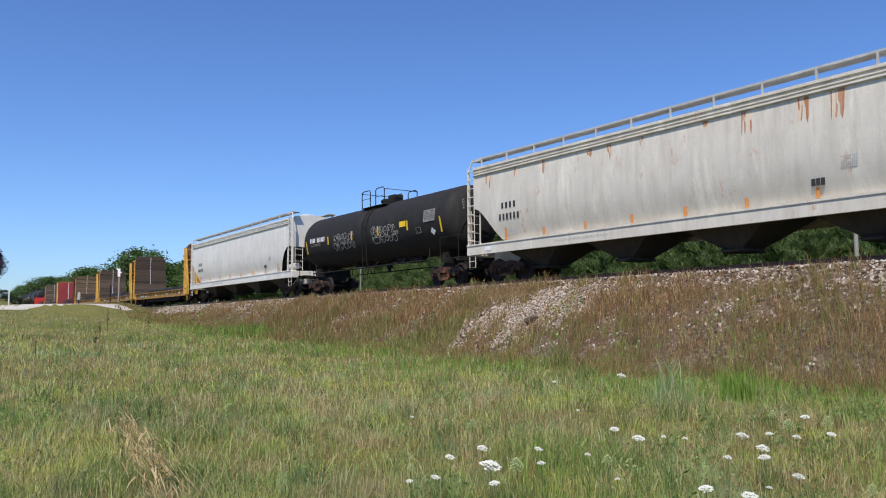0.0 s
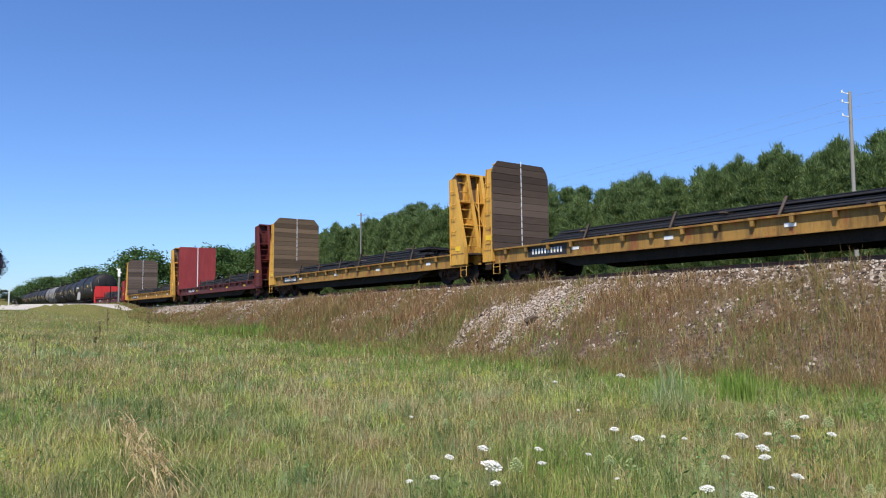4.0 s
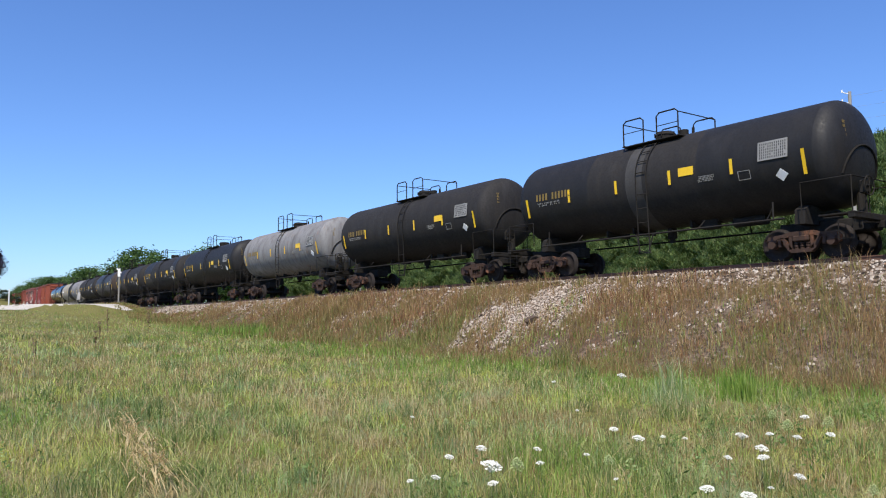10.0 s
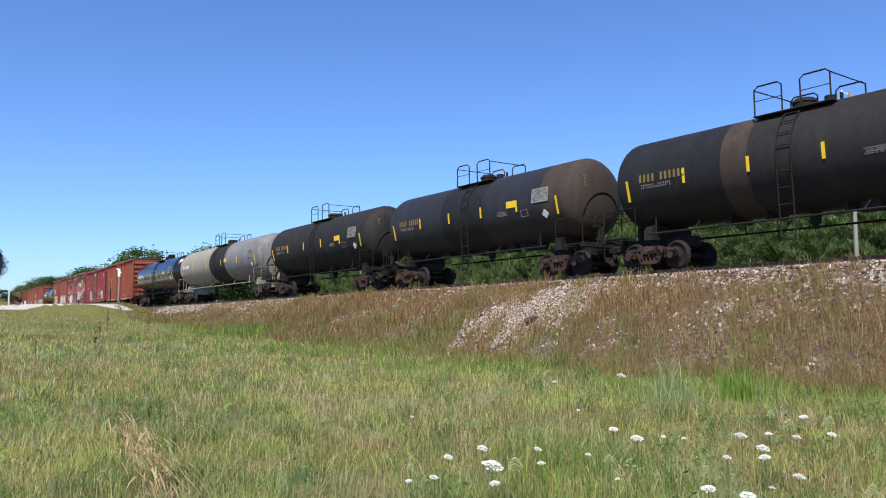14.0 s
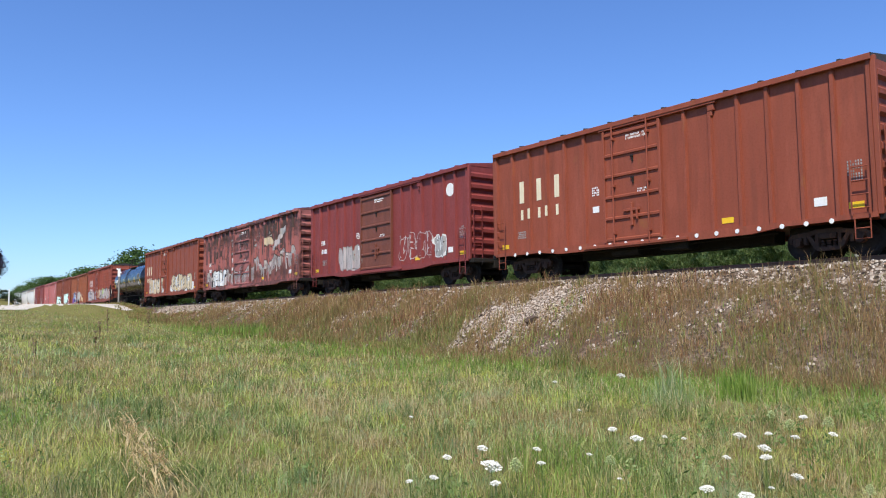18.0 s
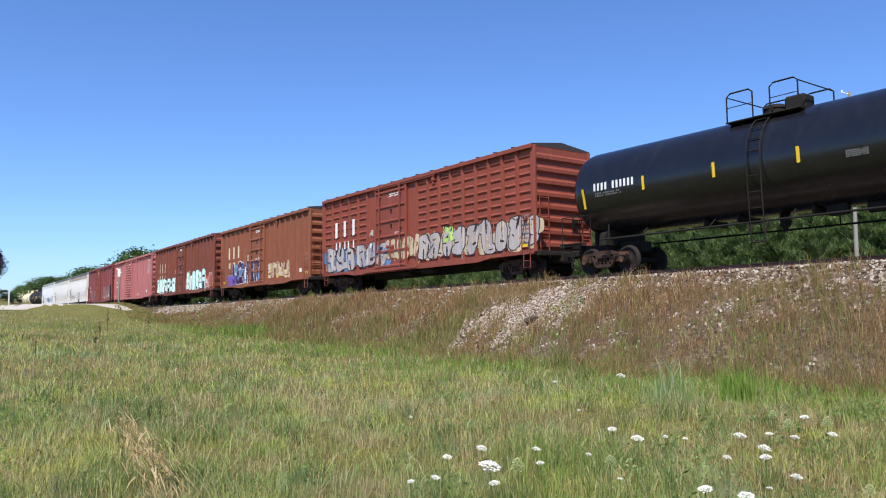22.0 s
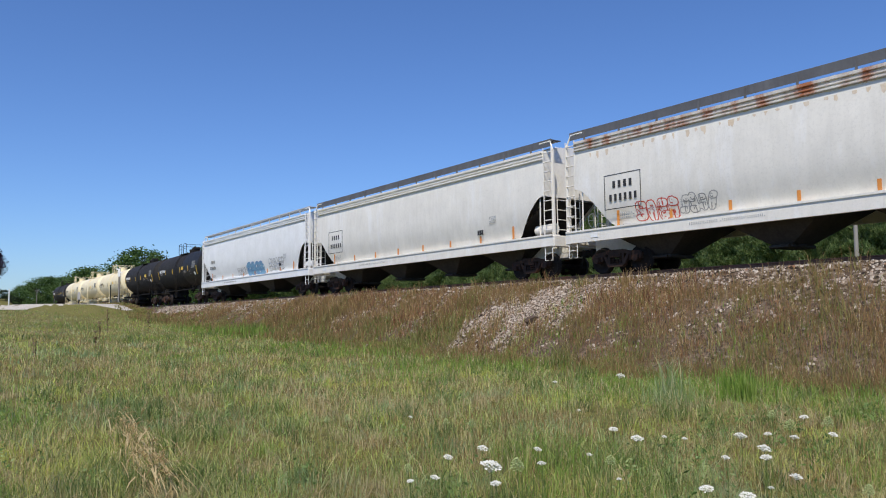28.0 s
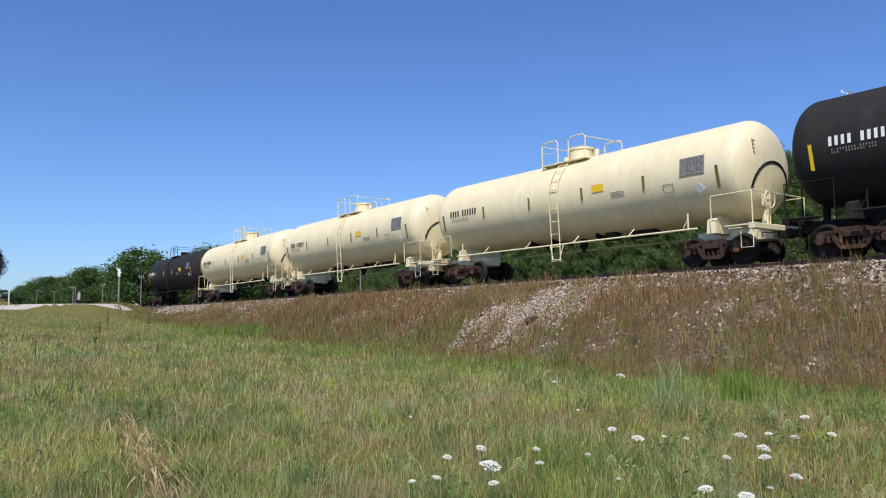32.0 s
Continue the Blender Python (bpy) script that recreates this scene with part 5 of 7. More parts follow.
    for k in range(bays):
        x = -H + 3.0 + (2 * H - 6.0) * k / (bays - 1)
        w = (2 * H - 3.6) / bays / 2

        def bay(g):
            g.add([(-w, -1.4, 1.5), (w, -1.4, 1.5), (w, 1.4, 1.5), (-w, 1.4, 1.5), (-.32, -.55, .52), (.32, -.55, .52), (.32, .55, .52), (-.32, .55, .52)],
                  [(0, 1, 5, 4), (1, 2, 6, 5), (2, 3, 7, 6), (3, 0, 4, 7), (4, 5, 6, 7)])
            return g.box(-.38, .38, -.65, .65, .42, .52, .02).rod((-.3, -.7, .46), (.3, -.7, .46), .05, 8)
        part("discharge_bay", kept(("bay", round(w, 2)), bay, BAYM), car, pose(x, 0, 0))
    y = -1.61
    for k in range(tags):
        x = -H + 1.9 + (2 * H - 3.8) * k / (tags - 1)
        z = 1.86 if 0 < k < tags - 1 else 2.05
        part("reflective_tape", slab(.11, .5 if 0 < k < tags - 1 else .95, ORANGETAG), car, pose(x, -side(z) - .004, z))
    if frame_box:
        for k in range(4):
            part("letter", glyphs(.24, .26, letter, 1), car, pose(-H + 2.2 + .24 * (k - 1.5), -side(3.0) - .006, 3.0), "plain bar where a painted character stands")
        for k in range(6):
            part("letter", glyphs(.217, .255, letter, 1), car, pose(-H + 2.2 + .217 * (k - 2.5), -side(2.55) - .006, 2.55), "plain bar where a painted character stands")
        part("lettering", bars(.8, .3, RIBGREY, 10, 4, .5, seed), car, pose(-H + 2.2, -side(1.95) - .012, 1.95))
        if boxed:
            part("lettering_frame", kept("letterframe", lambda g: g.box(-.8, .8, -.006, 0, .58, .61).box(-.8, .8, -.006, 0, -.61, -.58).box(-.8, -.77, -.006, 0, -.58, .58).box(.77, .8, -.006, 0, -.58, .58), letter), car,
                 pose(-H + 2.2, -side(2.75) - .010, 2.75))
    part("data_panel", bars(.4, .24, letter, 3, 1, .85), car, pose(H - 4.0, -side(2.1) - .006, 2.05))
    part("notice", bars(.45, .3, RIBGREY, 8, 5, .6, seed), car, pose(H - 3.1, -side(2.5) - .008, 2.5))
    part("sill_stencils", bars(2.6, .09, RIBGREY, 40, 2, .4, seed + 1), car, pose(-H * .35, y, 1.32))
    part("sill_stencils", slab(.36, .16, STENCIL), car, pose(-H + .9, y, 1.33))
    if rust_runs:
        r = random.Random(seed)
        many, tallest, mat = rust_runs
        for k in range(many):
            x = -H + .5 + (2 * H - 1) * (k + r.uniform(.2, .8)) / many
            zz = zt - .34 - (.14 if tallest < .5 else 0)
            g = Geo()
            size = r.uniform(.35, 1)
            for q in range(7 if tallest > .5 else 2):      # runs of rust that lie over one another
                xx, w = x + r.uniform(-.2, .2) * size * tallest, r.uniform(.02, .07)
                h, lean = tallest * size * r.uniform(.3, 1), r.uniform(-.03, .03)
                g.add([(xx - w, -side(zz) - .004 - .0004 * q, zz), (xx + w, -side(zz) - .004 - .0004 * q, zz), (xx + w * .9 + lean, -side(zz - h * .7) - .004 - .0004 * q, zz - h * .7),
                       (xx + w * .2 + lean, -side(zz - h) - .004 - .0004 * q, zz - h), (xx - w * .7 + lean, -side(zz - h * .8) - .004 - .0004 * q, zz - h * .8)], [(0, 4, 3, 2, 1)], q % 2)
            part("rust_streak", g.mesh("rust_streak", mat, FAINTRUST), car)
    if spray:
        for (x, z, w, h, n, mats, sd) in spray:
            graffiti(car, x, z, w, h, n, mats, sd, depth=lambda a, b: side(min(max(b, zs), zt)), cloud=mats[1] is LIGHTBLUE)
    return car


# ---- boxcars ----
def boxcar(length, label, col=KRED, door=None, style="post", door_x=0.0, door_w=3.0, seed=0, marks=STENCILC, big_mark=True, sprays=(), number=True, spots=False, eave=5.02, roof=None, dot=False,
           rods=True, mural=False):
    half = length / 2
    car = start_car("boxcar", half, half - 2.5, label, "boxcar", "boxcars of the train")
    H, Wd, zb = half - .92, 1.46, .98
    door, roof = door or col, roof or col
    part("body", kept(("boxbody", round(H, 2), eave), lambda g: g.box(-H, H, -Wd, Wd, zb, eave - .02, .02), col), car)

    def roofm(g):
        g.add([(-H - .04, -1.62, eave), (-H - .04, 0, eave + .2), (-H - .04, 1.62, eave), (H + .04, -1.62, eave), (H + .04, 0, eave + .2), (H + .04, 1.62, eave)], [(0, 3, 4, 1), (1, 4, 5, 2)])
        g.box(-H - .04, H + .04, -1.635, -1.56, eave - .17, eave - .002, .01, 1).box(-H - .04, H + .04, 1.56, 1.635, eave - .17, eave - .002, .01, 1)
        for o in (-H - .04, H + .02):
            g.prism([(-1.6, eave - .1), (1.6, eave - .1), (1.6, eave + .01), (0, eave + .21), (-1.6, eave + .01)], o, o + .02, "x")
        k = -H + .5
        while k < H:
            g.prism([(-1.62, eave), (0, eave + .2), (1.62, eave), (1.62, eave + .05), (0, eave + .26), (-1.62, eave + .05)], k - .04, k + .04, "x")
            k += 1.15
        return g
    part("roof", kept(("boxroof", round(H, 2), eave), roofm, roof, col), car, label="shallow ribbed steel roof")
    d0, d1 = door_x - door_w / 2, door_x + door_w / 2
    # posts stand at even steps between the corners and the door
    pitch = 1.35 if style in ("smooth", "louvre") else .93
    nl, nr = round((H + d0) / pitch), round((H - d1) / pitch)
    post_x = [-H + .07 + (H + d0 - .07) * k / nl for k in range(nl)] + [d1 + (H - .07 - d1) * (k + 1) / nr for k in range(nr)]
    proud, base = {"post": (.10, Wd), "pressed": (.09, Wd + .05)}.get(style, (.035, Wd))
    kinks = []
    for x in post_x:
        kinks += [(x - .075, base), (x - .05, Wd + proud), (x + .05, Wd + proud), (x + .075, base)]
    kinks += [(d0 - .005, base), (d0 + .005, Wd + .083), (d1 - .005, Wd + .083), (d1 + .005, base)]
    kinks.sort()
    kx, ky = [q[0] for q in kinks], [q[1] for q in kinks]

    def depth(a, b):
        return float(np.interp(a, kx, ky))
    for y in (-1, 1):
        part("side_sill", kept(("boxsill", round(H, 2), y, door_x), lambda g: g.prism([(-H, 1.06), (-H, .92), (-H + 2.6, .92), (-H + 3.6, .80), (H - 3.6, .80), (H - 2.6, .92), (H, .92), (H, 1.06)],
             y * 1.44, y * 1.565).box(d0 - 1, d1 + 1, y * 1.565, y * 1.64, .84, .94, .01), col), car)
        for n, x in enumerate(post_x):
            turn = Matrix.Translation((x, y * Wd, 0)) @ Matrix.Rotation(0 if y > 0 else math.pi, 4, "Z")
            if style in ("post", "pressed"):
                q = proud
                post = part("side_post", kept(("post", eave, q), lambda g: g.prism([(-.075, 0), (.075, 0), (.05, q), (-.05, q)], zb + .06, eave - .13, "z"), col), car, turn)
            else:                                     # smooth sheets with thin seams and gussets at the eave
                part("side_seam", kept(("seam", eave), lambda g: g.box(-.04, .04, 0, .035, zb, eave - .12, .006).prism([(-.09, 0), (.09, 0), (.05, .10), (-.05, .10)], eave - .36, eave - .12, "z"), col), car, turn)
            if style == "pressed" and n not in (nl - 1, nl + nr - 1):
                w = post_x[n + 1] - x
                for j in range(11):
                    part("pressed_rib", kept(("pressrib", round(w, 2), y), lambda g: g.add([(-y * a, b, c) for a, b, c in ((-.1, 0, -.1), (.1 - w, 0, -.1), (.14 - w, .055, 0), (-.14, .055, 0), (.1 - w, 0, .08), (-.1, 0, .08))],
                         [(0, 1, 2, 3), (3, 2, 4, 5), (0, 3, 5), (1, 4, 2)]), col), post, pose(0, 0, zb + .28 + j * (eave - zb - .6) / 10.3))
    # doors: leaf, cross bars, lock rods, latch
    for o in (-1, 1):
        leaf = part("door", kept(("leaf", door_w, eave), lambda g: g.box(-door_w / 2, door_w / 2, -.07, 0, 1.02, eave - .28, .015), door), car,
                    pose(door_x, o * (Wd + .01), 0, 0, 0, 0 if o < 0 else 180), "sliding steel door with cross bars")
        for x in (-1, 1):
            part("door_edge", kept(("dedge", eave), lambda g: g.box(-.05, .05, -.13, -.001, 1.0, eave - .26, .01), door), leaf, pose(x * door_w / 2, 0, 0))
        if style == "louvre":
            for j in range(15):
                part("louvre", kept(("louvre", door_w), lambda g: g.prism([(-.06, -.1), (-.14, 0), (-.06, .06)], -door_w / 2 + .05, door_w / 2 - .05, "x"), door), leaf, pose(0, 0, 1.15 + j * (eave - 1.55) / 14))
        else:
            for j in range(6):
                part("cross_bar", kept(("xbar", door_w), lambda g: g.prism([(-.125, -.05), (-.125, .02), (-.068, .06), (-.068, -.06)], -door_w / 2 + .06, door_w / 2 - .06, "x"), door), leaf, pose(0, 0, 1.1 + j * (eave - 1.5) / 5))
            part("latch", kept("latch", lambda g: g.box(-.05, .05, -.15, -.068, 1.5, 2.3, .02).box(-.35, .35, -.145, -.1, 2.0, 2.1, .015).box(.2, .26, -.16, -.068, 1.7, 2.05, .01), door), leaf)
            for j in range(2):
                part("hasp", kept("hasp", lambda g: g.box(-.03, .03, -.12, -.068, -.16, .06, .012).box(-.09, .06, -.13, -.1, .0, .07, .01), UNDER), leaf, pose(.08, 0, 3.1 + .75 * j))
            if rods:
                for x in (-door_w / 2 + .45, door_w / 2 - .45):
                    part("lock_rod", kept(("lockrod", eave), lambda g: g.rod((0, -.17, .92), (0, -.17, eave - .16), .032, 6), door), leaf, pose(x, 0, 0))
                    for j in range(3):
                        part("rod_guide", kept("rodguide", lambda g: g.box(-.06, .06, -.2, -.068, -.05, .05, .012), door), leaf, pose(x, 0, 1.3 + j * (eave - 1.9) / 2))
        if o < 0:
            part("notice", bars(.9, .2, STENCIL, 18, 2, .5, seed), leaf, pose(door_w * .1, -.075, eave - .62))
            part("notice", bars(.5, .22, STENCIL, 9, 3, .5, seed + 4), leaf, pose(door_w * .2, -.075, 2.65))
    for y in (-1, 1):
        part("door_track", kept(("dtrack", door_w, eave, door_x, y), lambda g: g.box(d0 - .2, d1 + door_w * .9, y * 1.46, y * 1.61, eave - .24, eave - .14, .01), col), car)
        part("door_stop", kept(("dstop", eave), lambda g: g.box(-.12, .12, -.09, .09, eave - .46, eave - .24, .02).box(-.04, .04, -.07, .07, eave - .62, eave - .44, .015), col), car, pose(d1 + door_w * .82, y * 1.49, 0))
    # ends with horizontal ribs
    for o in (1, -1):
        end = part("corrugated_end", kept(("boxend", eave), lambda g: g.box(-.03, .03, -1.53, 1.53, zb, eave - .04, .01), col), car, pose(o * (H + .01), 0, 0, 0, 0, 0 if o > 0 else 180))
        for j in range(8):
            part("end_rib", kept("endrib", lambda g: g.prism([(.028, -.16), (.13, -.07), (.13, .07), (.028, .16)], -1.42, 1.42), col), end, pose(0, 0, zb + .3 + j * (eave - zb - .5) / 7.6))
        for y in (-1.5, 1.5):
            part("corner_angle", kept(("cornang", eave), lambda g: g.box(-.02, .12, -.06, .06, zb, eave - .06, .015), col), end, pose(0, y, 0))
        part("end_sill", kept(("bes", round(half, 2), o), lambda g: g.box(o * H, o * (H + .28), -1.5, 1.5, .84, 1.02, .02).box(o * (half - .6), o * (half - 4), -.36, .36, .62, 1.0, .02), UNDER), car)
        for y in (-1, 1):
            part("ladder", kept("boxladder", lambda g: ladder_mesh(g, 1.45, .46, 4, .018), col), car, pose(o * (H - .4), y * 1.62, 1.0))
            part("ladder", kept("boxladder2", lambda g: ladder_mesh(g, 2.3, .46, 6, .018), col), car, pose(o * (H + .2), y * 1.15, 1.0, 0, 0, 90))
            part("sill_step", kept("sillstep", lambda g: g.path([(-.2, 0, 0), (-.2, 0, -.55), (.2, 0, -.55), (.2, 0, 0)], .018, 5).path([(-.2, 0, -.28), (.2, 0, -.28)], .014, 5), col), car, pose(o * (H - .4), y * 1.56, .95))
    part("brake_wheel", kept("boxbrake", lambda g: g.path([(0, .28 * math.cos(.5236 * k), .28 * math.sin(.5236 * k)) for k in range(13)], .022, 5).path([(0, -.28, 0), (0, .28, 0)], .016, 5).box(-.2, -.02, -.12, .12, -.12, .12, .02), UNDER), car,
         pose(H + .32, .5, 2.2))
    part("underframe", kept(("boxunder", round(H, 2)), lambda g: g.box(-H + 3.6, H - 3.6, -.3, .3, .58, .98, .02).box(.4, 1.5, -1.2, -.6, .6, .95, .05).rod((-1.8, -.9, .75), (-.6, -.9, .75), .2, 12)
         .path([(-H + 3, -1.1, .8), (0, -1.1, .72), (H - 3, -1.1, .8)], .02, 5), UNDER), car)
    y = -Wd - .003
    if big_mark:                                      # one plain shape in each panel, a row of bars below
        mid = [(post_x[k] + post_x[k + 1]) / 2 for k in range(nl - 1)]
        step = mid[1] - mid[0]
        first = mid[0] + (step if pitch < 1 else 0)
        for k in range(3):
            x = first + (step if pitch < 1 else .8) * k
            part("lettering", slab(.25, .86, marks), car, pose(x, -depth(x, 0) - .002, 3.4), "plain shape where a painted letter stands")
        for k in range(5):
            x = first + (step * 2 if pitch < 1 else 1.6) * k / 4
            part("letter", slab(.13, .40, marks), car, pose(x, -depth(x, 0) - .002, 2.5), "plain bar where a painted character stands")
    elif number:
        part("lettering", bars(1.0, .30, STENCIL, 6, 1, .6), car, pose(-H + 1.5, -depth(-H + 1.5, 0) - .01, 2.35))
        part("lettering", bars(.55, .30, STENCIL, 3, 1, .6), car, pose(-H + 1.3, -depth(-H + 1.3, 0) - .01, 2.85))
    part("lettering", bars(.5, .3, PANELG, 8, 4, .5, seed + 6), car, pose(post_x[1] + .45, y, 1.7))
    part("lettering", bars(.42, .6, PANELG, 6, 7, .5, seed + 7), car, pose(post_x[-2] + .45, y, 2.2))
    part("data_panel", slab(.36, .24, STENCIL), car, pose(post_x[-3] + .45, y, 1.5), "small white data panel")
    part("notice", bars(.36, .34, STENCIL, 5, 4, .6, seed + 3), car, pose(d0 - .5, -depth(d0 - .5, 0) - .004, 2.9))
    part("data_panel", slab(.3, .22, STENCIL), car, pose(d0 - .5, -depth(d0 - .5, 0) - .004, 2.25))
    for k in range(3):
        part("reflective_tape", slab(.40, .17, YSTRIPE), car, pose((post_x[0] + .45, post_x[-2] + .45, post_x[nl + 1] + .45)[k], y - .05 * (style == 'pressed'), 1.3))
    if dot:
        part("round_mark", kept("roundmark", lambda g: g.prism([(.3 * math.cos(.2618 * k), .3 * math.sin(.2618 * k)) for k in range(24)], -.012, 0), STENCIL), car, pose(post_x[-3] + .46, y, 4.2), "white round mark")
    if spots:
        for k in range(19):
            part("sill_spot", kept("sillspot", lambda g: g.prism([(.07 * math.cos(.524 * q), .07 * math.sin(.524 * q)) for q in range(12)], -.01, 0), STENCIL), car, pose(-H + 1.2 + (2 * H - 2.4) * k / 18, -1.57, .93), "white painted spot")
    for (x, z, w, h, n, mats, sd) in sprays:
        graffiti(car, x, z, w, h, n, mats, sd, kx, depth)
    if mural:
        wall_painting(car, H, eave, kx, depth)
    return car


def wall_painting(car, H, eave, cuts, depth):
    """A painted mural: hanging scales, dark smears, grey facets, a white spiked wave along the bottom."""
    r = random.Random(77)
    smear, lines_, facets, wave = Geo(), Geo(), Geo(), Geo()
    for k in range(70):
        x, z = r.uniform(-H + 1.0, H - .3) if k < 30 else r.uniform(-1.0, H - .5), r.uniform(2.9, eave - .5)
        stroke(smear, (x, z), (x + r.uniform(-.25, .25), min(eave - .15, z + r.uniform(.4, 1.5))), r.uniform(.04, .14), .004 + .0001 * k)
    for row, (z0, dz) in enumerate(((eave - .3, 1.0), (3.75, .75))):
        for k in range(7 - row):
            x = -H + 1.1 + .74 * k + .3 * row
            w, q = r.uniform(.24, .34), r.uniform(.8, 1.15) * dz
            pts = [(x - w, z0), (x - w * .9, z0 - q * .6), (x - w * .35, z0 - q), (x + w * .35, z0 - q * .98), (x + w * .9, z0 - q * .55), (x + w, z0)]
            for a, b in zip(pts, pts[1:]):
                stroke(lines_, a, b, r.uniform(.025, .05), .009 + .0002 * k)
    for k in range(9):
        x = r.uniform(-1.0, H - 1.5)
        pts = [(x, eave - .2), (x + r.uniform(-.2, .2), 3.9), (x + r.uniform(-.5, .5), 3.1), (x + r.uniform(-.4, .9), 2.5)]
        for a, b in zip(pts, pts[1:]):
            stroke(lines_, a, b, r.uniform(.02, .06), .0095 + .0002 * k)
    for x0 in (-2.9, -1.0, .2, 2.0, 2.6, 4.6):
        for k in range(14):
            x, z = x0 + r.uniform(-.2, .2), r.uniform(3.3, eave - .4)
            m = r.uniform(.06, .12)
            facets.add([(x + m * math.cos(a + k), -.011 - .0002 * k, z + m * math.sin(a + k)) for a in (0, 1.9, 4.0)], [(0, 1, 2)], k % 2)
    step, old = .16, None
    n = int((2 * H - 1.0) / step)
    for k in range(n):
        x = -H + .6 + step * k
        rise = .7 * float(sm(3.0, 6.5, x)) + .5 * float(sm(1.0, 1.9, x) * sm(3.4, 2.4, x))
        z = 1.95 + rise + .42 * abs(math.sin(x * 2.1)) ** 4 + .06 * math.sin(x * 7) + r.uniform(-.03, .03)
        if old is not None:
            wave.add([(x - step, -.007, old - r.uniform(.12, .3)), (x, -.007, z - r.uniform(.12, .3)), (x, -.007, z), (x - step, -.007, old)], [(0, 1, 2, 3)], r.choice((0, 0, 1)))
            stroke(lines_, (x - step, old), (x, z), .022, .0125)
        for q in range(4):                                   # paint that ran and wore away below
            a = x + r.uniform(-.1, .1)
            stroke(wave, (a, z - .15), (a + r.uniform(-.04, .04), max(1.15, z - r.uniform(.3, 1.0))), r.uniform(.01, .04), .0075)
        old = z
    wave.m = [r.choice((0, 0, 1)) for _ in wave.f]
    for k in range(14):                                      # a pale arm and a dull yellow sleeve
        q = k / 13
        stroke(wave, (5.0 + 1.7 * q + r.uniform(-.1, .1), 3.1 + 1.15 * q), (5.3 + 1.7 * q, 3.15 + 1.15 * q + r.uniform(-.1, .1)), r.uniform(.08, .2), .0145 + .0001 * k)
        wave.m[-1:] = [r.choice((0, 0, 1))]
        stroke(wave, (3.6 + 1.1 * q, 3.75 + r.uniform(-.12, .12)), (3.8 + 1.1 * q, 3.65 + r.uniform(-.1, .1)), .16, .0165 + .0001 * k)
        wave.m[-1:] = [2]
    for name, g, mats in (("mural_smear", smear, (DARKWASH,)), ("mural_wave", wave, (FADEDW, PANELG, SPRAYC)), ("mural_outline", lines_, (DARKWASH,)), ("mural_facets", facets, (PANELG, DARKWASH))):
        tagged(part(name, drape(g, 0, 0, cuts, depth).mesh(name, *mats), car, None, "worn spray paint on faded pink steel"), kind="stuff")


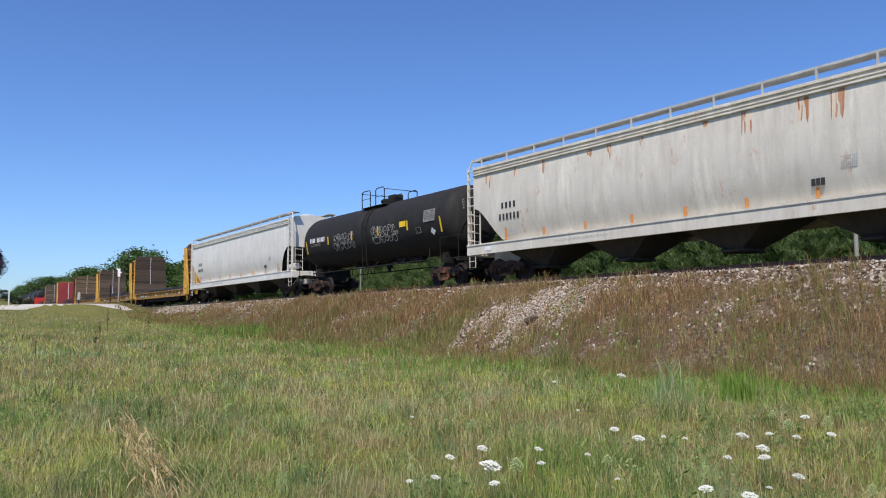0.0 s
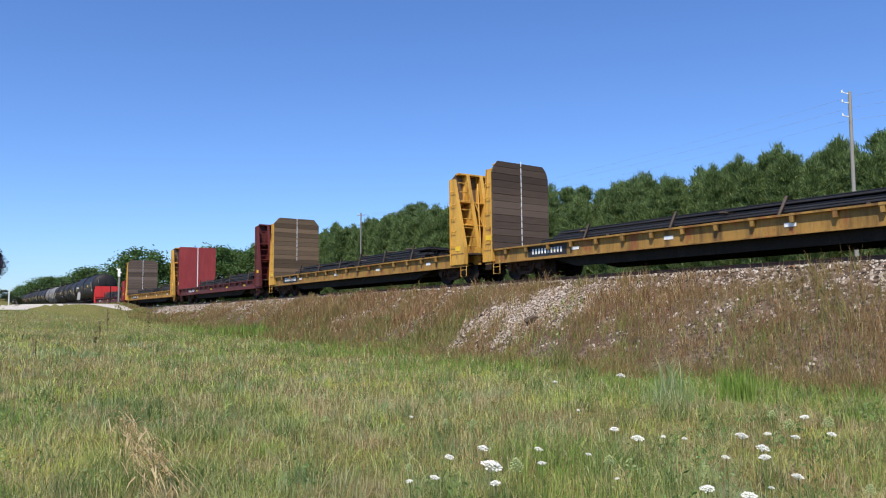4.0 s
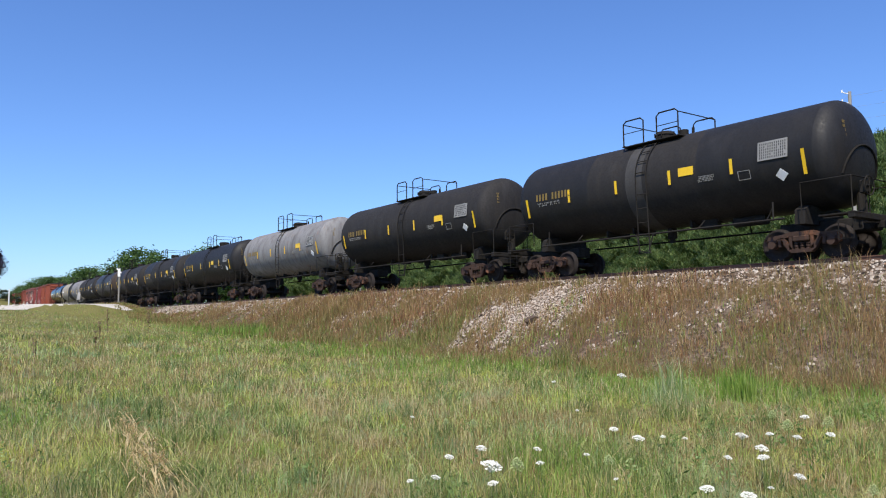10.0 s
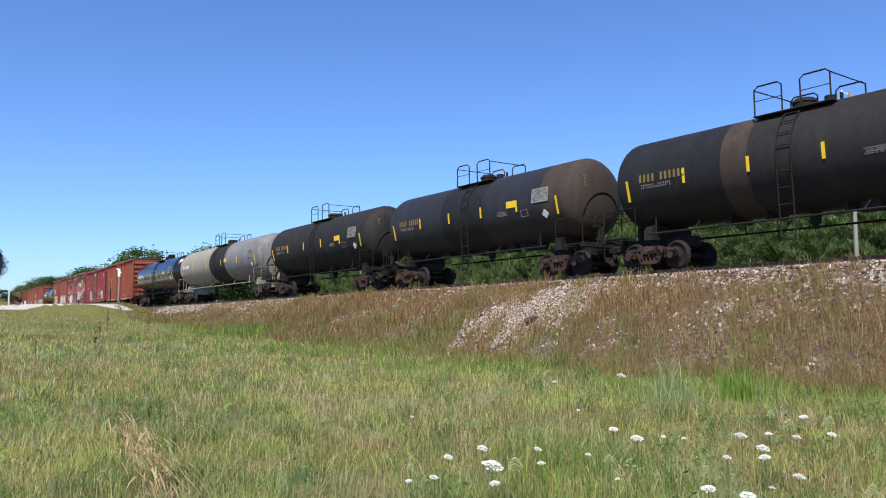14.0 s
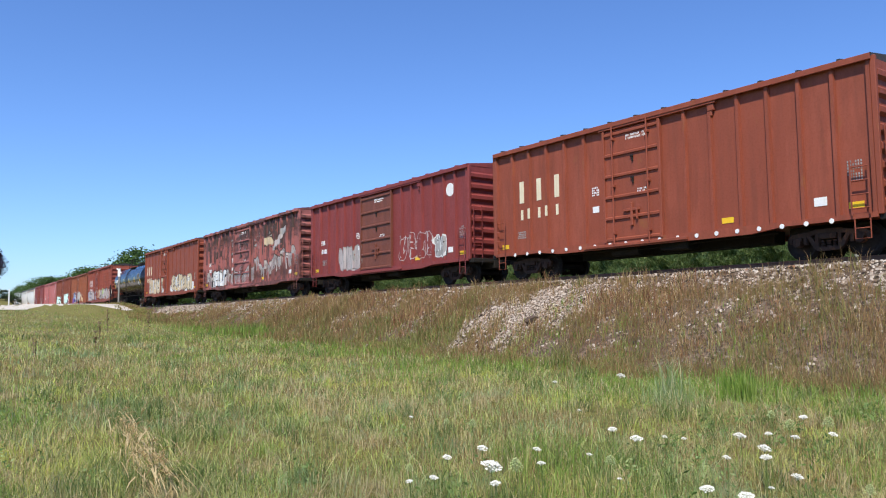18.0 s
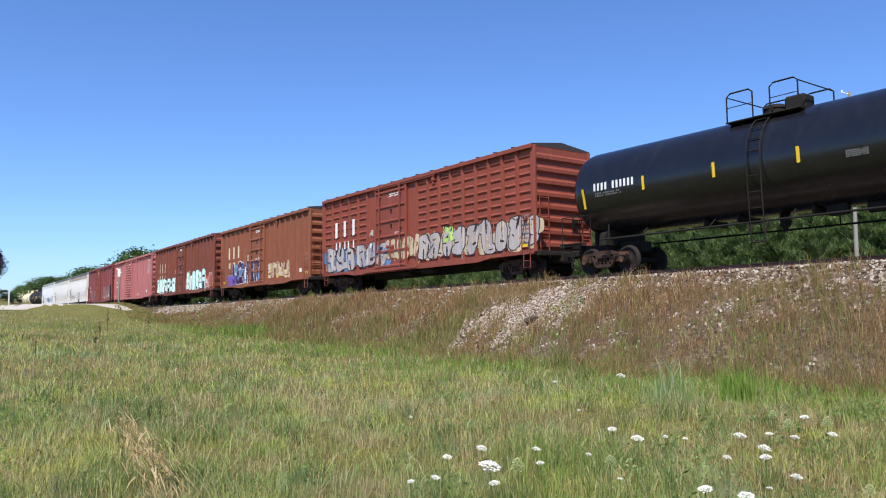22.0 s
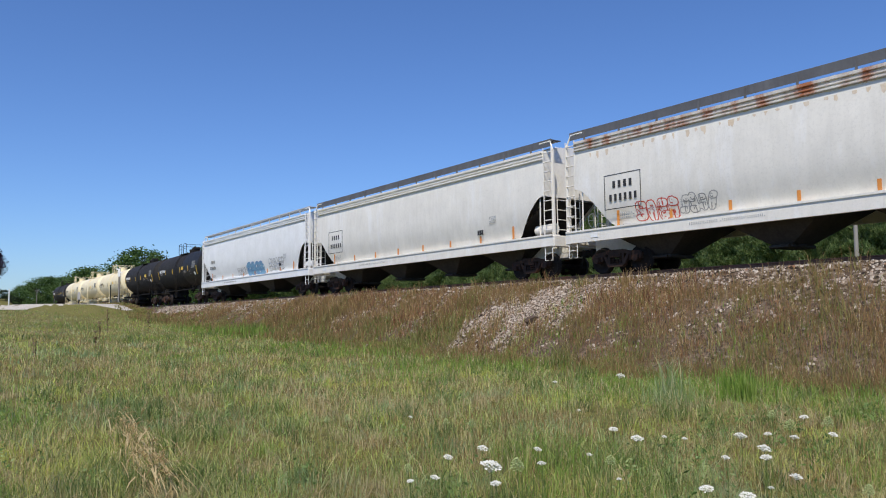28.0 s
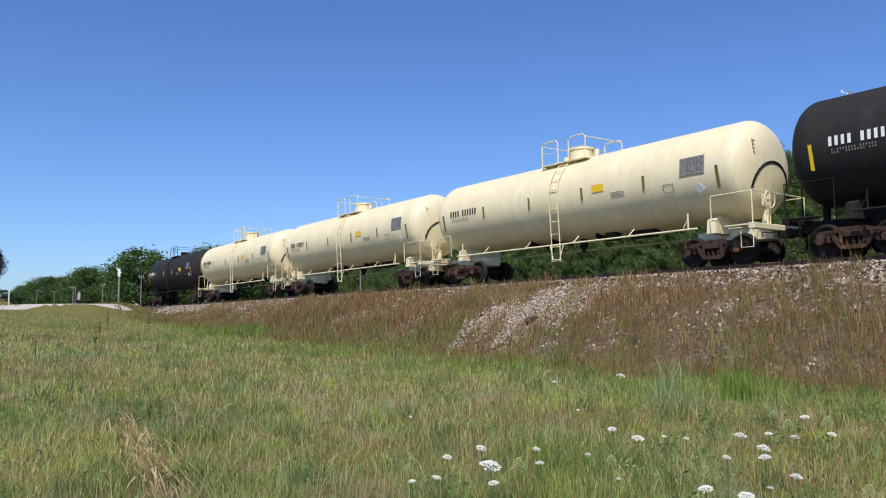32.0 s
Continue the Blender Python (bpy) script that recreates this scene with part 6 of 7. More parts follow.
# ---- bulkhead flat cars ----
def flat_car(length, label, col=YELLOW, sill=None, near="frame", far="plank", wood_m=PLANK, near_col=None, near_deep=1.3, far_deep=.58, near_shift=-.12, far_shift=-.32, face=None, high=(4.9, 4.9), deck_z=1.28, seed=0, chamfer=.35, stripe=True,
             slot=0.0):
    half = length / 2
    car = start_car("bulkhead_flat_car", half, half - 2.4, label, "flat car", "bulkhead flat cars of the train")
    H, sill = half - .7, sill or col
    e0, e1 = -H + far_shift, H - near_shift
    for y in (-1, 1):
        part("side_sill", kept(("fsill", round(H, 2), y, far_shift, near_shift), lambda g: g.prism([(y * a, b) for a, b in ((1.36, deck_z - .60), (1.48, deck_z - .60), (1.48, deck_z - .565), (1.40, deck_z - .56), (1.40, deck_z - .06), (1.53, deck_z - .06), (1.53, deck_z), (1.36, deck_z))],
             e0, e1, "x"), sill), car, label="deep channel side sill with rusty flanges")
        # near-black instead of the car's paint: the deck's shade as colour
        part("belly_sill", kept(("fbelly", round(H, 2), y), lambda g: g.prism([(-H + 3.4, deck_z - .6), (-H + 4.6, .34), (H - 4.6, .34), (H - 3.4, deck_z - .6)], y * 1.10, y * 1.16), UNDER), car)
        k = -H + 1.0
        while k < H - .6:
            part("stake_pocket", kept("pocket", lambda g: g.prism([(-.07, 0), (.07, 0), (.05, -.22), (-.05, -.22)], -.05, .05).box(-.10, .10, -.06, .06, -.05, .035, .012), sill), car, pose(k, y * 1.475, deck_z - .03))
            k += 1.22
    part("deck", kept(("fdeck", round(H, 2)), lambda g: g.box(-H, H, -1.355, 1.355, deck_z - .09, deck_z - .01, .01), PLANKD), car)
    part("underframe", kept(("funder", round(H, 2)), lambda g: g.box(-half + .6, half - .6, -.36, .36, .55, deck_z - .1, .02).box(1.0, 2.4, -1.05, -.6, .45, .95, .05).rod((-2.4, -.9, .7), (-1.1, -.9, .7), .2, 12), UNDER), car)
    for o, zt, kind in ((1, high[0], near), (-1, high[1], far)):
        deep = near_deep if o > 0 else far_deep
        xo = o * (H - (near_shift if o > 0 else far_shift))       # outer foot of the bulkhead
        bb = xo - o * deep                                        # its inner plane
        thin = deep * {"frame": .27, "plank": .5}.get(kind, .72)           # depth at the top
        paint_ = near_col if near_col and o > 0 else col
        foot = deck_z - .5
        bulk = part("bulkhead", kept(("bulkcap", thin, o, zt, kind), lambda g: g.box(0, o * thin, -1.5 + chamfer * .7, 1.5 - chamfer * .7, zt - .16, zt - .07, .012), paint_), car, pose(bb, 0, 0), "steel-framed end bulkhead")
        # tapered webs with flanges down their sloping edges
        ys = (-1.50, -.75, 0.0, .75, 1.50) if o > 0 else (-1.50, 0, 1.50)
        for n, y in enumerate(ys):
            side_ = abs(y) > 1.2
            cut = chamfer if side_ else .1
            part("side_plate" if side_ else "web", kept(("bweb", deep, thin, o, zt, side_, cut), lambda g: g.prism([(0, foot), (o * deep, foot), (o * deep, deck_z + .25), (o * thin, zt - cut), (0, zt - cut + .03)], -.025, .025), paint_), bulk, pose(0, y, 0))
            part("flange", kept(("bflange", deep, thin, o, zt, cut), lambda g: g.prism([(o * deep, foot), (o * (deep + .04), foot), (o * (deep + .04), deck_z + .25), (o * (thin + .04), zt - cut), (o * thin, zt - cut), (o * deep, deck_z + .25)], -.085, .085), paint_), bulk, pose(0, y, 0))
            part("flange", kept(("binner", o, zt, cut), lambda g: g.box(o * .012, o * .05, -.09, .09, foot, zt - cut, .008), paint_), bulk, pose(0, y, 0))
        levels = (.34, .62) if zt > 4 else (.55,)
        for q in levels:
            z = deck_z + (zt - deck_z) * q
            d = deep + (thin - deep) * q
            for y0, y1 in zip(ys, ys[1:]):
                part("tie", kept(("btie", round(d, 2), o, round(y1 - y0, 2)), lambda g: g.box(o * .05, o * d * .92, -(y1 - y0) / 2 + .03, (y1 - y0) / 2 - .03, -.03, .03, .008), paint_), bulk, pose(0, (y0 + y1) / 2, z))
        if kind == "frame":
            # rungs and slanting braces on the outside, grab irons along the side plate
            for k in range(8):
                q = .08 + .11 * k
                z = deck_z + (zt - deck_z) * q
                d = deep + (thin - deep) * q
                part("rung", kept(("brung",), lambda g: g.rod((0, -.24, 0), (0, .24, 0), .02, 6), paint_), bulk, pose(o * (d + .03), -1.12, z))
            for y in (-.4, .4):
                part("brace", kept(("bbrace", deep, thin, o, zt, y), lambda g: g.rod((o * deep * .95, y - .22, deck_z + .3), (o * (thin + .04), y + .18, zt - .5), .035, 6).rod((o * deep * .9, y + .25, deck_z + .6), (o * (thin + .2), y - .1, zt - 1.4), .028, 6), paint_), bulk)
        for k in range(5 if zt > 4 else 2):
            z = deck_z + .35 + k * (zt - deck_z - 1.2) / 4.2
            part("grab_iron", kept(("bgrab", o), lambda g: g.path([(o * .1, 0, .06), (o * .12, -.07, 0), (o * .40, -.07, 0), (o * .42, 0, .06)], .016, 5), paint_), bulk, pose(0, -1.53, z))
        part("tag_plate", slab(.34, .2, YSTRIPE), bulk, pose(o * deep * .5, -1.53, deck_z + .2 + .3 * (seed % 2)), "yellow reflective plate")
        # boards that close the frame, seen between the webs
        part("back_board", kept(("bback", o, zt, deck_z), lambda g: g.prism([(-1.47, deck_z), (1.47, deck_z), (1.47, zt - chamfer), (1.47 - chamfer * .8, zt - .05), (chamfer * .8 - 1.47, zt - .05), (-1.47, zt - chamfer)], -o * .02, o * .008, "x"), wood_m if near == "frame" and o > 0 and col is YELLOW else paint_), bulk)
        # inner face: planks or a steel sheet
        if kind == "plank":
            z, k, hgt, W = deck_z, 0, .29, 1.58
            while z < zt - .02:
                hh = min(hgt, zt - z)
                w = W if z + hh < zt - chamfer + .05 else W - max(0, z + hh - (zt - chamfer)) * .9
                w0 = W if z < zt - chamfer + .05 else W - max(0, z - (zt - chamfer)) * .9
                part("plank", kept(("plank", round(w, 2), round(w0, 2), round(hh, 2), k % 3), lambda g: g.prism([(-w0, .008 + .004 * (k % 3)), (w0, .006), (w, hh - .006), (-w, hh - .004 - .004 * (k % 2))], -.035 - .004 * (k % 3), .035, "x"), wood_m), bulk, pose(-o * .06, 0, z))
                z += hgt
                k += 1
        elif kind == "sheet":
            part("face_sheet", kept(("sheet", zt, o, slot), lambda g: g.prism([(-1.6, deck_z + slot), (1.6, deck_z + slot), (1.6, zt - .2), (1.56, zt - .08), (1.46, zt), (-1.6, zt)], -.03, .03, "x"), face or paint_), bulk, pose(-o * .06, 0, 0), "smooth painted steel face")
        if stripe and o < 0:
            if kind == "sheet":
                part("centre_stripe", kept(("stripe", round(zt, 2)), lambda g: g.box(-.004, .004, -.035, .035, deck_z + .1, zt - .04), STENCIL), bulk, pose(-o * .093, 0, 0), "white painted centre line")
            else:
                z0 = deck_z + .1 if seed % 2 else deck_z + 1.1
                for q in range(int((zt - .12 - z0) / .29) + 1):
                    part("centre_stripe", kept("stripedash", lambda g: g.box(-.004, .004, -.022, .022, 0, .24), STENCIL), bulk, pose(-o * .103, 0, z0 + .29 * q), "worn white centre dash")
    for o in (1, -1):
        for y in (-1, 1):
            part("sill_step", kept("sillstep", lambda g: g.path([(-.2, 0, 0), (-.2, 0, -.55), (.2, 0, -.55), (.2, 0, 0)], .018, 5).path([(-.2, 0, -.28), (.2, 0, -.28)], .014, 5), col), car, pose(o * (H - .4), y * 1.46, .82))
    if col is YELLOW:
        part("lettering_ground", slab(2.1, .4, SPRAYK, .004), car, pose(-H + 3.3, -1.401, 1.0), "black painted ground of the lettering")
    part("lettering", bars(1.7, .24, STENCIL, 10, 1, .5), car, pose(-H + 3.3, -1.406, 1.0))
    for k in range(4):
        part("reflective_tape", slab(.36, .12, YSTRIPE if col is not YELLOW else STENCIL), car, pose(-H + 4.8 + k * (2 * H - 8) / 3, -1.405, .98))
    return car


def steel_stack(label, L, W, layers, seed, straps=4):
    """A flat bundle of long dark steel bars on pale dunnage, held by slanting stakes on a flat car."""
    r = random.Random(seed)
    th = tagged(new("steel_bundle"), label, "steel bundle", "steel loads on the flat cars")
    for k in range(2):
        part("bearer", kept(("bearer", W), lambda g: g.box(-.06, .06, -W / 2, W / 2, 0, .1, .01), PLANKD), th, pose((-L * .3, L * .3)[k], 0, 0))
    z = .1
    n = int(W / .2)
    for j in range(layers):
        inset = 1 if j > layers - 3 else 0
        slide = r.uniform(-.45, .45)
        short = L * (1 - r.choice((0, 0, .06, .14)))
        bar = kept(("bar", round(short, 1)), lambda g: g.box(-short / 2, short / 2, -.085, .085, 0, .055, .008).box(-short / 2, short / 2, -.02, .02, .055, .095).box(-short / 2, short / 2, -.05, .05, .092, .11), STEELLOAD)
        for i in range(inset, n - inset):
            part("bar", bar, th, pose(slide + r.uniform(-.25, .25), -W / 2 + W * (i + .5) / n, z, 0, r.uniform(-.3, .3), r.uniform(-.3, .3)))
        if j % 2:
            for k in range(3):
                part("dunnage", kept(("dunnage", W), lambda g: g.box(-.07, .07, -W / 2 - .03, W / 2 + .03, 0, .05, .008), PLANKG), th, pose(L * (-.36 + .36 * k) + r.uniform(-.4, .4), 0, z + .105))
            z += .045
        z += .112
    for k in range(straps):
        x = -L * .38 + L * .76 * k / max(1, straps - 1)
        for y in (-1, 1):
            part("stake", kept(("stake", layers), lambda g: g.prism([(-.05, -.25), (.04, -.25), (.04 + .42, .135 * layers + .16), (-.05 + .42, .135 * layers + .16)], -.03, .03), PLANKG), th, pose(x, y * (W / 2 + .06), 0))
    return th


# ---- the train: near coupling, far coupling (metres behind the foot of the line, at t = 0) ----
JOINT = [-5.0, -22.1, -36.4, -54.4, -72.8, -91.0, -110.3, -127.5, -145.7, -163.7, -178.9, -191.1, -203.5, -215.83, -228.23, -240.7, -252.95, -265.25, -277.7, -295.0, -309.4,
         -323.5, -337.6, -354.4, -371.2, -385.3, -401.6, -416.1, -432.8, -450.0, -466.4, -483.5, -500.7, -518.1, -530.8, -543.6, -557.9, -571.9, -586.3, -601.5]
JOINT = [1.2 * j for j in JOINT]
LEN = [a - b for a, b in zip(JOINT, JOINT[1:])]
TRAIN, LOADS = [], []


def consist():
    L = iter(LEN)
    add = TRAIN.append
    add(hopper_car(next(L), "grey-white covered hopper with rust streaks below its roof", WHITE2, WHITE2, seed=1, frame_box=True, board_m=RIBGREY, rust_runs=(11, .9, RUSTRUN)))
    add(tank_car(next(L), "black tank car with white outline graffiti along its shell", 3.1, 3.05, (BLACK2,), seed=2, dome=1))
    for x, n, sd in ((1.9, 4, 31), (-2.3, 4, 32)):
        graffiti(TRAIN[-1], x, 2.75, 2.3, .85, n, (PANELG, BLACK2, PANELG), sd, depth=lambda a, b: math.sqrt(max(.01, 1.555 ** 2 - (b - 3.05) ** 2)), cloud=False)
    add(hopper_car(next(L), "clean white covered hopper with orange tape", WHITE4, WHITE4, seed=3, board_m=RIBGREY))
    add(flat_car(next(L), "yellow bulkhead flat car with dark plank end", YELLOW, YSILL, wood_m=PLANKD, seed=4, high=(5.22, 5.38), chamfer=.45, near_deep=1.05, near_shift=.1))
    add(flat_car(next(L), "yellow bulkhead flat car with black plank end", YELLOW, YSILL, wood_m=PLANKD, seed=5, high=(5.1, 5.0), near_deep=1.05, near_shift=.22))
    add(flat_car(next(L), "yellow bulkhead flat car with tan plank end", YELLOW, YSILL, wood_m=PLANK, seed=6, high=(5.0, 5.15), chamfer=.4, far_shift=.4, far_deep=.7, near_deep=1.05, near_shift=.2))
    add(flat_car(next(L), "dark red bulkhead flat car with smooth red end face", DECKRED, far="sheet", face=FACERED, seed=7, near_deep=.9, far_shift=-.45, far_deep=.52, high=(5.12, 4.98), chamfer=.25))
    add(flat_car(next(L), "yellow bulkhead flat car with grey-brown plank end", YELLOW, YSILL2, wood_m=PLANKG, seed=9, near_deep=1.08, near_shift=.32, far_deep=.93, far_shift=-.6, high=(5.2, 5.2), chamfer=.3))
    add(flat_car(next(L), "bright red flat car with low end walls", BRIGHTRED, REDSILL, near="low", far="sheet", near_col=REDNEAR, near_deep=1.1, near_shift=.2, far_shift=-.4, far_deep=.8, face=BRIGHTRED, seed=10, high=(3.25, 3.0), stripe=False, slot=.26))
    add(tank_car(next(L), "large black tank car with white stencils", 3.28, 3.20, (BLACK,), seed=11, inset=1.0))
    add(tank_car(next(L), "black tank car with faded grey bands round its shell", 3.1, 3.0, (BLACK, BLACK2, MIDGREY, BLACK2, BLACK), (-.42, -.12, .0, .36), letters=STENCILY, seed=12))
    add(tank_car(next(L), "weathered black tank car with yellow stencils", 3.1, 2.99, (BLACK2,), letters=STENCILY, seed=13))
    add(tank_car(next(L), "dusty grey tank car with dark belly grime", 3.1, 2.99, (GREY, GREY), (.85,), ends=(GREY, None), letters=STENCILY, seed=14))
    add(tank_car(next(L), "black tank car with yellow warning panel", 3.1, 2.99, (BLACK,), letters=STENCILY, seed=15))
    add(tank_car(next(L), "black tank car with grey rubbed end", 3.1, 3.0, (BLACK, BLACK2, BLACK), (-.5, .75), ends=(BLACK2, None), letters=STENCILY, seed=16))
    add(tank_car(next(L), "black tank car with brown wash mark", 3.1, 2.99, (BLACK, BROWN, BLACK2), (-.35, -.2), letters=STENCILY, seed=17))
    add(tank_car(next(L), "blue-black tank car with brown stained end", 3.1, 2.99, (BLUEBLACK, BLACK, BLUEBLACK, BROWN), (-.3, .2, .8), ends=(BROWN, None), letters=STENCILY, seed=19))
    add(tank_car(next(L), "black tank car with worn yellow stencils", 3.1, 2.99, (BLACK2,), letters=STENCILY, seed=20))
    add(tank_car(next(L), "pale cement-dusted tank car with black middle band", 3.1, 2.99, (TAN, BLACK2, GREY), (-.12, .28), ends=(GREY, TAN), seed=21, rail=TAN, fittings=BLACK2, inset=.62))
    add(tank_car(next(L), "glossy black tank car with white lettering", 3.08, 2.98, (GLOSSY,), seed=22, dome=1))
    add(boxcar(next(L), "orange-brown boxcar with large pale letters and white spots along its sill", KORANGE, seed=23, door_w=2.4, door_x=-.4, style="post", eave=5.19, spots=True, roof=TARROOF))
    add(boxcar(next(L), "maroon boxcar with brown door and white scrawled graffiti", MAROON, DOORBROWN, "post", -.2, 3.0, 24, big_mark=False, dot=True, eave=5.13, rods=False,
               sprays=((-3.0, 1.8, 2.6, 1.3, 4, (PANELG, FADEDW, PANELG), 41), (3.4, 1.9, 2.8, 1.3, 3, (FADEDW, MAROON, FADEDW), 42), (5.4, 1.75, .9, 1.1, 1, (SPRAYW, PANELG, SPRAYK), 43))))
    add(boxcar(next(L), "faded pink boxcar covered in dark and white graffiti", MURAL, MURAL, "post", -.6, 3.2, 25, big_mark=False, eave=5.29, rods=False, mural=True,
               sprays=((-5.6, 1.7, 3.0, 1.4, 3, (SPRAYK, SPRAYW, PANELG), 44),)))
    add(boxcar(next(L), "orange boxcar with cream bubble graffiti", KORANGE, None, "smooth", -1.6, 2.4, 26, eave=5.30, roof=TARROOF,
               sprays=((-4.6, 1.85, 5.6, 1.6, 3, (SPRAYK, SPRAYC, SPRAYW), 49), (4.2, 1.85, 6.8, 1.5, 3, (SPRAYK, SPRAYC, SPRAYW), 50))))
    add(tank_car(next(L), "glossy black tank car with crisp white lettering", 3.1, 3.0, (GLOSSY,), seed=27, dome=1, yellow=False))
    add(boxcar(next(L), "oxide red boxcar with pressed panels and a long band of graffiti", KRED, None, "pressed", -1.6, 2.8, 28, eave=5.24, marks=STENCIL, roof=TARROOF,
               sprays=((-5.2, 1.78, 6.8, 1.4, 4, (SPRAYK, FADEDW, SPRAYB), 51), (-.6, 1.9, 3.0, 1.1, 4, (KBROWN, SPRAYC, KRED), 52), (5.0, 1.82, 8.4, 1.4, 6, (SPRAYK, FADEDW, SPRAYC), 53), (3.2, 2.2, .8, .8, 1, (SPRAYK, SPRAYG, SPRAYW), 54))))
    add(boxcar(next(L), "rusty tan boxcar with violet graffiti", KRUST, None, "post", -.6, 2.6, 29, eave=5.15, roof=TARROOF,
               sprays=((-2.9, 1.85, 5.4, 1.7, 4, (SPRAYW, PURPLE, SPRAYB), 55), (-5.6, 1.35, 2.0, .8, 2, (SPRAYP, SPRAYP, KRUST), 69), (3.1, 1.75, 3.4, 1.1, 4, (KBROWN, SPRAYC, KBROWN), 56))))
    add(boxcar(next(L), "dark brown boxcar with mint and white bubble graffiti", KBROWN, None, "post", -.3, 2.6, 30, eave=5.27,
               sprays=((-5.1, 1.75, 6.2, 1.5, 3, (SPRAYK, SPRAYT, SPRAYW), 57), (4.2, 1.85, 5.6, 1.7, 3, (SPRAYK, SPRAYT, SPRAYW), 58), (7.7, 1.7, 2.0, 1.1, 2, (SPRAYW, PINK, SPRAYR), 59))))
    add(boxcar(next(L), "sun-faded pink boxcar with louvred door", PINK, None, "louvre", -1.4, 3.0, 31, big_mark=False, eave=5.20, sprays=((8.0, 3.95, 1.1, 1.6, 2, (SPRAYW, PINK, SPRAYW), 60),)))
    add(boxcar(next(L), "dark red boxcar with grey scrawls low on its sides", MAROON, KRED, "smooth", -1.0, 3.0, 32, big_mark=False, eave=5.25,
               sprays=((-5.2, 1.8, 3.0, 1.2, 4, (PANELG, MAROON, PANELG), 61), (4.4, 2.0, 4.0, 1.3, 4, (PANELG, MAROON, FADEDW), 62))))
    add(hopper_car(next(L), "white covered hopper with rusty roof edge and red scrawl", WHITE, RUSTBAND, seed=33, boxed=True, rust_runs=(44, .3, FAINTRUST), spray=((-5.9, 1.95, 1.7, .7, 3, (SPRAYR, WHITE, SPRAYR), 63), (-4.3, 2.0, 1.3, .6, 3, (PANELG, WHITE, PANELG), 64))))
    add(hopper_car(next(L), "white covered hopper with black boxed lettering", WHITE, WHITE, seed=34, boxed=True))
    add(hopper_car(next(L), "bright white covered hopper with blue spray clouds", WHITE3, WHITE3, seed=35, board_m=RIBGREY, spray=((1.3, 2.05, 3.0, .95, 3, (SPRAYB, LIGHTBLUE, LIGHTBLUE), 65), (5.0, 2.1, 2.4, .8, 4, (PANELG, WHITE3, SPRAYB), 66), (-1.2, 2.0, 1.8, .5, 4, (PANELG, WHITE3, PANELG), 70))))
    add(tank_car(next(L), "dull black tank car with white stencil panels", 3.12, 3.05, (BLACK2, BLACK2, BLACK), (.05, .3), seed=36, dome=1, inset=.5))
    add(tank_car(next(L), "dull black tank car with white lettering", 3.12, 3.05, (BLACK2,), seed=37, dome=1, inset=.45))
    for k in range(3):
        add(tank_car(next(L), "cream tank car with a domed manway and pale railings", 3.1, 2.99, (CREAM,), letters=STENCILK, tape=STENCILY, rail=CREAM, fittings=CREAM, seed=39 + 6 * k, dome=2, inset=.62))
    add(tank_car(next(L), "black tank car at the tail of the train", 3.1, 3.02, (BLACK2,), seed=43))
    # loads on the flat cars: car number, middle of the load along the car, length, width, layers
    for car, x, ln, w, lay, st in ((3, .9, 15.2, 2.3, 2, 0), (4, .4, 15.0, 2.3, 3, 4), (5, -4.2, 6.8, 2.3, 3, 3), (5, 3.2, 6.8, 2.3, 4, 3), (6, -2.1, 7.4, 2.3, 3, 4), (6, 4.5, 5.2, 2.3, 4, 2),
                                   (7, -3.2, 8.4, 2.3, 3, 3), (7, 5.2, 4.6, 2.3, 4, 2), (8, -2.9, 5.5, 2.3, 5, 3), (8, 3.0, 4.7, 2.3, 5, 3)):
        LOADS.append((car, x, steel_stack("dark steel bars strapped in a flat stack on the flat car", ln, w, lay, car * 10 + lay, st)))


consist()


# ---- poles, posts, wires ----
def ray_xy(px, dist):
    return (px - 784) / 1380 * dist


def pole(px, dist, top, label, arm=1, r=.14):
    x, z = ray_xy(px, dist), float(ground_at(ray_xy(px, dist), dist))
    h = 1.6 + (551 - top) / 1380 * dist - z
    p = tagged(new("utility_pole"), label, "utility pole", "poles along the railway")
    p.matrix_basis = pose(x, dist, z)
    part("shaft", Geo().rod((0, 0, -.5), (0, 0, h), r, 10, r * .72).mesh("shaft", POLEW), p)
    if not arm:
        for k, dz in enumerate((.1, .75, 1.7)):
            part("insulator", kept("sidepin", lambda g: g.rod((0, 0, 0), (-.42, 0, .1), .035, 6).rod((-.42, 0, .08), (-.42, 0, .26), .06, 8, .04), STENCIL), p, pose(-.1, 0, h - dz - .05))
    for k in range(arm):
        part("crossarm", kept("crossarm", lambda g: g.box(-.06, .06, -.75, .75, -.05, .05, .01), POLEW), p, pose(0, 0, h - .35 - .9 * k, 0, 0, 55))
        for y in (-.6, .6):
            part("insulator", kept("insulator", lambda g: g.rod((0, 0, 0), (0, 0, .12), .03, 6).rod((0, 0, .12), (0, 0, .26), .06, 8, .04), STENCIL), p,
                 pose(0, 0, h - .3 - .9 * k, 0, 0, 55) @ pose(0, y, 0))
    return Vector((x, dist, z + h))


random.seed(5)
A = pole(1518, 52, 158, "tall grey timber utility pole with side insulators", 0, .15)
B = pole(638, 118, 376, "grey timber utility pole before the pines", 1)
for px, d, t in ((250, 128, 486), (182, 150, 501), (130, 165, 506), (97, 185, 513), (66, 200, 511)):
    pole(px, d, t, "small grey timber pole along the line", 1, .11)


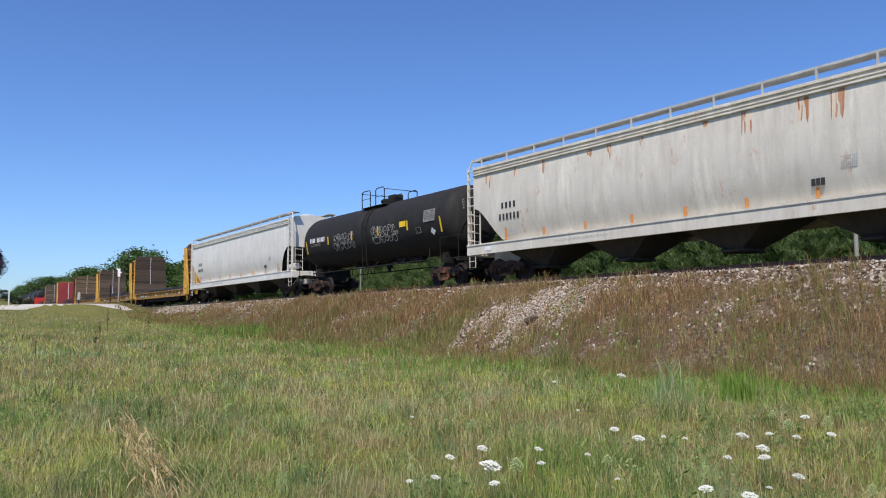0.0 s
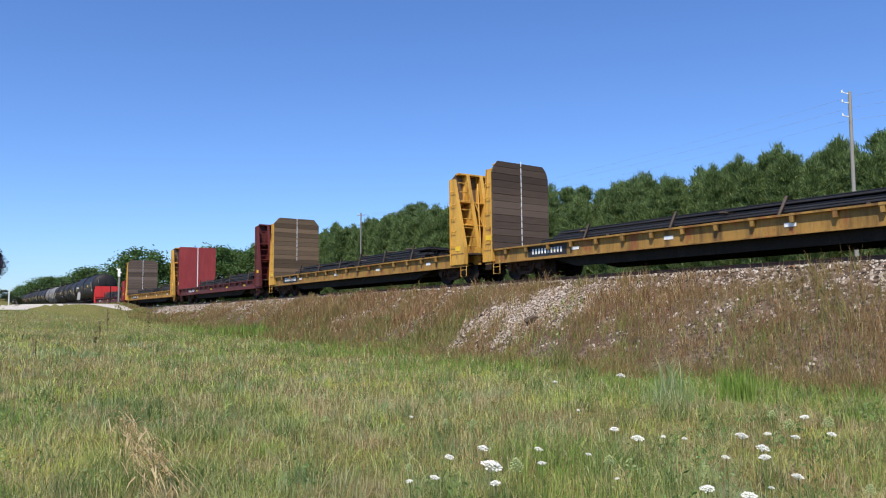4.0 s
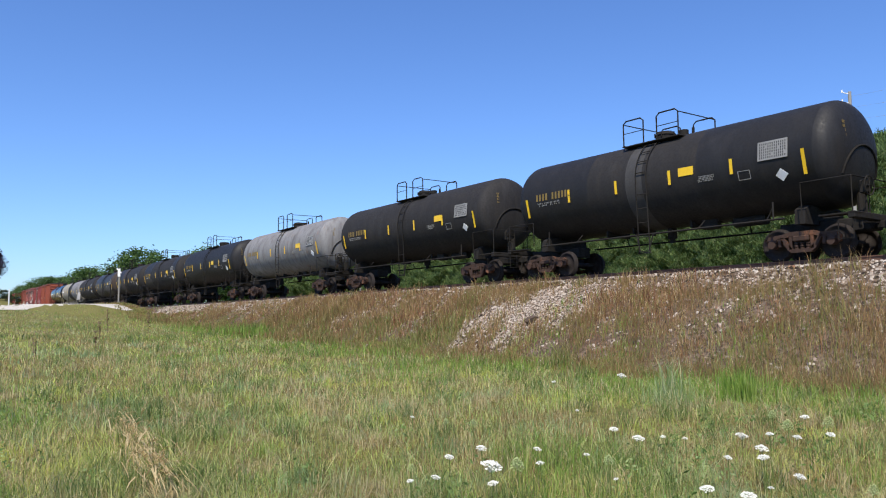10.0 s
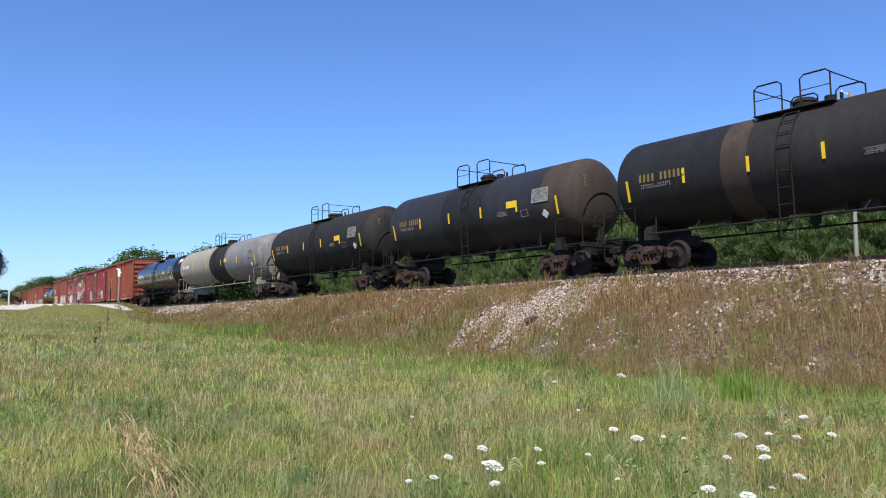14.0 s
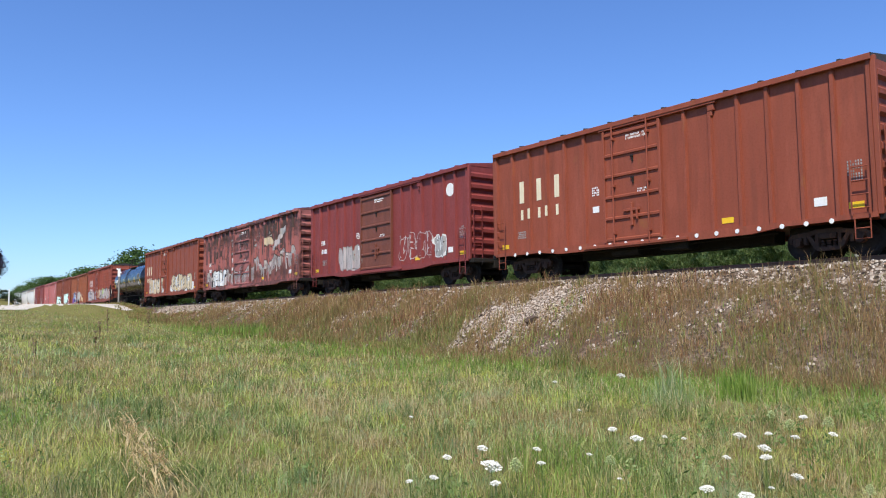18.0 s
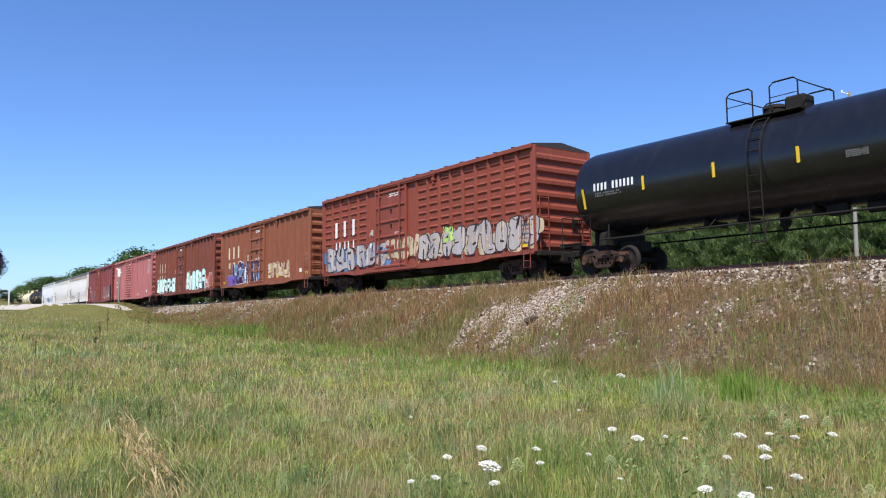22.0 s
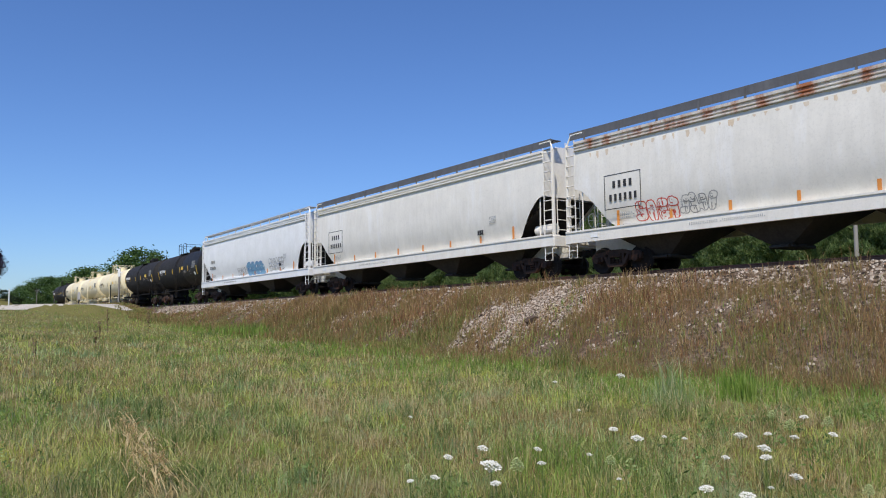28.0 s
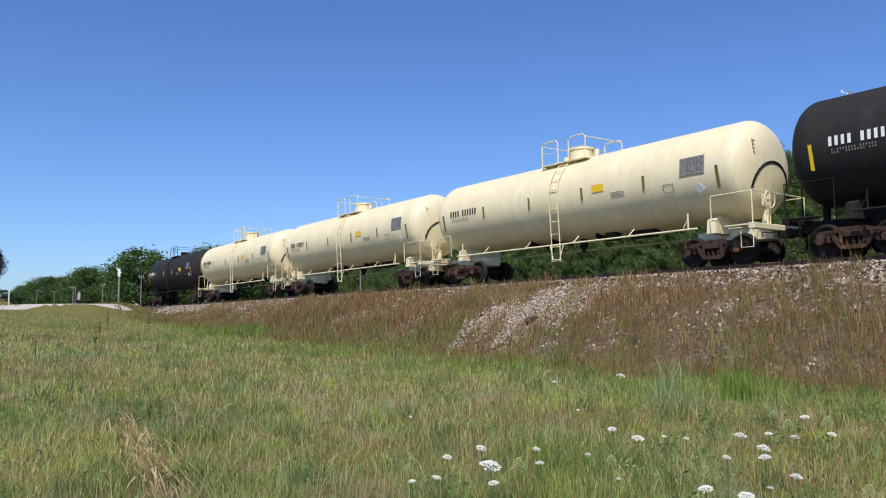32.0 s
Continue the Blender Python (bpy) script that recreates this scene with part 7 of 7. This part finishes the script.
def wires():
    for k, (da, db) in enumerate(((-.25, -.3), (-1.1, -.3), (-2.0, -.6))):
        w = tagged(new("overhead_wire"), "thin overhead wire between two poles", "wire", "overhead wires")
        a, b = A + Vector((.4 - .3 * k, 0, da)), B + Vector((0, 0, db))
        pts = [a.lerp(b, t) - Vector((0, 0, 1.1 * 4 * t * (1 - t))) for t in np.linspace(0, 1, 25)]
        part("strand", Geo().path(pts, .0055, 4).mesh("strand", ROOFGREY), w)
        c = a + (a - b)
        pts = [a.lerp(c, t) - Vector((0, 0, 1.1 * 4 * t * (1 - t))) for t in np.linspace(0, .6, 12)]
        part("strand", Geo().path(pts, .0055, 4).mesh("strand", ROOFGREY), w)


wires()


def posts():
    d = 84.0
    for px, top, name, label in ((211, 473, "crossing_post", "weathered white crossing post beside the gravel road"), (196, 503, "thin_post", "thin dark steel post beside the gravel road")):
        x, z = ray_xy(px, d), float(ground_at(ray_xy(px, d), d))
        h = 1.6 + (551 - top) / 1380 * d - z
        p = tagged(new(name), label, "post")
        p.matrix_basis = pose(x, d, z)
        if "crossing" in name:
            part("shaft", Geo().box(-.09, .09, -.09, .09, -.4, h, .02).mesh("shaft", POLEW), p)
            part("sign_board", Geo().box(-.14, .14, -.13, -.10, h - .95, h - .1, .01).mesh("sign_board", STENCIL), p)
            part("sign_board", Geo().prism([(-.3, h - .12), (-.22, h - .02), (.3, h - .5), (.22, h - .6)], -.15, -.12).mesh("sign_board", STENCIL), p)
        else:
            part("shaft", Geo().rod((0, 0, -.4), (0, 0, h), .06, 8).mesh("shaft", UNDER), p)
    d = 88.0
    x, z = ray_xy(140, d), float(ground_at(ray_xy(140, d), d))
    p = tagged(new("marker_post"), "leaning marker post with a grey plate", "post")
    p.matrix_basis = pose(x, d, z, 0, 4, 0)
    part("shaft", Geo().box(-.06, .06, -.05, .05, -.4, 1.2, .01).mesh("shaft", UNDER), p)
    part("plate", Geo().prism([(-.16, .5), (.16, .5), (.16, 1.2), (.06, 1.36), (-.06, 1.36), (-.16, 1.2)], -.1, -.07).mesh("plate", PANELG), p)
    d = 190.0
    x, z = ray_xy(17, d), float(ground_at(ray_xy(17, d), d))
    p = tagged(new("white_post"), "distant pale post on the rise", "post")
    p.matrix_basis = pose(x, d, z)
    part("shaft", Geo().rod((0, 0, -.4), (0, 0, 1.6 + (551 - 510) / 1380 * d - z), .16, 8).mesh("shaft", STENCIL), p)
    for px, top, foot, r in ((69, 511, 536, .09), (100, 513, 537, .09), (134, 507, 537, .1), (183, 500, 537, .11), (254, 489, 537, .13)):
        d = 172.0 if px > 120 else 235.0
        x = ray_xy(px, d)
        z = float(ground_at(x, d))
        p = tagged(new("far_pole"), "distant grey timber pole before the trees", "pole", "poles before the far trees")
        p.matrix_basis = pose(x, d, z)
        h = 1.6 + (551 - top) / 1380 * d - z
        part("shaft", Geo().rod((0, 0, -.4), (0, 0, h), r, 8, r * .8).mesh("shaft", POLEW), p)
        part("crossarm", Geo().box(-.3, .3, -.05, .05, h - .35, h - .25, .01).mesh("crossarm", POLEW), p)
    # a dark lump of scrap on the stones
    x, y, _ = (float(q) for q in line(-19.4, 4.15))
    g = Geo().prism([(-.22, -.05), (.2, -.06), (.28, .05), (.1, .16), (-.12, .14), (-.26, .05)], -.12, .12)
    o = tagged(new("scrap_wood", g.mesh("scrap_wood", PLANKD)), "dark broken lump of wood on the stones", "debris")
    o.matrix_basis = pose(x, y, float(ground_at(x, y)) + .05, 10, -14, 20)


posts()


# ---- flowers and tall weeds in the meadow ----
def umbel(g, w, seed, cup=.25):
    r = random.Random(seed)
    for k in range(46):
        a, q = k * 2.39996, math.sqrt((k + .5) / 46)
        x, y = math.cos(a) * q * w / 2, math.sin(a) * q * w / 2
        z = w * cup * (1 - q * q) + r.uniform(-.004, .004)
        s = w * .085
        t = r.uniform(0, 6.28)
        g.add([(x + s * math.cos(t + j * 1.2566), y + s * math.sin(t + j * 1.2566), z + r.uniform(-.003, .003)) for j in range(5)] + [(x, y, z + s * .5)], [(j, (j + 1) % 5, 5) for j in range(5)])
        g.add([(x - .001, y, z), (x + .001, y, z), (0, 0, -w * .28)], [(0, 1, 2)])
    return g


FLOWERS = []


def flowers():
    heads = [kept(("umbel", k), lambda g: umbel(g, .1, k, .24), PETALM) for k in range(4)]
    buds = [kept(("umbelb", k), lambda g: umbel(g, .1, k + 9, .8), BUDM) for k in range(2)]
    # plan of the flowers: across, ahead of the tripod, width of the head
    white = [(0.37, 6.24, 0.175), (0.34, 7.07, 0.094), (0.78, 6.38, 0.072), (0.36, 5.65, 0.079), (0.04, 6.65, 0.08), (-0.06, 5.85, 0.07), (-0.24, 5.73, 0.053),
             (0.83, 7.02, 0.075), (1.75, 8.17, 0.093), (3.5, 15.49, 0.176), (2.01, 14.25, 0.085), (1.86, 7.58, 0.121), (2.14, 7.69, 0.051), (2.31, 7.58, 0.051),
             (2.9, 7.72, 0.124), (3.22, 7.83, 0.078), (2.83, 7.02, 0.117), (2.67, 6.6, 0.097), (2.36, 6.6, 0.07), (3.39, 7.62, 0.086), (4.13, 9.05, 0.097),
             (3.82, 7.79, 0.088), (2.6, 5.83, 0.089), (1.8, 5.45, 0.098), (2.0, 5.24, 0.105), (-0.37, 9.15, 0.049), (1.23, 6.76, 0.054), (1.27, 5.79, 0.039),
             (1.66, 9.73, 0.045), (-0.82, 5.15, 0.031), (2.25, 5.48, 0.044)]
    green_ones = [(0.57, 6.14, 0.115), (3.78, 9.1, 0.097), (3.58, 8.21, 0.12), (4.07, 8.38, 0.123), (-1.3, 8.81, 0.076), (-1.08, 8.96, 0.072), (0.31, 8.46, 0.09),
             (-0.26, 6.12, 0.065), (1.33, 6.38, 0.085), (2.85, 5.31, 0.078), (0.04, 8.63, 0.069)]
    for x, dist, w, green in [(*q, 0) for q in white] + [(*q, 1) for q in green_ones]:
        z = float(ground_at(x, dist))
        h = (.38 if dist < 11.5 else .32) - z
        size, tilt = w / .1, random.uniform(8, 38)
        e = tagged(new("wild_carrot_flower"), "green closing umbel flower on a thin stem" if green else "white flat umbel flower on a thin stem", "flower", "wildflowers in the meadow")
        e.matrix_basis = pose(x, dist, z)
        part("stem", kept(("stem", round(h, 2)), lambda g: g.path([(0, 0, -.03), (.012, .004, h * .5), (0, 0, h)], .0035, 5), STEMM), e)
        hd = random.choice(buds if green else heads)
        head = part("umbel", hd, e, Matrix.Translation((0, 0, h)) @ Matrix.Rotation(radians(random.uniform(0, 360)), 4, "Z") @ Matrix.Diagonal((size, size, size, 1)))
        lean = Matrix.Rotation(radians(tilt * .45 - 2), 4, "X") @ Matrix.Rotation(radians(random.uniform(-12, 12)), 4, "Y")
        head.matrix_basis = Matrix.Translation((0, 0, h)) @ lean @ Matrix.Diagonal((size, size, size, 1))
        FLOWERS.append((e, x, dist, z, random.uniform(0, 6.28), h))


flowers()


def tall_weeds():
    # light reed clump near the bank's foot
    def clump(name, px, dist, n, h, spread, mat, label, lean=.3, w=.012):
        x0 = ray_xy(px, dist)
        k = rng.normal(0, spread, (n, 2))
        blades(x0 + k[:, 0], dist + k[:, 1], h * (.55 + .45 * rng.random(n)), np.full(n, w), lean * rng.random(n), mat, name, label, "grass")
    clump("reed_clump", 1185, 13.2, 60, 1.05, .13, REEDM, "pale reed stalks at the bank's foot", .5, .016)
    clump("reed_tuft", 1172, 13.0, 130, .5, .24, REEDM, "grey-green tuft at the bank's foot", .25)
    clump("green_tuft", 1305, 13.8, 300, .8, .2, LUSHM, "fresh green tuft at the bank's foot", .2)
    clump("green_tuft", 455, 40, 160, 1.05, .5, LUSHM, "tall bright green tuft on the meadow", .3, .03)
    clump("green_tuft", 400, 42, 120, .8, .5, LUSHM, "tall bright green tuft on the meadow", .3, .03)
    clump("green_tuft", 700, 27, 140, .45, .5, LUSHM, "fresh green tuft at the bank's foot", .3, .02)
    clump("dark_tuft", 352, 7.3, 260, .34, .16, TUSSOCKM, "dark green tuft beside the straw", .22, .007)
    clump("dark_tuft", 395, 7.0, 200, .30, .18, TUSSOCKM, "dark green tuft beside the straw", .22, .007)
    clump("dark_tuft", 225, 11.0, 260, .36, .25, TUSSOCKM, "dark green weeds in the meadow", .22, .01)
    clump("dark_tuft", 268, 12.5, 200, .32, .3, TUSSOCKM, "dark green weeds in the meadow", .22, .01)
    clump("green_tuft", 340, 46, 120, .6, .6, LUSHM, "green tuft on the meadow", .3, .03)
    # dark dead stalks
    for px, py, top, d in ((192, 580, 545, 36), (66, 640, 598, 22), (178, 605, 568, 30), (172, 602, 585, 30), (265, 570, 550, 42)):
        x = ray_xy(px, d)
        z = float(ground_at(x, d))
        h = max(.3, 1.6 + (551 - top) / 1380 * d - z)
        g = Geo().path([(0, 0, -.05), (.02, 0, h * .5), (0, .01, h)], .006 * max(1, d / 18), 5)
        r = random.Random(px)
        for k in range(26):
            q = r.uniform(.3, 1.0) * h
            a = r.uniform(0, 6.28)
            m = .045 * max(1, d / 16)
            g.add([(0, 0, q), (math.cos(a) * m, math.sin(a) * m, q + m * .8), (math.cos(a + .7) * m * .7, math.sin(a + .7) * m * .7, q + m * .2)], [(0, 1, 2)])
        o = tagged(new("dead_stalk", g.mesh("dead_stalk", SEEDM)), "dark dead seed stalk standing in the meadow", "weed", "dead stalks")
        o.matrix_basis = pose(x, d, z)


tall_weeds()


# ---- motion ----
def car_pose(mid, truck_x, t):
    a, b = travel(t) + mid + truck_x, travel(t) + mid - truck_x
    p, q = Vector([float(v) for v in line(a)]), Vector([float(v) for v in line(b)])
    d = p - q
    m = Matrix.Rotation(math.atan2(d.y, d.x), 4, "Z") @ Matrix.Rotation(-math.atan2(d.z, math.hypot(d.x, d.y)), 4, "Y")
    return Matrix.Translation((p + q) / 2) @ m


def motions():
    times = [k / 4 for k in range(129)]
    for k, car in enumerate(TRAIN):
        mid, tx = (JOINT[k] + JOINT[k + 1]) / 2, LEN[k] / 2 - 2.3
        rows = [(t, car_pose(mid, tx, t)) for t in times]
        walk(car, rows)
        for c, x, load in LOADS:
            if c == k:
                walk(load, [(t, m @ pose(x, 0, 1.27)) for t, m in rows])
    # wheels roll: one keyed wheelset for each axle place, its action used by all
    for o, sets in WHEELS.items():
        walk(sets[0], [(j / FPS, Matrix.Translation((o * BASE, 0, R_WHEEL)) @ Matrix.Rotation(travel(j / FPS) / R_WHEEL % (2 * math.pi), 4, "Y")) for j in range(961)])
        a = sets[0].animation_data
        for w in sets[1:]:
            w.rotation_mode = "QUATERNION"
            d = w.animation_data_create()
            d.action = a.action
            d.action_slot = a.action_slot
    # flowers nod in the wind
    for e, x, y, z, ph, h in FLOWERS:
        walk(e, [(k * .5, pose(x, y, z, 1.2 * math.sin(k * .9 + ph), 1.6 * math.sin(k * .63 + 2 * ph) + .8 * math.sin(k * 1.7 + ph), 0)) for k in range(65)])


motions()
